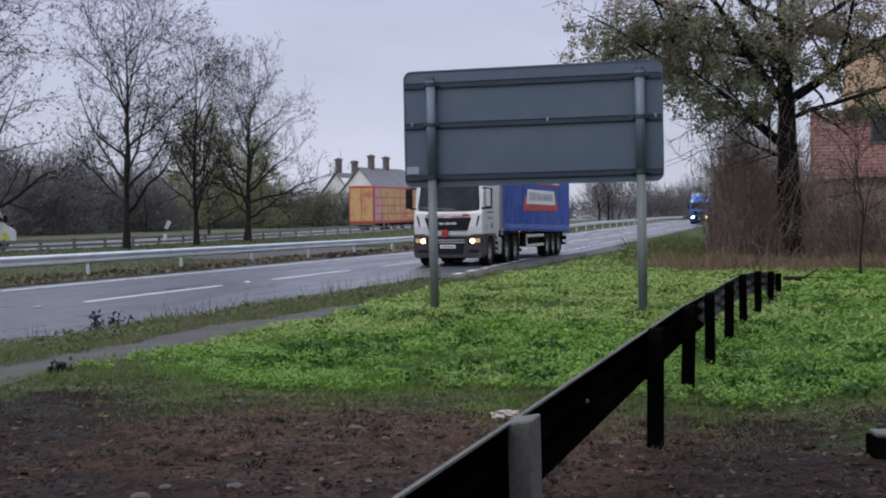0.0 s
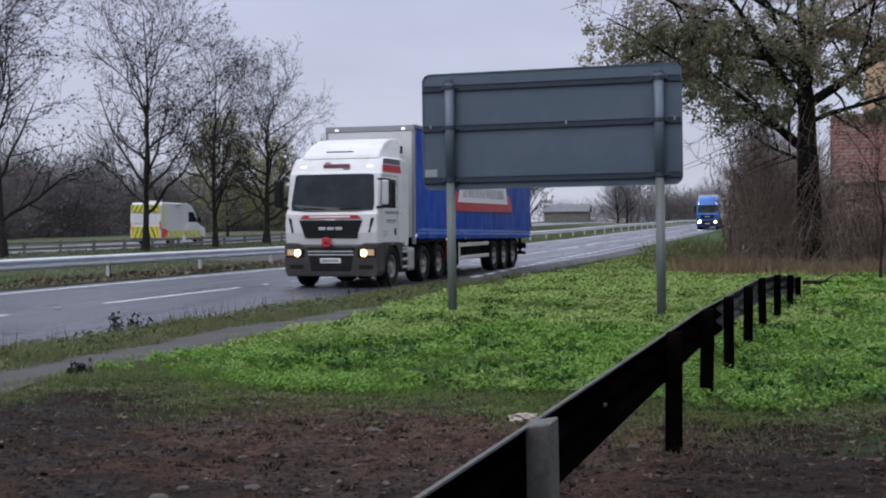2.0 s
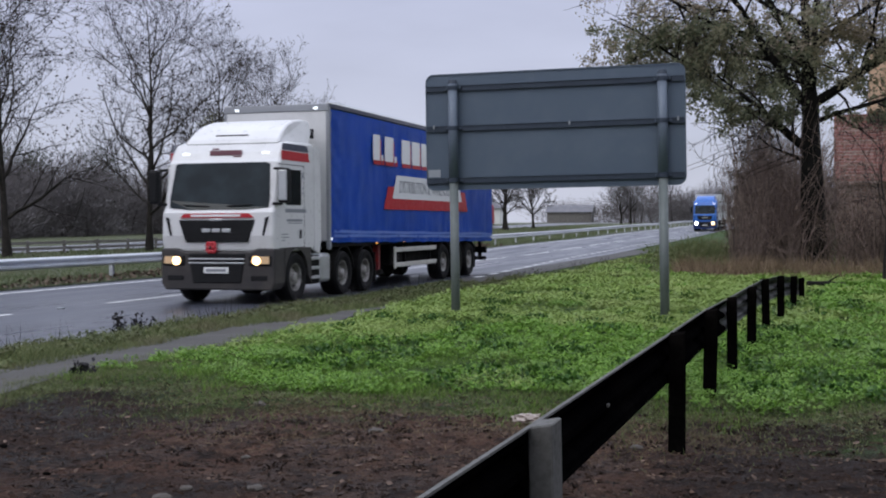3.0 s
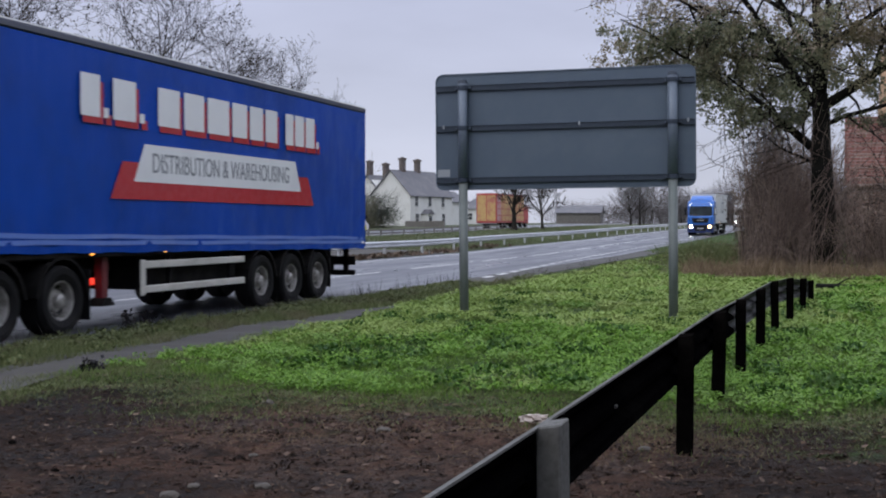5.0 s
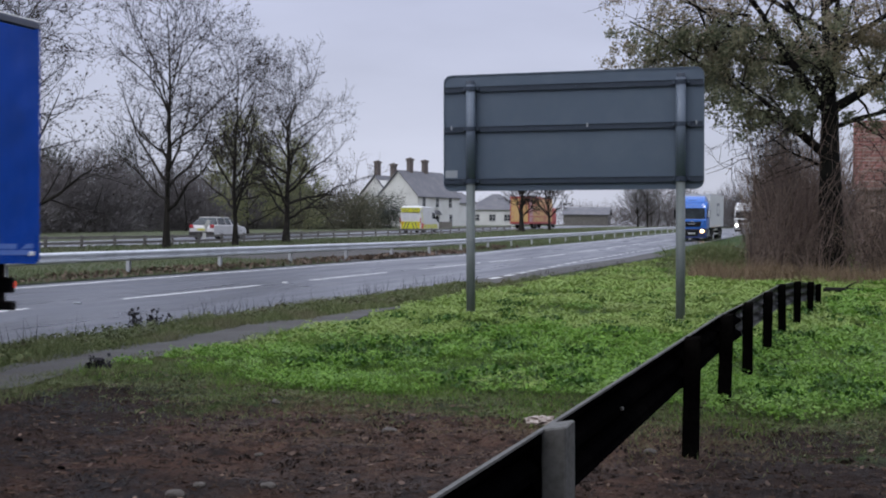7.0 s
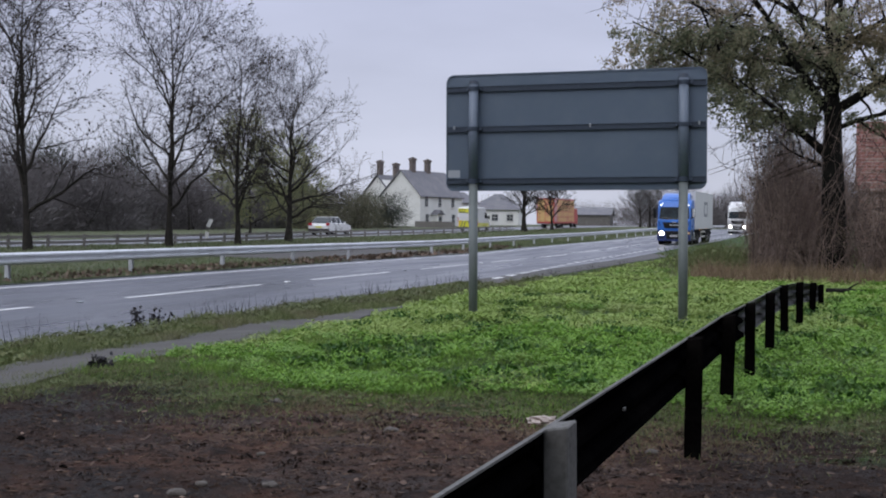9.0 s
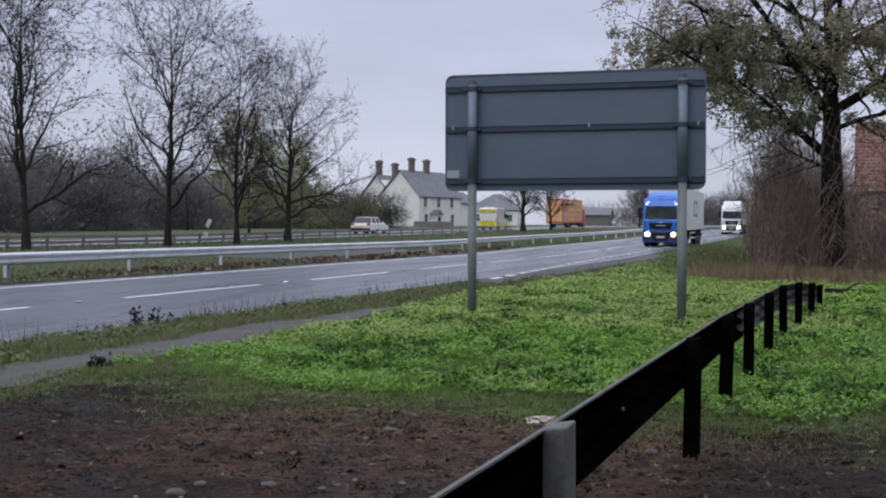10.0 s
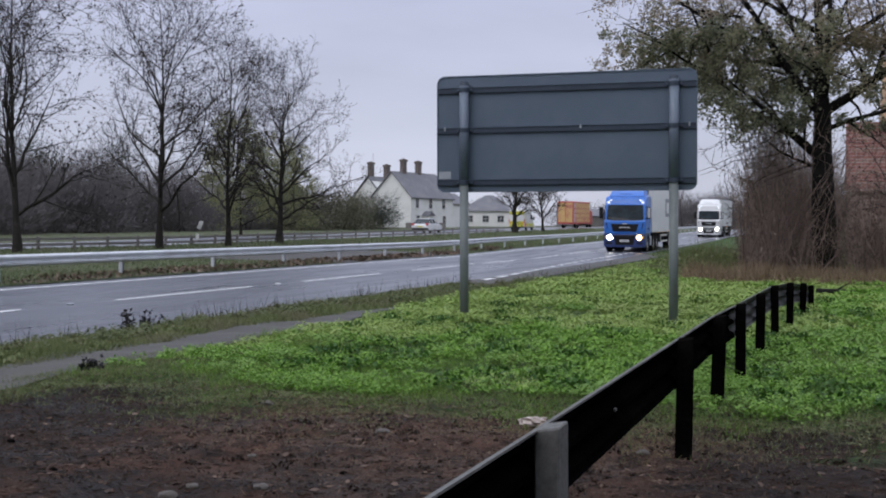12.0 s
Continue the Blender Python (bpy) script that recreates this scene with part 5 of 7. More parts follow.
def tractor(truck, paint, low, roof_z, visor=None, beam=None, lens=0.085, roof_lamps=True):
    """A forward-control cab on its chassis: a high roof, a wide screen, a black grille and a dark bumper."""
    top = roof_z
    body = bmesh.new()
    prism(body, [(0.06, 1.02), (0.0, 1.35), (0.02, 1.80), (0.10, 1.90), (0.30, 2.80), (0.36, 2.86), (0.44, top - 0.22), (0.58, top - 0.06),
                 (0.80, top), (1.92, top + 0.03), (2.02, top - 0.08), (2.02, 1.10), (1.9, 1.02)], "x", -1.22, 1.22)
    cab = part("cab", bevelled(body, 0.07, 3, 40), paint, truck, smooth=False)
    # windscreen and its surround
    scr = bmesh.new()
    pts = [(-1.07, 1.90), (-1.09, 2.05), (-1.03, 2.76), (-0.94, 2.79), (0.94, 2.79), (1.03, 2.76), (1.09, 2.05), (1.07, 1.90), (0.6, 1.86), (-0.6, 1.86)]
    front = [scr.verts.new((x, 0.075 + (z - 1.9) * 0.222 - 0.012 + 0.02 * (abs(x) / 1.1) ** 4, z)) for x, z in pts]
    back = [scr.verts.new((v.co.x, v.co.y + 0.04, v.co.z)) for v in front]
    scr.faces.new(front)
    for i in range(len(pts)):
        j = (i + 1) % len(pts)
        scr.faces.new((front[i], back[i], back[j], front[j]))
    bmesh.ops.recalc_face_normals(scr, faces=scr.faces)
    part("windscreen", scr, M_GLASS, cab)
    for s in (-1, 1):
        part("wiper", rod(bmesh.new(), (s * 0.2, 0.06, 1.93), (s * 0.75, 0.05, 1.96), 0.012, sides=5), M_PLASTIC, cab)
        win = prism(bmesh.new(), [(0.62, 1.95), (0.40, 2.05), (0.50, 2.66), (1.32, 2.66), (1.32, 1.95)], "x", *sorted((s * 1.19, s * 1.226)))
        door = part("door", prism(bmesh.new(), [(0.28, 1.10), (0.30, 2.74), (1.46, 2.74), (1.46, 1.10)], "x", *sorted((s * 1.19, s * 1.2235))), paint, cab)
        part("side_window", win, M_GLASS, door)
        for a0, a1, b0, b1 in ((1.455, 1.475, 1.10, 2.76), (0.27, 1.475, 1.09, 1.108), (0.29, 1.475, 2.742, 2.758)):
            part("door_seam", boxed(*sorted((s * 1.20, s * 1.2245)), a0, a1, b0, b1), M_BUMPER, door)
        part("door_handle", boxed(*sorted((s * 1.22, s * 1.245)), 1.22, 1.30, 1.28, 1.46, 0.008, 1), M_PLASTIC, door)
        mirror = part("mirror", boxed(*sorted((s * 1.30, s * 1.52)), 0.02, 0.20, 1.98, 2.66, 0.04, 2), M_PLASTIC, cab, "tall grey and black mirror")
        part("mirror_back", boxed(*sorted((s * 1.33, s * 1.50)), 0.005, 0.03, 2.03, 2.62, 0.02, 2), M_ALLOY if s > 0 else M_PLASTIC, mirror)
        part("mirror_arm", boxed(*sorted((s * 1.15, s * 1.36)), 0.10, 0.16, 1.94, 2.0, 0.01, 1), M_PLASTIC, mirror)
        part("mirror_arm", boxed(*sorted((s * 1.15, s * 1.36)), 0.16, 0.20, 2.63, 2.68, 0.01, 1), M_PLASTIC, mirror)
        # the dark slots beside the grille and the fairing behind the cab
        part("air_slot", prism(bmesh.new(), [(s * 1.12, 1.72), (s * 1.05, 1.70), (s * 0.98, 1.36), (s * 1.02, 1.34)], "y", -0.008, 0.06), M_PLASTIC, cab)
        part("fairing", bevelled(prism(bmesh.new(), [(2.03, 1.0), (2.03, top + 0.02), (2.36, top - 0.1), (2.40, 1.3), (2.30, 0.95)], "x", *sorted((s * 1.15, s * 1.21))), 0.015, 1), paint, truck)
        part("step_box", boxed(*sorted((s * 0.85, s * 1.20)), 1.82, 2.30, 0.32, 0.92, 0.02, 1), M_CHASSIS, truck)
        part("tank", boxed(*sorted((s * 0.72, s * 1.19)), 2.34, 2.95, 0.33, 0.95, 0.08, 3), M_ALLOY, truck)
        for z in (0.42, 0.62, 0.82):
            part("step", boxed(*sorted((s * 1.18, s * 1.22)), 1.84, 2.28, z, z + 0.07, 0.01, 1), M_ALLOY, truck)
        part("wing", arch_panel(0.502, 1.80, 0.34, 1.095, 1.08, 0.52, 0.56, *sorted((s * 1.02, s * 1.230))), low, truck)
    # roof deflector
    defl = bmesh.new()
    prism(defl, [(0.62, top - 0.04), (0.70, top + 0.06), (0.95, top + 0.24), (1.25, top + 0.39), (1.6, top + 0.49), (2.0, top + 0.54), (2.36, top + 0.54), (2.36, top + 0.30), (2.0, top)], "x", -1.12, 1.12)
    for v in defl.verts:
        # sides lean in towards the crown and the nose
        v.co.x *= 1 - 0.30 * max(0.0, v.co.z - top) - 0.10 * max(0.0, 1.3 - v.co.y)
    d = part("roof_deflector", bevelled(defl, 0.06, 3, 35), paint, truck)
    part("air_slot", boxed(-0.42, 0.30, 0.80, 0.92, top + 0.135, top + 0.165, 0.01, 1), M_BUMPER, d)
    for s in (-1, 1):
        part("gap", boxed(*sorted((s * 0.98, s * 1.06)), 2.30, 2.368, top + 0.16, top + 0.36, 0.01, 1), M_PLASTIC, d)
    if visor:
        part("sun_visor", bevelled(prism(bmesh.new(), [(0.10, 2.78), (0.05, 2.86), (0.28, 3.02), (0.34, 2.98)], "x", -1.12, 1.12), 0.01, 1), visor, cab)
    if roof_lamps:
        for x in (-0.88, 0.88):
            part("marker_lamp", boxed(x - 0.07, x + 0.07, 0.385, 0.43, top - 0.26, top - 0.22, 0.012, 1), M_MARK, cab, "lit roof marker lamp")
    # grille, bumper, lamps
    part("grille", bevelled(prism(bmesh.new(), [(-0.83, 1.66), (0.83, 1.66), (0.68, 1.22), (-0.68, 1.22)], "y", -0.02, 0.06), 0.02, 2), M_PLASTIC, cab, "black grille")
    for z in (1.30, 1.38, 1.54):
        part("slat", boxed(-0.70, 0.70, -0.026, -0.015, z, z + 0.018), M_PLASTIC, cab)
    for k in range(3):
        part("badge", boxed(-0.31 + 0.22 * k, -0.13 + 0.22 * k, -0.036, -0.018, 1.415, 1.49, 0.008, 1), M_ALLOY, cab, "chrome maker's mark, a plain bar")
    part("badge", boxed(-0.14, 0.14, -0.03, 0.02, 1.64, 1.69, 0.015, 2), M_ALLOY, cab)
    bump = bmesh.new()
    prism(bump, [(-1.235, 0.42), (-1.16, 0.28), (1.16, 0.28), (1.235, 0.42), (1.235, 1.10), (0.88, 1.10), (0.72, 1.04), (-0.72, 1.04), (-0.88, 1.10), (-1.235, 1.10)], "y", 0.0, 0.5)
    bumper = part("bumper", bevelled(bump, 0.035, 2, 30), low, truck)
    part("lower_grille", bevelled(prism(bmesh.new(), [(-0.62, 1.0), (0.62, 1.0), (0.52, 0.42), (-0.52, 0.42)], "y", -0.02, 0.02), 0.015, 1), M_PLASTIC, bumper)
    for z in (0.80, 0.88):
        part("slat", boxed(-0.60, 0.60, -0.035, -0.012, z, z + 0.03, 0.006, 1), M_ALLOY if low is not M_DKBLUE else M_PLASTIC, bumper)
    plate = part("number_plate", boxed(-0.27, 0.27, -0.045, -0.022, 0.61, 0.73, 0.006, 1), M_PLATE, bumper)
    part("plate_bar", boxed(-0.22, 0.22, -0.048, -0.0455, 0.645, 0.70), M_GREYINK, plate)
    for s in (-1, 1):
        headlamp(bumper, s * 0.94, 0.86, beam[0 if s < 0 else 1], r=lens)
        part("lamp_strip", boxed(*sorted((s * 0.78, s * 1.14)), -0.038, -0.028, 0.80, 0.945), M_LAMPGLASS, bumper, "warm-lit lamp glass")
        part("fog_recess", boxed(*sorted((s * 0.72, s * 1.1)), -0.012, 0.02, 0.46, 0.58, 0.02, 1), M_PLASTIC, bumper)
    # chassis
    part("chassis", boxed(-0.45, 0.45, 0.9, 6.0, 0.55, 0.95, 0.03, 1), M_CHASSIS, truck)
    wheels = [wheel(truck, s * 1.06, 1.08, 0.50) for s in (-1, 1)]
    for y in (3.62, 5.02):
        for s in (-1, 1):
            wheels.append(wheel(truck, s * 1.02, y, 0.49, 0.42))
            arch = arch_band(y, 0.5, 0.56, 0.60, *sorted((s * 0.80, s * 1.23)))
            part("mudguard", arch, M_CHASSIS, truck)
        part("axle", rod(bmesh.new(), (-0.9, y, 0.5), (0.9, y, 0.5), 0.09, sides=10), M_CHASSIS, truck)
    for s in (-1, 1):
        part("tail_lamp", boxed(*sorted((s * 0.92, s * 1.06)), 5.96, 6.0, 0.66, 0.76, 0.01, 1), M_TAIL, truck, "lit red tail lamp")
        part("mud_flap", boxed(*sorted((s * 0.85, s * 1.22)), 5.64, 5.66, 0.18, 0.9), M_PLASTIC, truck)
    part("axle", rod(bmesh.new(), (-0.95, 1.08, 0.5), (0.95, 1.08, 0.5), 0.09, sides=10), M_CHASSIS, truck)
    return wheels, cab


def trailer_chassis(truck, y0, y1, axles, guard, r=0.49):
    wheels = []
    part("trailer_chassis", boxed(-0.5, 0.5, y0 + 0.6, y1 - 0.2, 0.80, 1.12, 0.02, 1), M_CHASSIS, truck)
    part("load_bed", boxed(-1.22, 1.22, y0 + 0.02, y1 - 0.02, 1.06, 1.30, 0.02, 1), M_CHASSIS, truck)
    for y in axles:
        part("axle", rod(bmesh.new(), (-0.95, y, r), (0.95, y, r), 0.08, sides=10), M_CHASSIS, truck)
        for s in (-1, 1):
            wheels.append(wheel(truck, s * 1.05, y, r, 0.38))
            arch = arch_band(y, r, 0.57, 0.61, *sorted((s * 0.84, s * 1.24)))
            part("mudguard", arch, M_CHASSIS, truck)
    for s in (-1, 1):
        part("mud_flap", boxed(*sorted((s * 0.88, s * 1.22)), axles[-1] + 0.62, axles[-1] + 0.64, 0.22, 0.95), M_PLASTIC, truck)
        g = new("side_guard")
        g.parent = truck
        tagged(g, "pale aluminium side guard")
        a, b = guard
        for z in (0.48, 0.86):
            part("rail", boxed(*sorted((s * 1.19, s * 1.225)), a + 0.06, b, z, z + 0.115, 0.012, 1), M_GUARD, g)
        part("rail", boxed(*sorted((s * 1.19, s * 1.225)), a, a + 0.14, 0.44, 1.0, 0.02, 2), M_GUARD, g)
        for y in (a + 0.9, b - 0.5):
            part("bracket", boxed(*sorted((s * 1.12, s * 1.19)), y, y + 0.08, 0.5, 1.1), M_CHASSIS, g)
        leg = part("landing_leg", boxed(*sorted((s * 0.96, s * 1.10)), 6.15, 6.29, 0.42, 1.1, 0.01, 1), M_LEG, truck, "dark red landing leg")
        part("foot", bevelled(prism(bmesh.new(), [(6.04, 0.34), (6.40, 0.34), (6.29, 0.46), (6.15, 0.46)], "x", *sorted((s * 0.90, s * 1.16))), 0.008, 1), M_CHASSIS, leg)
        for y in (y0 + 2.9, y0 + 4.9, y0 + 7.4, y1 - 5.2):
            part("side_marker", boxed(*sorted((s * 1.225, s * 1.24)), y, y + 0.09, 1.10, 1.15, 0.008, 1), M_AMBER, truck, "lit amber side marker")
        part("tail_lamp", boxed(*sorted((s * 0.98, s * 1.14)), y1 - 0.40, y1 - 0.34, 0.68, 0.78, 0.01, 1), M_TAIL, truck, "lit red tail lamp")
    # dark box added behind the guards to give the black underside shade
    part("pallet_box", boxed(-1.02, 1.02, guard[0] + 0.25, guard[1] + 0.05, 0.52, 1.08, 0.03, 1), M_CHASSIS, truck)
    part("lamp_board", boxed(-1.18, 1.18, y1 - 0.47, y1 - 0.40, 0.63, 0.83, 0.015, 1), M_CHASSIS, truck)
    for s in (-0.95, 0.95):
        part("hanger", boxed(s - 0.05, s + 0.05, y1 - 0.47, y1 - 0.37, 0.45, 1.10), M_CHASSIS, truck)
    part("under_run_bar", boxed(-1.15, 1.15, y1 - 0.45, y1 - 0.33, 0.40, 0.52, 0.02, 1), M_CHASSIS, truck)
    for s in (-0.6, 0.6):
        part("bracket", boxed(s - 0.05, s + 0.05, y1 - 1.4, y1 - 0.4, 0.52, 0.84), M_CHASSIS, truck)
    return wheels


def slanted(y0, y1, z0, z1, lean0, lean1, x, t=0.006):
    return prism(bmesh.new(), [(y0 - lean0, z0), (y1 + lean1, z0), (y1, z1), (y0, z1)], "x", x - t, x)


def build_main_truck():
    truck = empty("articulated_lorry", "white articulated lorry hauling a blue curtain-sided trailer on the wet road", "lorry")
    wheels, cab = tractor(truck, M_WHITE, M_BUMPER, 3.22, beam=(M_BEAM_WARM, M_BEAM_WARM), lens=0.088)
    for s in (-1, 1):
        part("stripe", prism(bmesh.new(), [(0.40, 2.84), (0.40, 3.02), (1.68, 3.02), (1.76, 2.84)], "x", *sorted((s * 1.215, s * 1.2255))), M_RED, cab, "red stripe")
        part("stripe", prism(bmesh.new(), [(0.42, 3.04), (0.46, 3.17), (1.62, 3.17), (1.70, 3.04)], "x", *sorted((s * 1.21, s * 1.2255))), M_NAVY, cab, "navy stripe")
        for y, z, w, h in ((0.55, 2.06 - 0.26, 1.0, 0.075), (0.62, 1.62, 0.75, 0.05), (0.66, 1.58, 0.68, 0.02), (0.36, 1.36, 0.30, 0.02), (0.36, 1.30, 0.36, 0.02), (0.36, 1.24, 0.16, 0.02),
                           (1.36, 2.5, 0.08, 0.12), (1.38, 2.28, 0.07, 0.03), (1.38, 2.18, 0.07, 0.03)):
            part("lettering_bar", boxed(*sorted((s * 1.222, s * 1.2262)), y, y + w, z, z + h), M_GREYINK, cab)
    # name over the screen, a strip under it, the poppy
    part("lettering_bar", boxed(-0.34, 0.36, 0.395, 0.42, 2.945, 3.045), M_INK, cab, "dark red lettering, a plain bar")
    part("lettering_bar", boxed(-0.30, -0.16, 0.42, 0.445, 3.06, 3.09), M_INK, cab)
    part("lettering_bar", boxed(0.18, 0.36, 0.38, 0.41, 2.90, 2.93), M_INK, cab)
    strip_ob = part("name_strip", prism(bmesh.new(), [(-0.80, 1.70), (0.80, 1.70), (0.70, 1.785), (-0.70, 1.785)], "y", -0.012, 0.03), M_RED, cab, "red and white strip")
    part("lettering_bar", boxed(-0.56, 0.52, -0.018, -0.012, 1.722, 1.766), M_BAR, strip_ob)
    poppy = new("poppy")
    poppy.parent = truck
    tagged(poppy, "red paper poppy on the grille")
    poppy.location = (-0.10, -0.06, 1.12)
    for k in range(4):
        a = radians(45 + 90 * k)
        bm = lathe(bmesh.new(), [(0.001, 0.0), (0.05, 0.014), (0.075, 0.004), (0.08, -0.008)], 12)
        petal = part("petal", bm, M_RED, poppy)
        petal.matrix_basis = pose(0.06 * math.cos(a), 0.005 * k, 0.06 * math.sin(a), 0, 0, -90)
    heart = part("heart", lathe(bmesh.new(), [(0.03, 0), (0.03, 0.012), (0.001, 0.02)], 10), M_PLASTIC, poppy)
    heart.matrix_basis = pose(0, -0.012, 0, 0, 0, -90)
    # trailer
    y0, y1, top = 2.75, 16.35, 4.14
    wheels += trailer_chassis(truck, y0, y1, (11.15, 12.46, 13.77), (7.0, 10.45))
    part("headboard", boxed(-1.24, 1.24, y0, y0 + 0.08, 1.2, top - 0.06, 0.015, 1), M_WHITE, truck)
    part("rear_doors", boxed(-1.23, 1.23, y1 - 0.08, y1, 1.0, top - 0.06, 0.015, 1), M_OFFWHITE, truck)
    part("roof", boxed(-1.23, 1.23, y0 + 0.02, y1 - 0.02, top - 0.05, top + 0.0, 0.015, 1), M_OFFWHITE, truck)
    for y in (y0 - 0.004, y1 - 0.10):
        for x in (-1.255, 1.165):
            part("corner_post", boxed(x, x + 0.09, y, y + 0.104, 1.02, top - 0.03, 0.02, 2), M_FRAMEGREY if y < 5 else M_CURTAIN, truck)
    head = part("front_header", boxed(-1.25, 1.25, y0 - 0.02, y0 + 0.10, top - 0.14, top + 0.02, 0.02, 2), M_FRAMEGREY, truck)
    for x in (-0.92, 0.95):
        part("marker_lamp", boxed(x - 0.05, x + 0.05, y0 - 0.035, y0 - 0.015, top - 0.10, top - 0.05, 0.01, 1), M_MARK, head, "lit marker lamp")
    for s in (-1, 1):
        part("cant_rail", boxed(*sorted((s * 1.19, s * 1.262)), y0 + 0.02, y1, top - 0.075, top + 0.025, 0.015, 1), M_NAVY, truck, "dark roof rail under a pale highlight strip")
        # off-white strip imitates the highlight along the rail's top
        part("rail_top", boxed(*sorted((s * 1.17, s * 1.25)), y0 + 0.03, y1 - 0.02, top + 0.024, top + 0.045, 0.008, 1), M_OFFWHITE, truck)
        # the curtain: tall soft cloth, drawn tight at the rails, buckled along its foot
        ny, nz = 150, 22
        ys, zs = np.linspace(y0 + 0.10, y1 - 0.06, ny), np.linspace(0, 1, nz)
        gy, gz = np.meshgrid(ys, zs)
        foot = np.interp(gy, [y0, y0 + 1, y1], [1.18, 1.16, 1.0]) + 0.008 * np.sin(gy * 5.3)
        z = foot + (top - 0.09 - foot) * gz
        fold = 0.006 * np.sin(gy * 9.0 + 1.5 * np.sin(gy * 1.3)) * np.exp(-gz * 3) + 0.010 * np.sin(gy * 0.9) * np.sin(np.pi * gz)
        fold += 0.018 * np.exp(-((gy - y0 - 0.40) / 0.30) ** 2) * np.sin(gz * 40 + gy * 7)
        fold += 0.012 * np.exp(-((gy - y1 + 0.35) / 0.25) ** 2) * np.sin(gz * 36 - gy * 8)
        fold += 0.016 * np.exp(-(gz / 0.12) ** 2) * np.sin(gy * 3.7)
        x = s * (1.252 + fold)
        v = np.stack([x, gy, z], -1).reshape(-1, 3)
        i, j = np.meshgrid(np.arange(ny - 1), np.arange(nz - 1))
        a = (j * ny + i).ravel()
        q = np.stack([a, a + 1, a + ny + 1, a + ny], -1)
        c = part("curtain", mesh_from("curtain", v, q if s > 0 else q[:, ::-1], M_CURTAIN), None, truck, "glossy blue tarpaulin side curtain", smooth=True)
        if s < 0:
            continue
        face = 1.275
        for z0 in (0.20, 0.11):
            bm = bmesh.new()
            rows = []
            for k in range(60):
                y = y0 + 0.25 + (y1 - y0 - 0.4) * k / 59
                ft = float(np.interp(y, [y0, y0 + 1, y1], [1.18, 1.16, 1.0]))
                rows.append([bm.verts.new((1.262 + 0.008 * math.sin(y * 3.7), y, ft + z0 + h + 0.006 * math.sin(y * 2.3 + z0 * 30))) for h in (0, 0.065)])
            for r, t in zip(rows, rows[1:]):
                bm.faces.new((r[0], t[0], t[1], r[1]))
            part("webbing", bm, M_BAND, c, "paler blue webbing strap")
        red = part("red_panel", slanted(6.42, 13.12, 1.92, 2.48, 0.32, 0.28, face), M_RED, c, "red slanted panel")
        white = part("white_panel", slanted(7.02, 12.5, 2.19, 2.77, 0.30, 0.26, face + 0.005), M_BAR, c, "white slanted panel with grey lettering")
        text = bpy.data.curves.new("lettering", "FONT")
        text.body, text.size, text.align_x, text.align_y, text.extrude = "DISTRIBUTION & WAREHOUSING", 0.42, "CENTER", "CENTER", 0.002
        tmp = bpy.data.objects.new("lettering", text)
        me = bpy.data.meshes.new_from_object(tmp)
        bpy.data.objects.remove(tmp)
        xs = [vv.co.x for vv in me.vertices]
        k = 4.95 / (max(xs) - min(xs))
        letters = part("lettering", me, None, white, "grey capital lettering")
        me.materials.clear()
        me.materials.append(M_GREYINK)
        letters.matrix_basis = pose(face + 0.009, 9.72, 2.475, 90, 0, 90) @ Matrix.Diagonal((k, 1.05, 1, 1))
        # the haulier's name: plain blocks in place of its letters, white over red
        y = 5.36
        for w, gap, h in ((0.62, 0.05, 1), (0.16, 0.12, 0.24), (0.80, 0.05, 1), (0.18, 0.42, 0.24), (0.86, 0.09, 1), (0.86, 0.07, 1), (1.0, 0.05, 1), (0.74, 0.06, 1), (0.70, 0.06, 1), (0.66, 0.36, 1),
                          (0.46, 0.05, 1), (0.56, 0.05, 1), (0.56, 0.06, 1), (0.15, 0, 0.24)):
            w *= 0.76
            gap = gap * 0.9 + w * 0.10
            b = part("name_block", slanted(y, y + w, 3.08, 3.08 + 0.60 * h, 0, 0, face + 0.008), M_BAR, c)
            part("block_shadow", slanted(y + 0.07, y + w + 0.09, 2.985, 2.985 + 0.60 * h, 0, 0, face), M_RED, b)
            y += w + gap
    part("kingpin_lamp", boxed(1.20, 1.26, y0 + 0.05, y0 + 0.13, 1.22, 1.28, 0.01, 1), M_MARK, truck, "lit white marker")
    part("door_corner_lamp", boxed(1.20, 1.27, y1 - 0.25, y1 - 0.12, 1.10, 1.16, 0.01, 1), M_BAR, truck)
    return truck, wheels


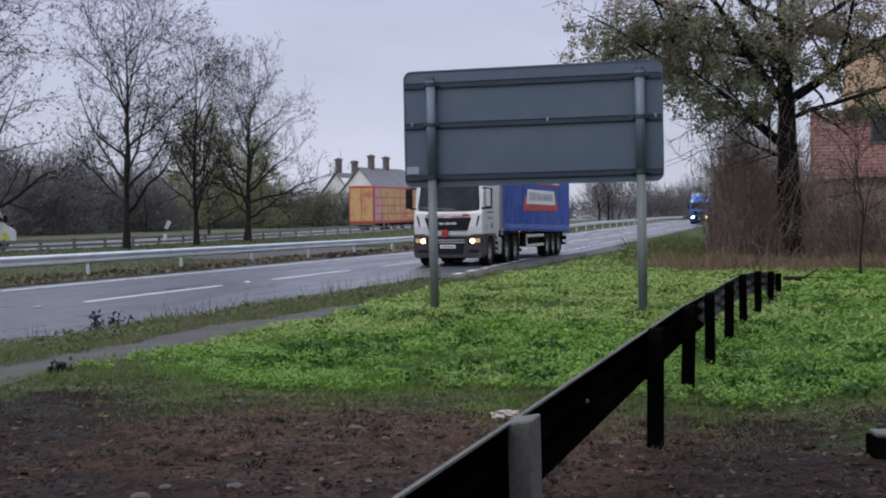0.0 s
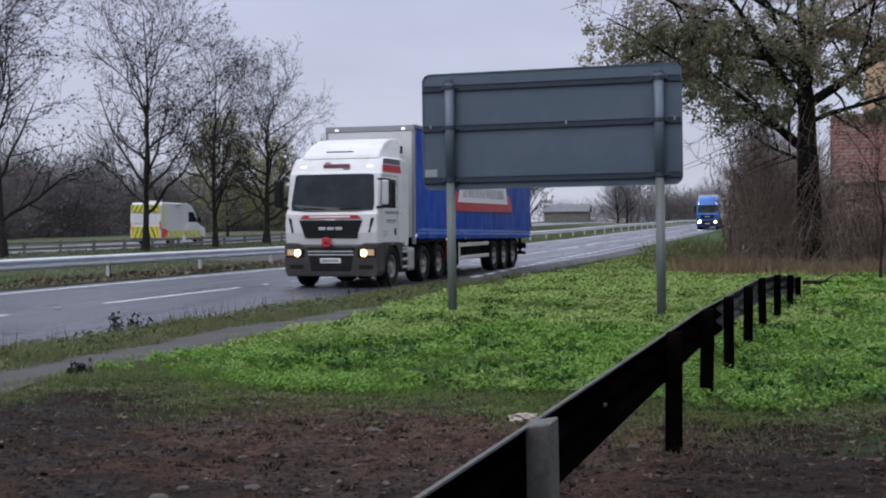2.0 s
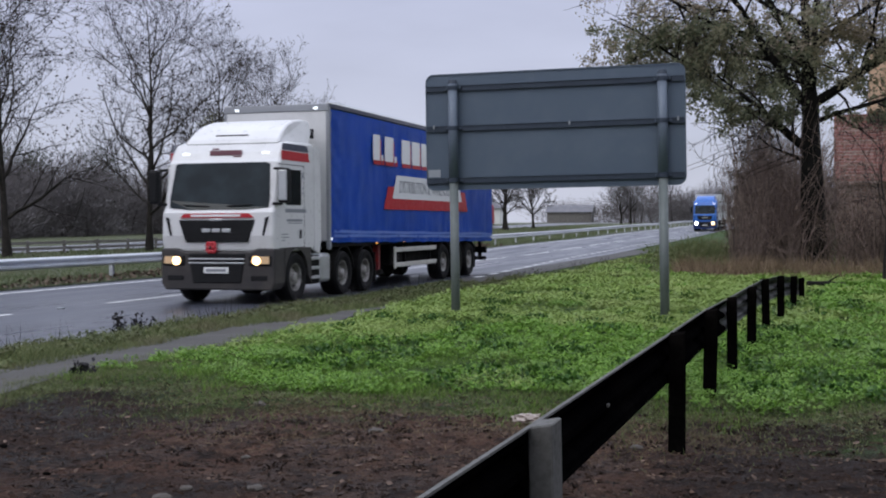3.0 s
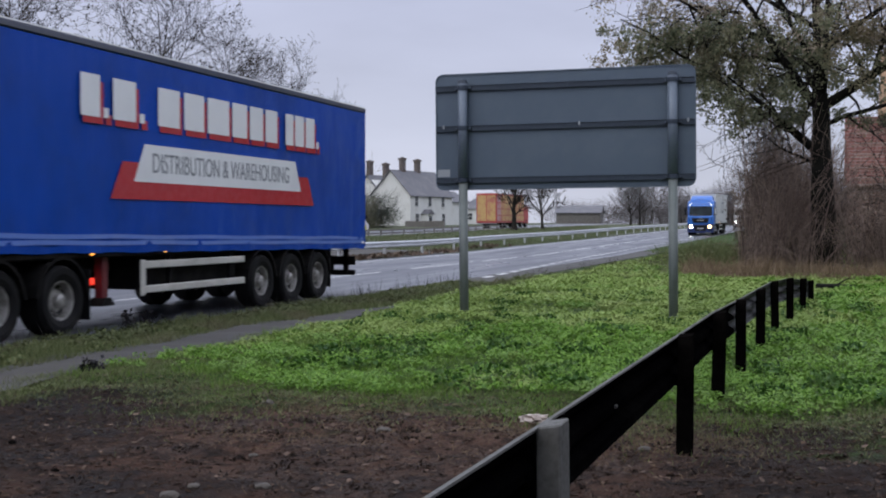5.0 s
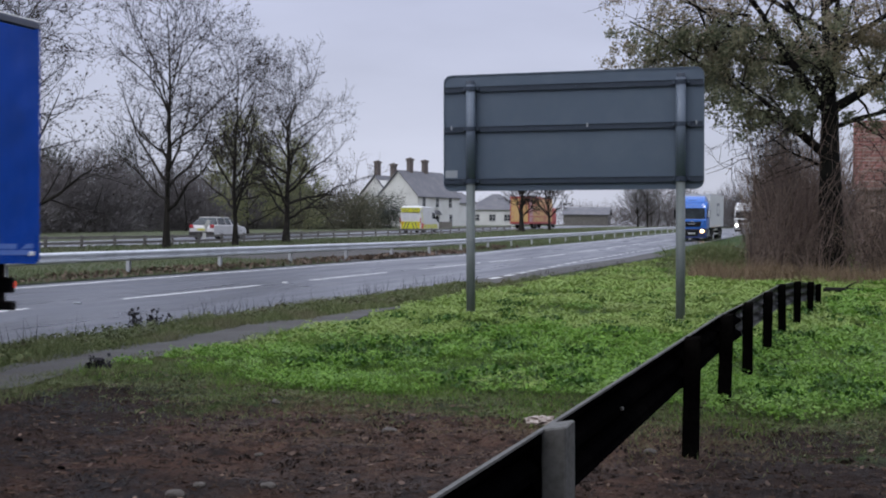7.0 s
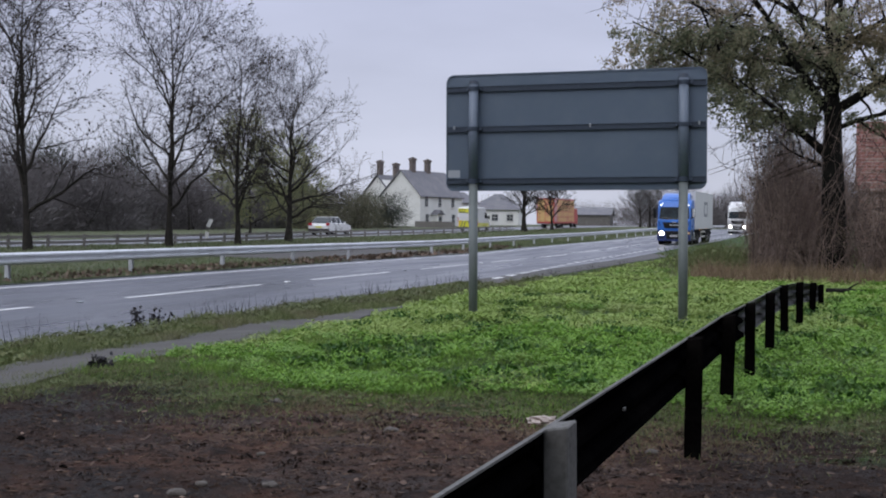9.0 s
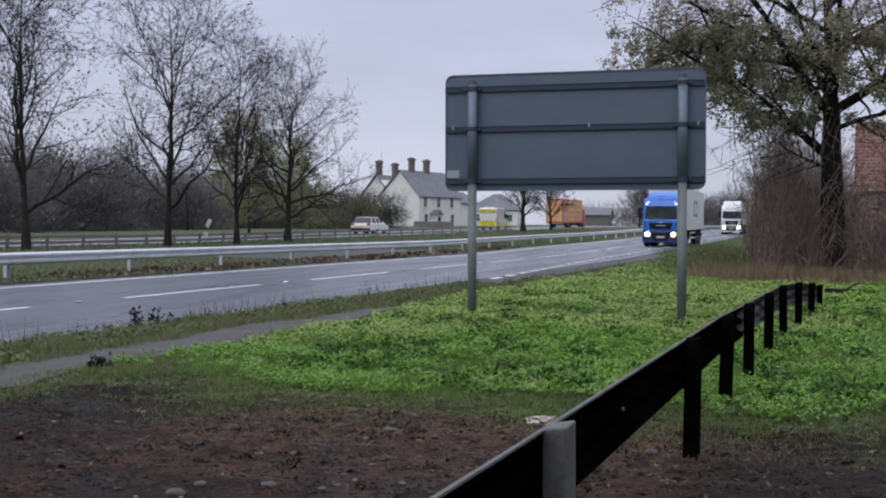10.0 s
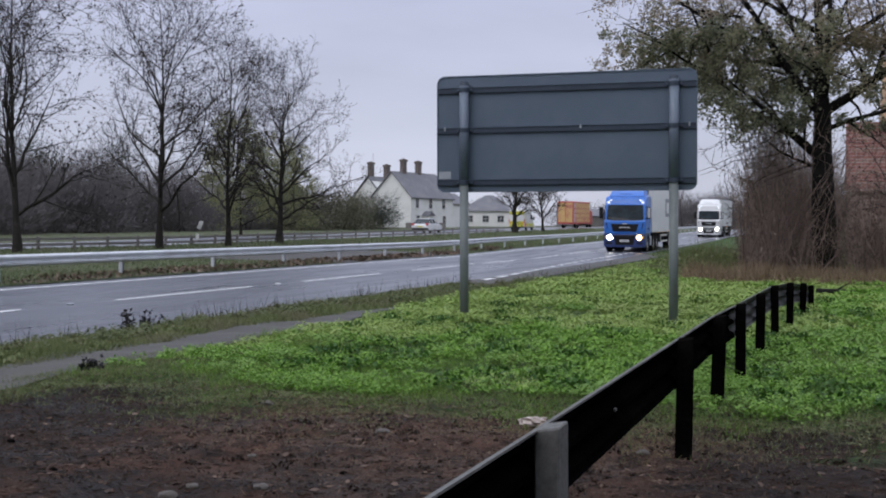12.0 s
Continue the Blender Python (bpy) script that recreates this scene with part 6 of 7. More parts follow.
def build_box_truck(label, paint, low, roof, box_mat, width_name, beam, visor=None, top=4.1):
    truck = empty("articulated_lorry", label, "lorry")
    # lens made oversize so its disc stands in for the headlamps' bloom
    wheels, cab = tractor(truck, paint, low, roof, visor=visor, beam=beam, lens=0.165)
    y0, y1 = 2.75, 16.2
    wheels += trailer_chassis(truck, y0, y1, (11.1, 12.4, 13.7), (7.0, 10.3))
    body = part("box_body", boxed(-1.25, 1.25, y0, y1, 1.18, top, 0.03, 2), box_mat, truck, "pale smooth-sided box body")
    part("edge_rail", boxed(-1.26, 1.26, y0 - 0.01, y1, top - 0.08, top + 0.01, 0.01, 1), M_ALLOY, body)
    part("edge_rail", boxed(-1.26, 1.26, y0 - 0.01, y1, 1.14, 1.24, 0.01, 1), M_ALLOY, body)
    for s in (-1, 1):
        mark = part("emblem", boxed(*sorted((s * 1.252, s * 1.258)), y0 + 6.2, y0 + 8.9, 2.1, 3.3), M_GREYINK, body, "grey emblem, a plain panel")
        part("emblem_face", boxed(*sorted((s * 1.258, s * 1.262)), y0 + 6.7, y0 + 8.4, 2.35, 3.05), box_mat, mark)
        part("cab_lamp", boxed(*sorted((s * 0.93, s * 1.07)), 0.30, 0.36, roof - 0.42, roof - 0.32, 0.015, 1), M_MARK, cab, "lit cab lamp")
    return truck, wheels


def build_show_lorry():
    truck = empty("box_lorry", "red lorry with yellow patterned panels driving away", "lorry")
    body = part("box_body", boxed(-1.25, 1.25, 2.9, 16.5, 0.62, 4.15, 0.04, 2), M_SHOW_RED, truck, "red box body with a framed rear")
    # rear frame and panels, side panels; the nose is at y = 0, the rear doors at y = 16.5
    for k, (x0, x1) in enumerate(((-1.12, -0.04), (0.04, 1.12))):
        p = part("rear_door", boxed(x0, x1, 16.49, 16.53, 0.86, 3.92, 0.015, 1), M_SHOW_YEL, body, "yellow rear door with muted red pattern")
        for z in (1.5, 2.2, 2.9):
            part("hinge", boxed(x0 if k == 0 else x1 - 0.08, x0 + 0.08 if k == 0 else x1, 16.53, 16.55, z, z + 0.08), M_RIM, p)
    for s in (-1, 1):
        for k in range(7):
            y = 3.0 + 1.92 * k
            m = M_SHOW_PALE if k == 6 else M_SHOW_YEL
            p = part("side_panel", boxed(*sorted((s * 1.245, s * 1.265)), y, y + 1.78, 0.86, 3.92, 0.01, 1), m, body, "pale pink panel" if k == 6 else "yellow panel with red lines")
            for j in range(3):
                part("red_line", boxed(*sorted((s * 1.265, s * 1.27)), y + 0.1, y + 1.68, 1.5 + 0.75 * j, 1.6 + 0.75 * j), M_SHOW_RED, p)
    part("chassis", boxed(-0.5, 0.5, 0.6, 16.2, 0.4, 0.66, 0.02, 1), M_CHASSIS, truck)
    part("under_run_bar", boxed(-1.2, 1.2, 16.2, 16.35, 0.5, 0.66, 0.02, 1), M_ALLOY, truck)
    cab = bmesh.new()
    prism(cab, [(0.05, 0.5), (0, 1.4), (0.25, 2.6), (0.5, 2.75), (2.2, 2.8), (2.4, 2.7), (2.4, 0.6), (2.0, 0.5)], "x", -1.18, 1.18)
    c = part("cab", bevelled(cab, 0.06, 2, 40), M_SHOW_RED, truck)
    part("windscreen", prism(bmesh.new(), [(-1.05, 1.5), (-1.0, 2.5), (1.0, 2.5), (1.05, 1.5)], "y", 0.0, 0.12), M_GLASS, c)
    wheels = [wheel(truck, s * 1.02, y, 0.48, 0.34) for y in (1.3, 3.9, 12.2, 13.5) for s in (-1, 1)]
    for s in (-1, 1):
        part("tail_lamp", boxed(*sorted((s * 0.8, s * 1.15)), 16.35, 16.4, 0.72, 0.84, 0.01, 1), M_RED, truck)
    return truck, wheels


# red and yellow are muted in the paint to suggest distance haze
M_SHOW_RED = coat("faded_red_paint", (0.42, 0.055, 0.055), (0.36, 0.13, 0.09), 0.5)
M_SHOW_YEL = worn("yellow_and_red_pattern", (0.56, 0.38, 0.14), (0.44, 0.15, 0.11), 0.5, 0, 1.1, 5, 0.9)
M_SHOW_PALE = worn("pink_pattern", (0.52, 0.33, 0.33), (0.40, 0.12, 0.12), 0.5, 0, 1.5, 5, 0.8)


def build_van():
    van = empty("patrol_van", "white high-roofed van with yellow and red chevrons", "van")
    W, B = 1.03, 5.4
    prof = [(0.0, 0.35), (0.0, 0.80), (0.10, 1.00), (0.75, 1.22), (1.35, 2.02), (1.75, 2.36), (2.2, 2.50), (5.05, 2.54), (5.28, 2.44), (B - 0.02, 1.5), (B, 0.40)]
    body = part("body", bevelled(prism(bmesh.new(), prof, "x", -W, W), 0.10, 3, 20), M_WHITE, van)
    part("windscreen", prism(bmesh.new(), [(0.80, 1.285), (1.33, 2.02), (1.40, 2.00), (0.90, 1.27)], "x", -0.88, 0.88), M_GLASS, body)
    for s in (-1, 1):
        part("side_window", prism(bmesh.new(), [(1.05, 1.36), (1.50, 1.96), (2.15, 1.98), (2.15, 1.36)], "x", *sorted((s * (W - 0.015), s * (W + 0.006)))), M_GLASS, body)
        part("mirror", boxed(*sorted((s * (W + 0.02), s * (W + 0.24))), 1.0, 1.12, 1.30, 1.66, 0.03, 2), M_PLASTIC, body)
        part("door_seam", boxed(*sorted((s * (W - 0.01), s * (W + 0.004))), 2.28, 2.30, 0.55, 2.2), M_GREYINK, body)
        part("side_rail", boxed(*sorted((s * (W - 0.01), s * (W + 0.008))), 2.4, 5.1, 1.32, 1.36), M_OFFWHITE, body)
        for k in range(8):
            y = 0.55 + 0.56 * k
            part("chevron", prism(bmesh.new(), [(y, 0.46), (y + 0.40, 0.46), (y + 0.68, 0.86), (y + 0.28, 0.86)], "x", *sorted((s * (W - 0.01), s * (W + 0.012)))), M_YELLOW, body, "slanted hi-vis block")
        part("side_stripe", prism(bmesh.new(), [(4.55, 0.86), (4.95, 0.46), (5.32, 0.46), (5.32, 1.02), (5.05, 1.02)], "x", *sorted((s * (W - 0.01), s * (W + 0.014)))), M_ORANGE, body)
        part("side_stripe", prism(bmesh.new(), [(4.75, 1.06), (4.95, 1.06), (5.22, 1.75), (5.22, 2.40), (5.10, 2.40), (5.08, 1.75)], "x", *sorted((s * (W - 0.01), s * (W + 0.010)))), M_YELLOW, body)
    # rear: chevrons above and below plain doors
    for z0, z1 in ((0.44, 1.12), (1.96, 2.40)):
        panel = part("chevron_panel", boxed(-0.92, 0.92, B - 0.06, B + 0.012, z0, z1, 0.01, 1), M_YELLOW, body, "hi-vis yellow panel with red chevrons")
        for k in range(3):
            for s in (-1, 1):
                x = 0.06 + 0.31 * k
                out = [(s * x, z1), (s * (x + 0.09), z1), (s * min(x + 0.36, 0.92), z0), (s * min(x + 0.27, 0.92), z0)]
                part("chevron", prism(bmesh.new(), out, "y", B, B + 0.017), M_ORANGE if z0 < 1 and k == 2 else M_NAVY, panel)
    for s in (-1, 1):
        part("rear_window", boxed(*sorted((s * 0.12, s * 0.74)), B - 0.03, B + 0.012, 1.32, 1.86, 0.03, 2), M_OFFWHITE, body)
        part("tail_lamp", boxed(*sorted((s * 0.94, s * 1.01)), B - 0.10, B + 0.02, 0.95, 1.45, 0.02, 1), M_RED, body)
    bar = part("light_bar", boxed(-0.6, 0.6, 4.5, 4.8, 2.55, 2.64, 0.03, 2), M_OFFWHITE, van)
    part("bumper", boxed(-0.96, 0.96, -0.04, 0.5, 0.30, 0.55, 0.06, 2), M_BUMPER, van)
    part("bumper", boxed(-1.0, 1.0, B - 0.3, B + 0.06, 0.32, 0.46, 0.04, 2), M_BUMPER, van)
    return van, [wheel(van, s * 0.90, y, 0.34, 0.22) for y in (0.95, 4.15) for s in (-1, 1)]


def build_car():
    car = empty("estate_car", "silver-white hatchback driving along the far carriageway", "car")
    low = [(0.0, 0.35), (0.02, 0.62), (0.25, 0.80), (1.25, 0.95), (4.25, 0.98), (4.42, 0.80), (4.45, 0.40), (4.3, 0.28), (0.15, 0.25)]
    body = part("body", bevelled(prism(bmesh.new(), low, "x", -0.90, 0.90), 0.07, 3, 20), M_WHITE, car)
    up = bmesh.new()
    a = [(1.15, 0.94, 0.84), (2.0, 1.42, 0.62), (3.5, 1.44, 0.62), (4.3, 0.96, 0.84)]
    l, r = [up.verts.new((-w, y, z)) for y, z, w in a], [up.verts.new((w, y, z)) for y, z, w in a]
    up.faces.new(l)
    up.faces.new(r[::-1])
    for i in range(4):
        j = (i + 1) % 4
        up.faces.new((l[i], r[i], r[j], l[j]))
    bmesh.ops.recalc_face_normals(up, faces=up.faces)
    cabin = part("glasshouse", bevelled(up, 0.03, 2, 20), M_GLASS, body)
    part("roof", boxed(-0.63, 0.63, 1.98, 3.55, 1.40, 1.47, 0.03, 2), M_WHITE, body)
    for s in (-1, 1):
        for y in (2.0, 2.8, 3.6):
            part("pillar", rod(bmesh.new(), (s * 0.85, y + (0.0 if y < 3 else 0.3), 0.95), (s * 0.64, y, 1.42), 0.022, sides=6), M_WHITE, body)
        part("tail_lamp", boxed(*sorted((s * 0.60, s * 0.88)), 4.36, 4.48, 0.78, 0.98, 0.03, 1), M_RED, body, "red tail lamp")
        part("mirror", boxed(*sorted((s * 0.9, s * 1.05)), 1.5, 1.62, 0.95, 1.08, 0.03, 2), M_WHITE, body)
    part("bumper", boxed(-0.88, 0.88, 4.35, 4.5, 0.32, 0.55, 0.05, 2), M_BUMPER, body)
    part("number_plate", boxed(-0.26, 0.26, 4.50, 4.515, 0.62, 0.73), M_YELLOW, body)
    return car, [wheel(car, s * 0.80, y, 0.32, 0.2) for y in (0.85, 3.5) for s in (-1, 1)]


MAIN = build_main_truck()
BLUE = build_box_truck("blue articulated lorry hauling a pale box trailer, headlamps lit", M_BLUE, M_DKBLUE, 3.30, M_OFFWHITE, "", (M_BEAM, M_BEAM_WARM), top=4.0)
PALE = build_box_truck("white articulated lorry with a high roof, headlamps lit", M_WHITE, M_OFFWHITE, 3.50, M_OFFWHITE, "", (M_BEAM, M_BEAM), top=4.0)
SHOW = build_show_lorry()
VAN = build_van()
CAR = build_car()


# ---- houses and small things beyond the road ----
M_RENDER = worn("white_render", (0.66, 0.66, 0.63), (0.50, 0.49, 0.46), 0.85, 0, 0.5, 8, 0.5)
M_SLATE = worn("grey_slate", (0.10, 0.10, 0.115), (0.16, 0.155, 0.16), 0.6, 0, 0.8, 6, 0.7)
M_BRICKSTACK = worn("brown_brick", (0.135, 0.11, 0.10), (0.09, 0.078, 0.073), 0.85, 0, 2, 10, 0.6)
M_PANE = worn("dark_window_pane", (0.04, 0.045, 0.05), (0.10, 0.105, 0.11), 0.15)
M_FRAME = worn("window_paint", (0.55, 0.55, 0.53), (0.42, 0.42, 0.40), 0.6)
M_FENCEWOOD = worn("grey_fence_timber", (0.12, 0.11, 0.10), (0.19, 0.18, 0.165), 0.8, 0, 2, 14, 0.6)
def brickwork(name, a, b, mortar):
    """Bricks laid in courses, each of its own tone, with paler mortar."""
    k = Nodes(name, 0.85)
    mp = k.n.new("ShaderNodeMapping")
    mp.inputs["Rotation"].default_value = (radians(90), 0, 0)
    k.l.new(k.co, mp.inputs["Vector"])
    t = k.n.new("ShaderNodeTexBrick")
    t.inputs["Scale"].default_value = 1.0
    t.inputs["Brick Width"].default_value, t.inputs["Row Height"].default_value, t.inputs["Mortar Size"].default_value = 0.45, 0.15, 0.018
    for key, c in (("Color1", a), ("Color2", b), ("Mortar", mortar)):
        t.inputs[key].default_value = (*c, 1)
    k.l.new(mp.outputs[0], t.inputs["Vector"])
    k.color(k.mix(k.span(k.noise(1.1, 5, 0.65), 0.4, 0.7, 0, 0.45), t.outputs["Color"], tuple(v * 0.55 for v in a)))
    k.bump(k.noise(14, 3), 0.006, 0.5)
    return k.m


M_REDBRICK = brickwork("red_brick", (0.36, 0.15, 0.13), (0.27, 0.115, 0.10), (0.42, 0.30, 0.27))
M_PALEBRICK = brickwork("pale_brick", (0.36, 0.25, 0.20), (0.30, 0.17, 0.14), (0.45, 0.38, 0.34))
M_PAPER = worn("dirty_paper", (0.42, 0.36, 0.32), (0.25, 0.20, 0.17), 0.7, 0, 9, 50, 0.7)
M_PANTILE = worn("ochre_tiles", (0.25, 0.155, 0.085), (0.17, 0.115, 0.075), 0.8, 0, 1.5, 8, 0.6)


def gable_block(bm, x0, x1, y0, y1, eaves, ridge, along="y"):
    """Walls up to the eaves and the two gables."""
    if along == "y":
        prism(bm, [(x0, 0), (x1, 0), (x1, eaves), ((x0 + x1) / 2, ridge), (x0, eaves)], "y", y0, y1)
    else:
        prism(bm, [(y0, 0), (y1, 0), (y1, eaves), ((y0 + y1) / 2, ridge), (y0, eaves)], "x", x0, x1)
    return bm


def roof_pair(parent, x0, x1, y0, y1, eaves, ridge, along, mat, over=0.3, t=0.14):
    """Two roof slopes with some thickness and an overhang."""
    for s in (0, 1):
        if along == "x":
            m = (y0 + y1) / 2
            e = y0 - over if s == 0 else y1 + over
            drop = (ridge - eaves) / ((y1 - y0) / 2) * over
            out = [(e, eaves - drop), (m, ridge), (m, ridge + t), (e, eaves - drop + t)]
            part("roof", prism(bmesh.new(), out, "x", x0 - over, x1 + over), mat, parent, "slate roof slope")
        else:
            m = (x0 + x1) / 2
            e = x0 - over if s == 0 else x1 + over
            drop = (ridge - eaves) / ((x1 - x0) / 2) * over
            out = [(e, eaves - drop), (m, ridge), (m, ridge + t), (e, eaves - drop + t)]
            part("roof", prism(bmesh.new(), out, "y", y0 - over, y1 + over), mat, parent, "slate roof slope")


def window(parent, x, y, z, w, h, face="y-"):
    """A framed sash set in a wall: its face looks to -y or +x."""
    def slab(a0, a1, z0, z1, d0, d1):
        if face == "y-":
            return boxed(x + a0, x + a1, y + d0, y + d1, z0, z1)
        return boxed(x - d1, x - d0, y + a0, y + a1, z0, z1)
    win = part("window", slab(-w / 2, w / 2, z, z + h, -0.03, 0.02), M_FRAME, parent)
    for a0, a1 in ((-w / 2 + 0.07, -0.03), (0.03, w / 2 - 0.07)):
        for b0, b1 in ((z + 0.07, z + h / 2 - 0.03), (z + h / 2 + 0.03, z + h - 0.07)):
            part("pane", slab(a0, a1, b0, b1, -0.045, -0.03), M_PANE, win)
    part("sill", slab(-w / 2 - 0.08, w / 2 + 0.08, z - 0.1, z, -0.12, 0.02), M_FRAME, win)


def chimney(parent, x, y, z0, z1, w=0.62):
    c = part("chimney", boxed(x - w / 2, x + w / 2, y - 0.45, y + 0.45, z0, z1), M_BRICKSTACK, parent, "tall brown brick chimney")
    part("chimney_cap", boxed(x - w / 2 - 0.1, x + w / 2 + 0.1, y - 0.55, y + 0.55, z1 - 0.35, z1 - 0.05), M_BRICKSTACK, c)
    for k in (-0.2, 0.2):
        part("chimney_pot", rod(bmesh.new(), (x + k * w, y, z1 - 0.05), (x + k * w, y, z1 + 0.12), 0.13, 0.11, 8), M_BRICKSTACK, c)


def build_white_house():
    z = float(land(-56, 165)) - 0.55
    house = empty("white_house", "old white-rendered farmhouse with slate roofs and four tall chimneys", "house", pose(-64.4, 167.5, z, 0, 0, -15))
    # main range: its gable looks this way, its ridge runs away to the right and back
    part("wall", gable_block(bmesh.new(), 0, 7.0, 0, 11.5, 5.15, 8.7), M_RENDER, house)
    E_W, R_W = 5.15, 8.75
    roof_pair(house, 0, 7.0, 0, 11.5, E_W, R_W, "y", M_SLATE)
    for y in (1.6, 5.2, 8.8):
        window(house, 7.0, y, 3.4, 0.9, 1.5, "x+")
        window(house, 7.0, y + 0.2, 0.9, 0.9, 1.5, "x+")
    porch = part("porch", boxed(6.98, 8.1, 2.9, 4.5, 0, 2.3), M_RENDER, house)
    part("porch_roof", prism(bmesh.new(), [(2.7, 2.3), (4.7, 2.3), (3.7, 3.0)], "x", 6.98, 8.3), M_SLATE, porch)
    part("door", boxed(8.09, 8.14, 3.3, 4.1, 0.05, 2.0), M_PANE, porch)
    # second range behind, at the left
    part("wall", gable_block(bmesh.new(), -6.3, -0.02, 3.4, 10.5, 5.0, 8.2), M_RENDER, house)
    roof_pair(house, -6.3, -0.3, 3.4, 10.5, 5.0, 8.25, "y", M_SLATE)
    part("wall", boxed(-1.2, 0.1, 2.5, 4, 0, 4.6), M_RENDER, house)
    for x, y, a, b in ((-3.6, 4.5, 7.0, 10.55), (-1.3, 5.5, 6.0, 10.15), (3.5, 3.0, 7.6, 10.75), (3.5, 7.0, 7.6, 10.65)):
        chimney(house, x, y, a, b)
    part("aerial", rod(bmesh.new(), (-3.2, 4.5, 10.2), (-3.2, 4.5, 12.0), 0.03, sides=5), M_RIM, house)
    # lean-to at the far end
    part("wall", boxed(0.9, 6.5, 11.5, 17, 0, 4.3), M_RENDER, house)
    roof_pair(house, 0.9, 6.5, 11.5, 17, 4.3, 5.9, "y", M_SLATE)
    wall = tagged(part("garden_wall", boxed(-53, -47.5, 150.2, 150.5, 0.6, float(land(-50, 150)) + 0.8, 0.03, 1), M_FENCEWOOD), "low garden wall before the white house", "wall")


def build_bungalow():
    z = float(land(-48, 185)) - 0.1
    b = empty("bungalow", "pale bungalow with a hipped grey slate roof", "house", pose(-59.5, 197, z, 0, 0, 4))
    part("wall", boxed(0, 8.5, 0, 7, 0, 2.9), M_RENDER, b)
    bm = bmesh.new()
    lo = [bm.verts.new(p) for p in ((-0.4, -0.4, 2.85), (8.9, -0.4, 2.85), (8.9, 7.4, 2.85), (-0.4, 7.4, 2.85))]
    hi = [bm.verts.new(p) for p in ((3.6, 3.5, 5.6), (5.0, 3.5, 5.6))]
    bm.faces.new((lo[0], lo[1], hi[1], hi[0]))
    bm.faces.new((lo[1], lo[2], hi[1]))
    bm.faces.new((lo[2], lo[3], hi[0], hi[1]))
    bm.faces.new((lo[3], lo[0], hi[0]))
    bm.faces.new(lo[::-1])
    part("roof", bm, M_SLATE, b, "hipped slate roof")
    for x in (1.6, 4.4, 7.0):
        window(b, x, 0, 0.9, 1.2, 1.2)
    s = empty("shed", "long low grey timber farm shed with a slate roof", "shed", pose(-52, 240, float(land(-50, 240)), 0, 0, 5))
    part("wall", gable_block(bmesh.new(), 0, 9, 0, 7, 2.2, 3.5, "x"), M_FENCEWOOD, s)
    roof_pair(s, 0, 9, 0, 7, 2.2, 3.55, "x", M_SLATE)


def build_brick_house():
    h = empty("brick_house", "red brick house half hidden behind the oak", "house", pose(0.85, 55.6, 0, 0, 0, -4))
    part("wall", boxed(0, 2.0, 0, 6, 3.3, 6.25), M_REDBRICK, h)
    part("wall", boxed(0.1, 7.9, 0.3, 6, 0, 3.3), M_PALEBRICK, h)
    part("wall", boxed(2.0, 8.0, -0.25, 6.2, 3.3, 6.4), M_REDBRICK, h)
    # courses standing proud at the corner
    for k in range(28):
        part("brick_course", boxed(0.02 + 0.1 * (k * 7 % 5), 1.98 - 0.12 * (k * 5 % 4), -0.014, 0.0, 3.38 + 0.1 * k, 3.445 + 0.1 * k), M_PALEBRICK if k % 5 in (1, 2) else M_REDBRICK, h)
    part("sill_course", boxed(-0.05, 2.02, -0.05, 0.0, 3.24, 3.36), M_PALEBRICK, h)
    win = part("window", boxed(2.5, 4.0, -0.30, -0.22, 4.7, 6.1), M_BRICKSTACK, h)
    part("pane", boxed(2.62, 3.88, -0.315, -0.30, 4.82, 5.98), M_PANE, win)
    part("roof", prism(bmesh.new(), [(-0.7, 6.2), (-0.7, 6.32), (3.0, 9.4), (6.6, 6.3), (6.6, 6.2)], "x", 1.4, 8.6), M_PANTILE, h, "ochre tiled roof")
    part("tile_hanging", boxed(2.05, 7.9, -0.31, -0.25, 6.1, 6.4), M_PANTILE, h)


def build_field_fence():
    f = empty("field_fence", "grey timber post and rail fence along the far carriageway", "fence")
    y = 30.0
    while y < 128:
        z, z2 = float(land(-34.4, y)), float(land(-34.4, y + 2.8))
        part("post", boxed(-34.46, -34.34, y - 0.06, y + 0.06, z - 0.3, z + 0.62, 0.01, 1), M_FENCEWOOD, f)
        for h in (0.18, 0.44):
            bm = bmesh.new()
            vs = [bm.verts.new((x, yy, zz + h + dz)) for yy, zz in ((y, z), (y + 2.8, z2)) for x, dz in ((-34.33, 0), (-34.29, 0), (-34.29, 0.12), (-34.33, 0.12))]
            for a, b, c, d in ((0, 1, 2, 3), (7, 6, 5, 4), (0, 4, 5, 1), (1, 5, 6, 2), (2, 6, 7, 3), (3, 7, 4, 0)):
                bm.faces.new((vs[a], vs[b], vs[c], vs[d]))
            bmesh.ops.recalc_face_normals(bm, faces=bm.faces)
            part("rail", bm, M_FENCEWOOD, f)
        y += 2.8


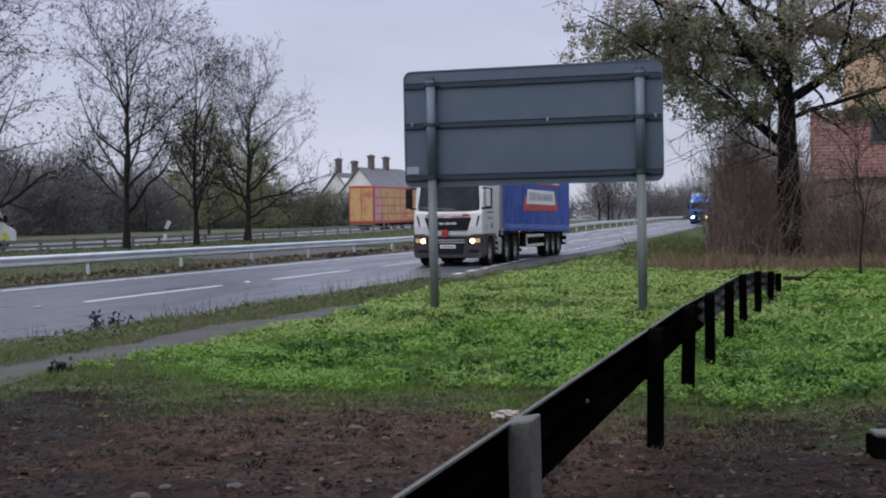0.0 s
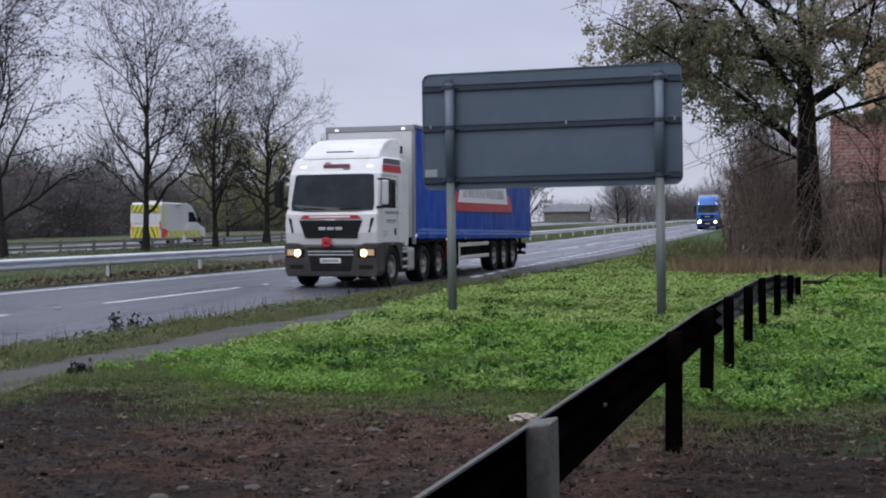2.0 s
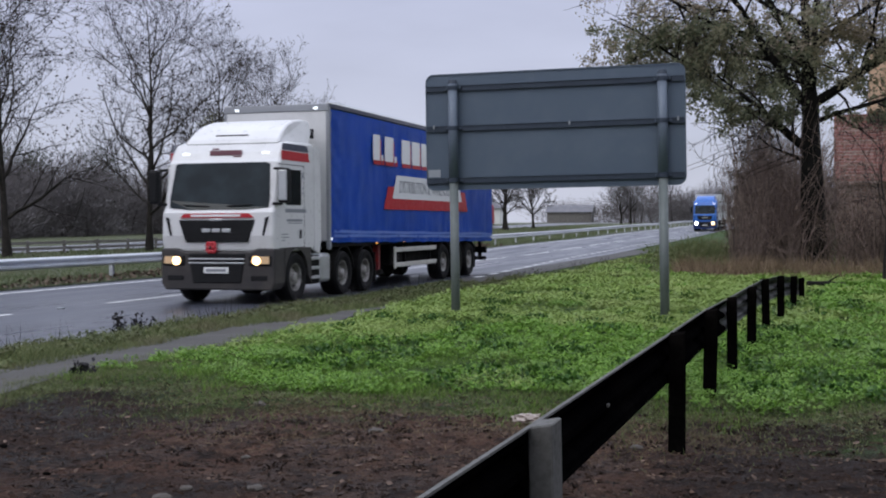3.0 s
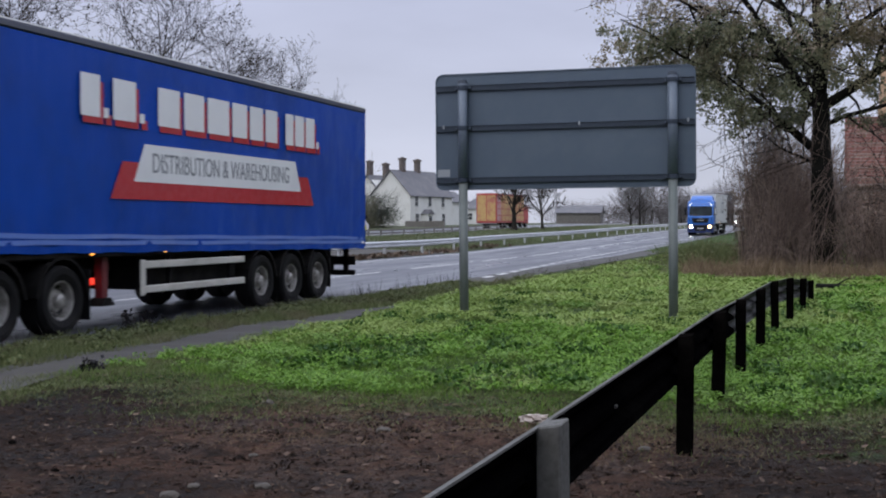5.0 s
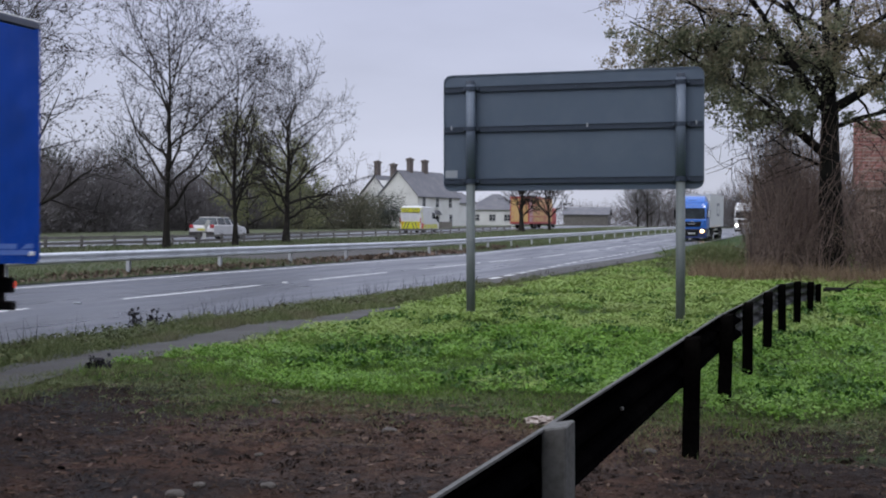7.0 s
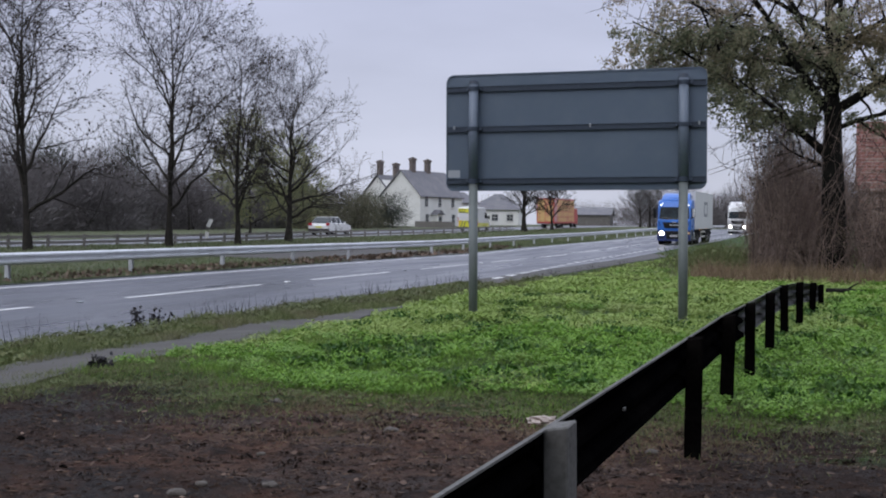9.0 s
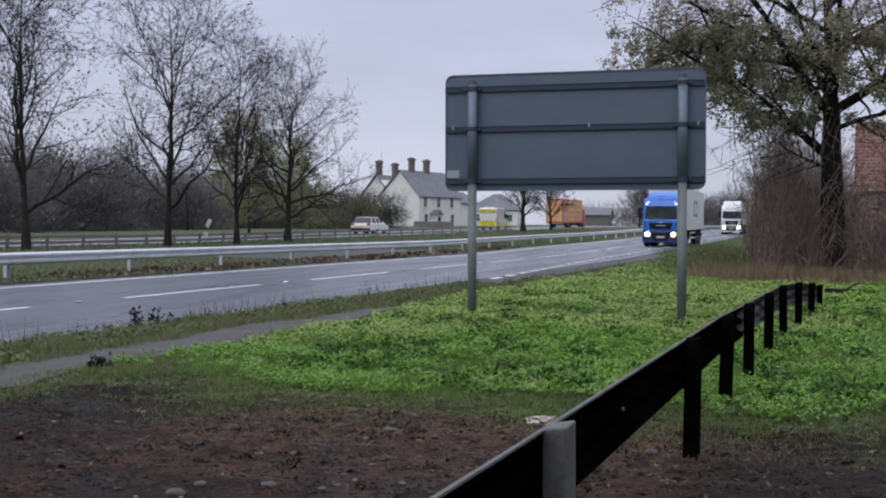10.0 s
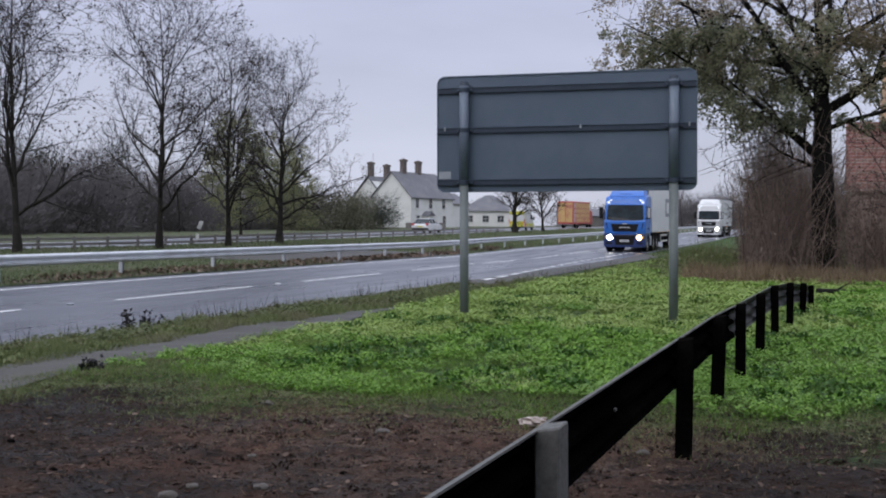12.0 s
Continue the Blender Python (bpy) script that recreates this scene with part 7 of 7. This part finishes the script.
def build_small_things():
    m = empty("marker_sign", "small white marker plate leaning on a post", "sign", pose(-34.0, 60.8, float(land(-34, 60.8))))
    part("post", rod(bmesh.new(), (0, 0, -0.3), (0.12, 0, 1.12), 0.022, sides=8), M_FENCEWOOD, m)
    plate = part("plate", boxed(-0.11, 0.11, -0.03, -0.01, -0.24, 0.24, 0.02, 2), M_FRAME, m)
    plate.matrix_basis = pose(0.16, 0, 1.2, 0, 24, 20)
    base = part("plate", boxed(-0.11, 0.11, -0.05, -0.03, 0.35, 0.7, 0.02, 1), M_FRAME, m)
    # a lump of rotting timber at the edge of the mud
    t = empty("timber_block", "dark rotting timber block lying on the mud", "timber", pose(0.60, 8.35, 0, 0, 0, 12))
    part("block", boxed(-0.10, 0.35, -0.10, 0.12, -0.02, 0.12, 0.015, 2), M_DARKPOST, t)
    part("top_plate", boxed(-0.08, 0.33, -0.08, 0.10, 0.12, 0.15, 0.008, 1), M_GREYPOST, t)
    # stones on the mud
    rng = np.random.default_rng(12)
    for x, y, s in ((-1.15, 8.15, 0.07), (-4.44, 9.12, 0.085), (-4.5, 9.18, 0.045), (-5.3, 9.16, 0.045), (-4.5, 7.25, 0.045), (-5.51, 7.19, 0.045), (-3.14, 6.38, 0.075), (-3.57, 6.06, 0.09), (-3.54, 6.28, 0.06), (-2.89, 7.04, 0.045), (-3.64, 7.26, 0.05), (-3.1, 8.32, 0.09), (-4.55, 6.35, 0.04), (-1.9, 7.6, 0.04)):
        bm = bmesh.new()
        bmesh.ops.create_icosphere(bm, subdivisions=2, radius=1)
        for v in bm.verts:
            v.co = Vector((v.co.x * s, v.co.y * s * 0.8, v.co.z * s * 0.5)) * (1 + 0.25 * noise.noise(v.co * 1.7 + Vector((x, y, 0)) * 9))
        o = tagged(part("stone", bm, M_STONE if s > 0.045 else M_DARKPOST), "small muddy stone lying on the bare earth", "stone", "stones on the mud")
        o.scale = (0.7, 0.7, 0.7)
        o.location = (x, y, float(ground_z(np.array(x), np.array(y))) + s * 0.12)
    # crumpled litter beside the near post
    rag = bmesh.new()
    bmesh.ops.create_icosphere(rag, subdivisions=3, radius=1)
    for v in rag.verts:
        n = noise.noise(v.co * 3.1) * 0.5 + noise.noise(v.co * 7) * 0.25
        v.co = Vector((v.co.x * 0.11, v.co.y * 0.07, max(v.co.z, -0.3) * 0.045)) * (1 + n)
    o = tagged(part("paper_scrap", rag, M_PAPER), "pale crumpled scrap of litter on the grass edge", "litter")
    o.location = (-2.12, 9.05, 0.04)
    # a fallen branch at the end of the rail
    rng = np.random.default_rng(5)
    v, f = tubes([(bend(rng, (-0.15, 29.6, 0.08), (1, 0.25, 0.02), 0.9, 6, 0, 0.05), np.linspace(0.09, 0.05, 7), 7)])
    log = empty("fallen_branch", "dark fallen branch lying in the grass by the rail's end", "branch")
    part("stem", mesh_from("stem", v, f, M_OAKBARK), None, log, smooth=True)
    v, f = tubes([(bend(rng, (0.3, 29.7, 0.10), (0.3, 0.1, 0.3), 0.35, 5, 0, 0.1), np.linspace(0.03, 0.01, 6), 5)])
    part("side_shoot", mesh_from("side_shoot", v, f, M_OAKBARK), None, log)
    # unseen walls round the car park behind the viewer, added to darken the foreground
    for nm, m, ln in (("wall_south", pose(0, -9, 0), 60), ("wall_east", pose(11, 12, 0, 0, 0, 90), 50)):
        w = tagged(part(nm, boxed(-ln / 2, ln / 2, -0.15, 0.15, -0.2, 6.0), M_BRICKSTACK), "unseen plain dark brick wall added to shade the car park", "wall", kind="structure")
        w.matrix_world = m


build_white_house()
build_bungalow()
build_brick_house()
build_field_fence()
build_small_things()


# ---- what moves ----
def drive(vehicle, x, track, way=-1):
    """Drives a vehicle along the road: rows of (seconds, place of its nose); its wheels roll with it."""
    ob, wheels = vehicle
    ts = np.array([t for t, _ in track])
    ys = np.array([y for _, y in track])
    # a smooth run through the rows
    slope = np.gradient(ys, ts)

    def at(t):
        i = int(np.clip(np.searchsorted(ts, t) - 1, 0, len(ts) - 2))
        h = ts[i + 1] - ts[i]
        u = (t - ts[i]) / h
        return ((2 * u ** 3 - 3 * u ** 2 + 1) * ys[i] + (u ** 3 - 2 * u ** 2 + u) * h * slope[i]
                + (-2 * u ** 3 + 3 * u ** 2) * ys[i + 1] + (u ** 3 - u ** 2) * h * slope[i + 1])

    def rest(y):
        a, b = float(land(x, y)), float(land(x, y - 10 * way))
        return pose(x, y, a + (0.02 if x < -30 else 0.0), math.degrees(math.atan2(b - a, 10)), 0, 0 if way < 0 else 180)
    walk(ob, [(k * 0.5, rest(at(k * 0.5))) for k in range(25)])
    for w in wheels:
        r = w["r"]
        px, py, pz = w.location
        quick = max(abs(slope)) / r
        step = 0.1 if quick < 13 else 1 / 30
        n = round(12 / step)
        walk(w, [(k * step, pose(px, py, pz, math.degrees(abs(at(k * step) - at(0)) / r))) for k in range(n + 1)])


def motions():
    drive(MAIN, -11.19, [(0, 39.2), (3, 21.14), (6, 3.08), (9, -15.0), (12, -33.0)])
    drive(BLUE, -11.2, [(0, 157.5), (1, 148.2), (2, 139.7), (3, 131.6), (5, 116.4), (7, 102.5), (9, 89.0), (10, 82.4), (11, 76.2), (12, 70.5)])
    drive(PALE, -11.65, [(0, 222), (3, 200), (5, 185.5), (7, 171), (9, 155.8), (10, 148), (11, 139.3), (12, 129.4)])
    drive(SHOW, -38.3, [(0, 121.5), (5, 154.2), (7, 166.6), (9.5, 183), (11.5, 196.2), (12, 199.5)], 1)
    drive(VAN, -37.0, [(0, 50.0), (1, 58.6), (2, 67.0), (6, 101.5), (7, 109.8), (9, 126.9), (10.5, 139.6), (12, 152.4)], 1)
    drive(CAR, -38.0, [(0, 8.5), (5, 53.4), (7, 72.0), (9, 89.8), (10, 98.6), (11, 107.4), (12, 116.4)], 1)


motions()
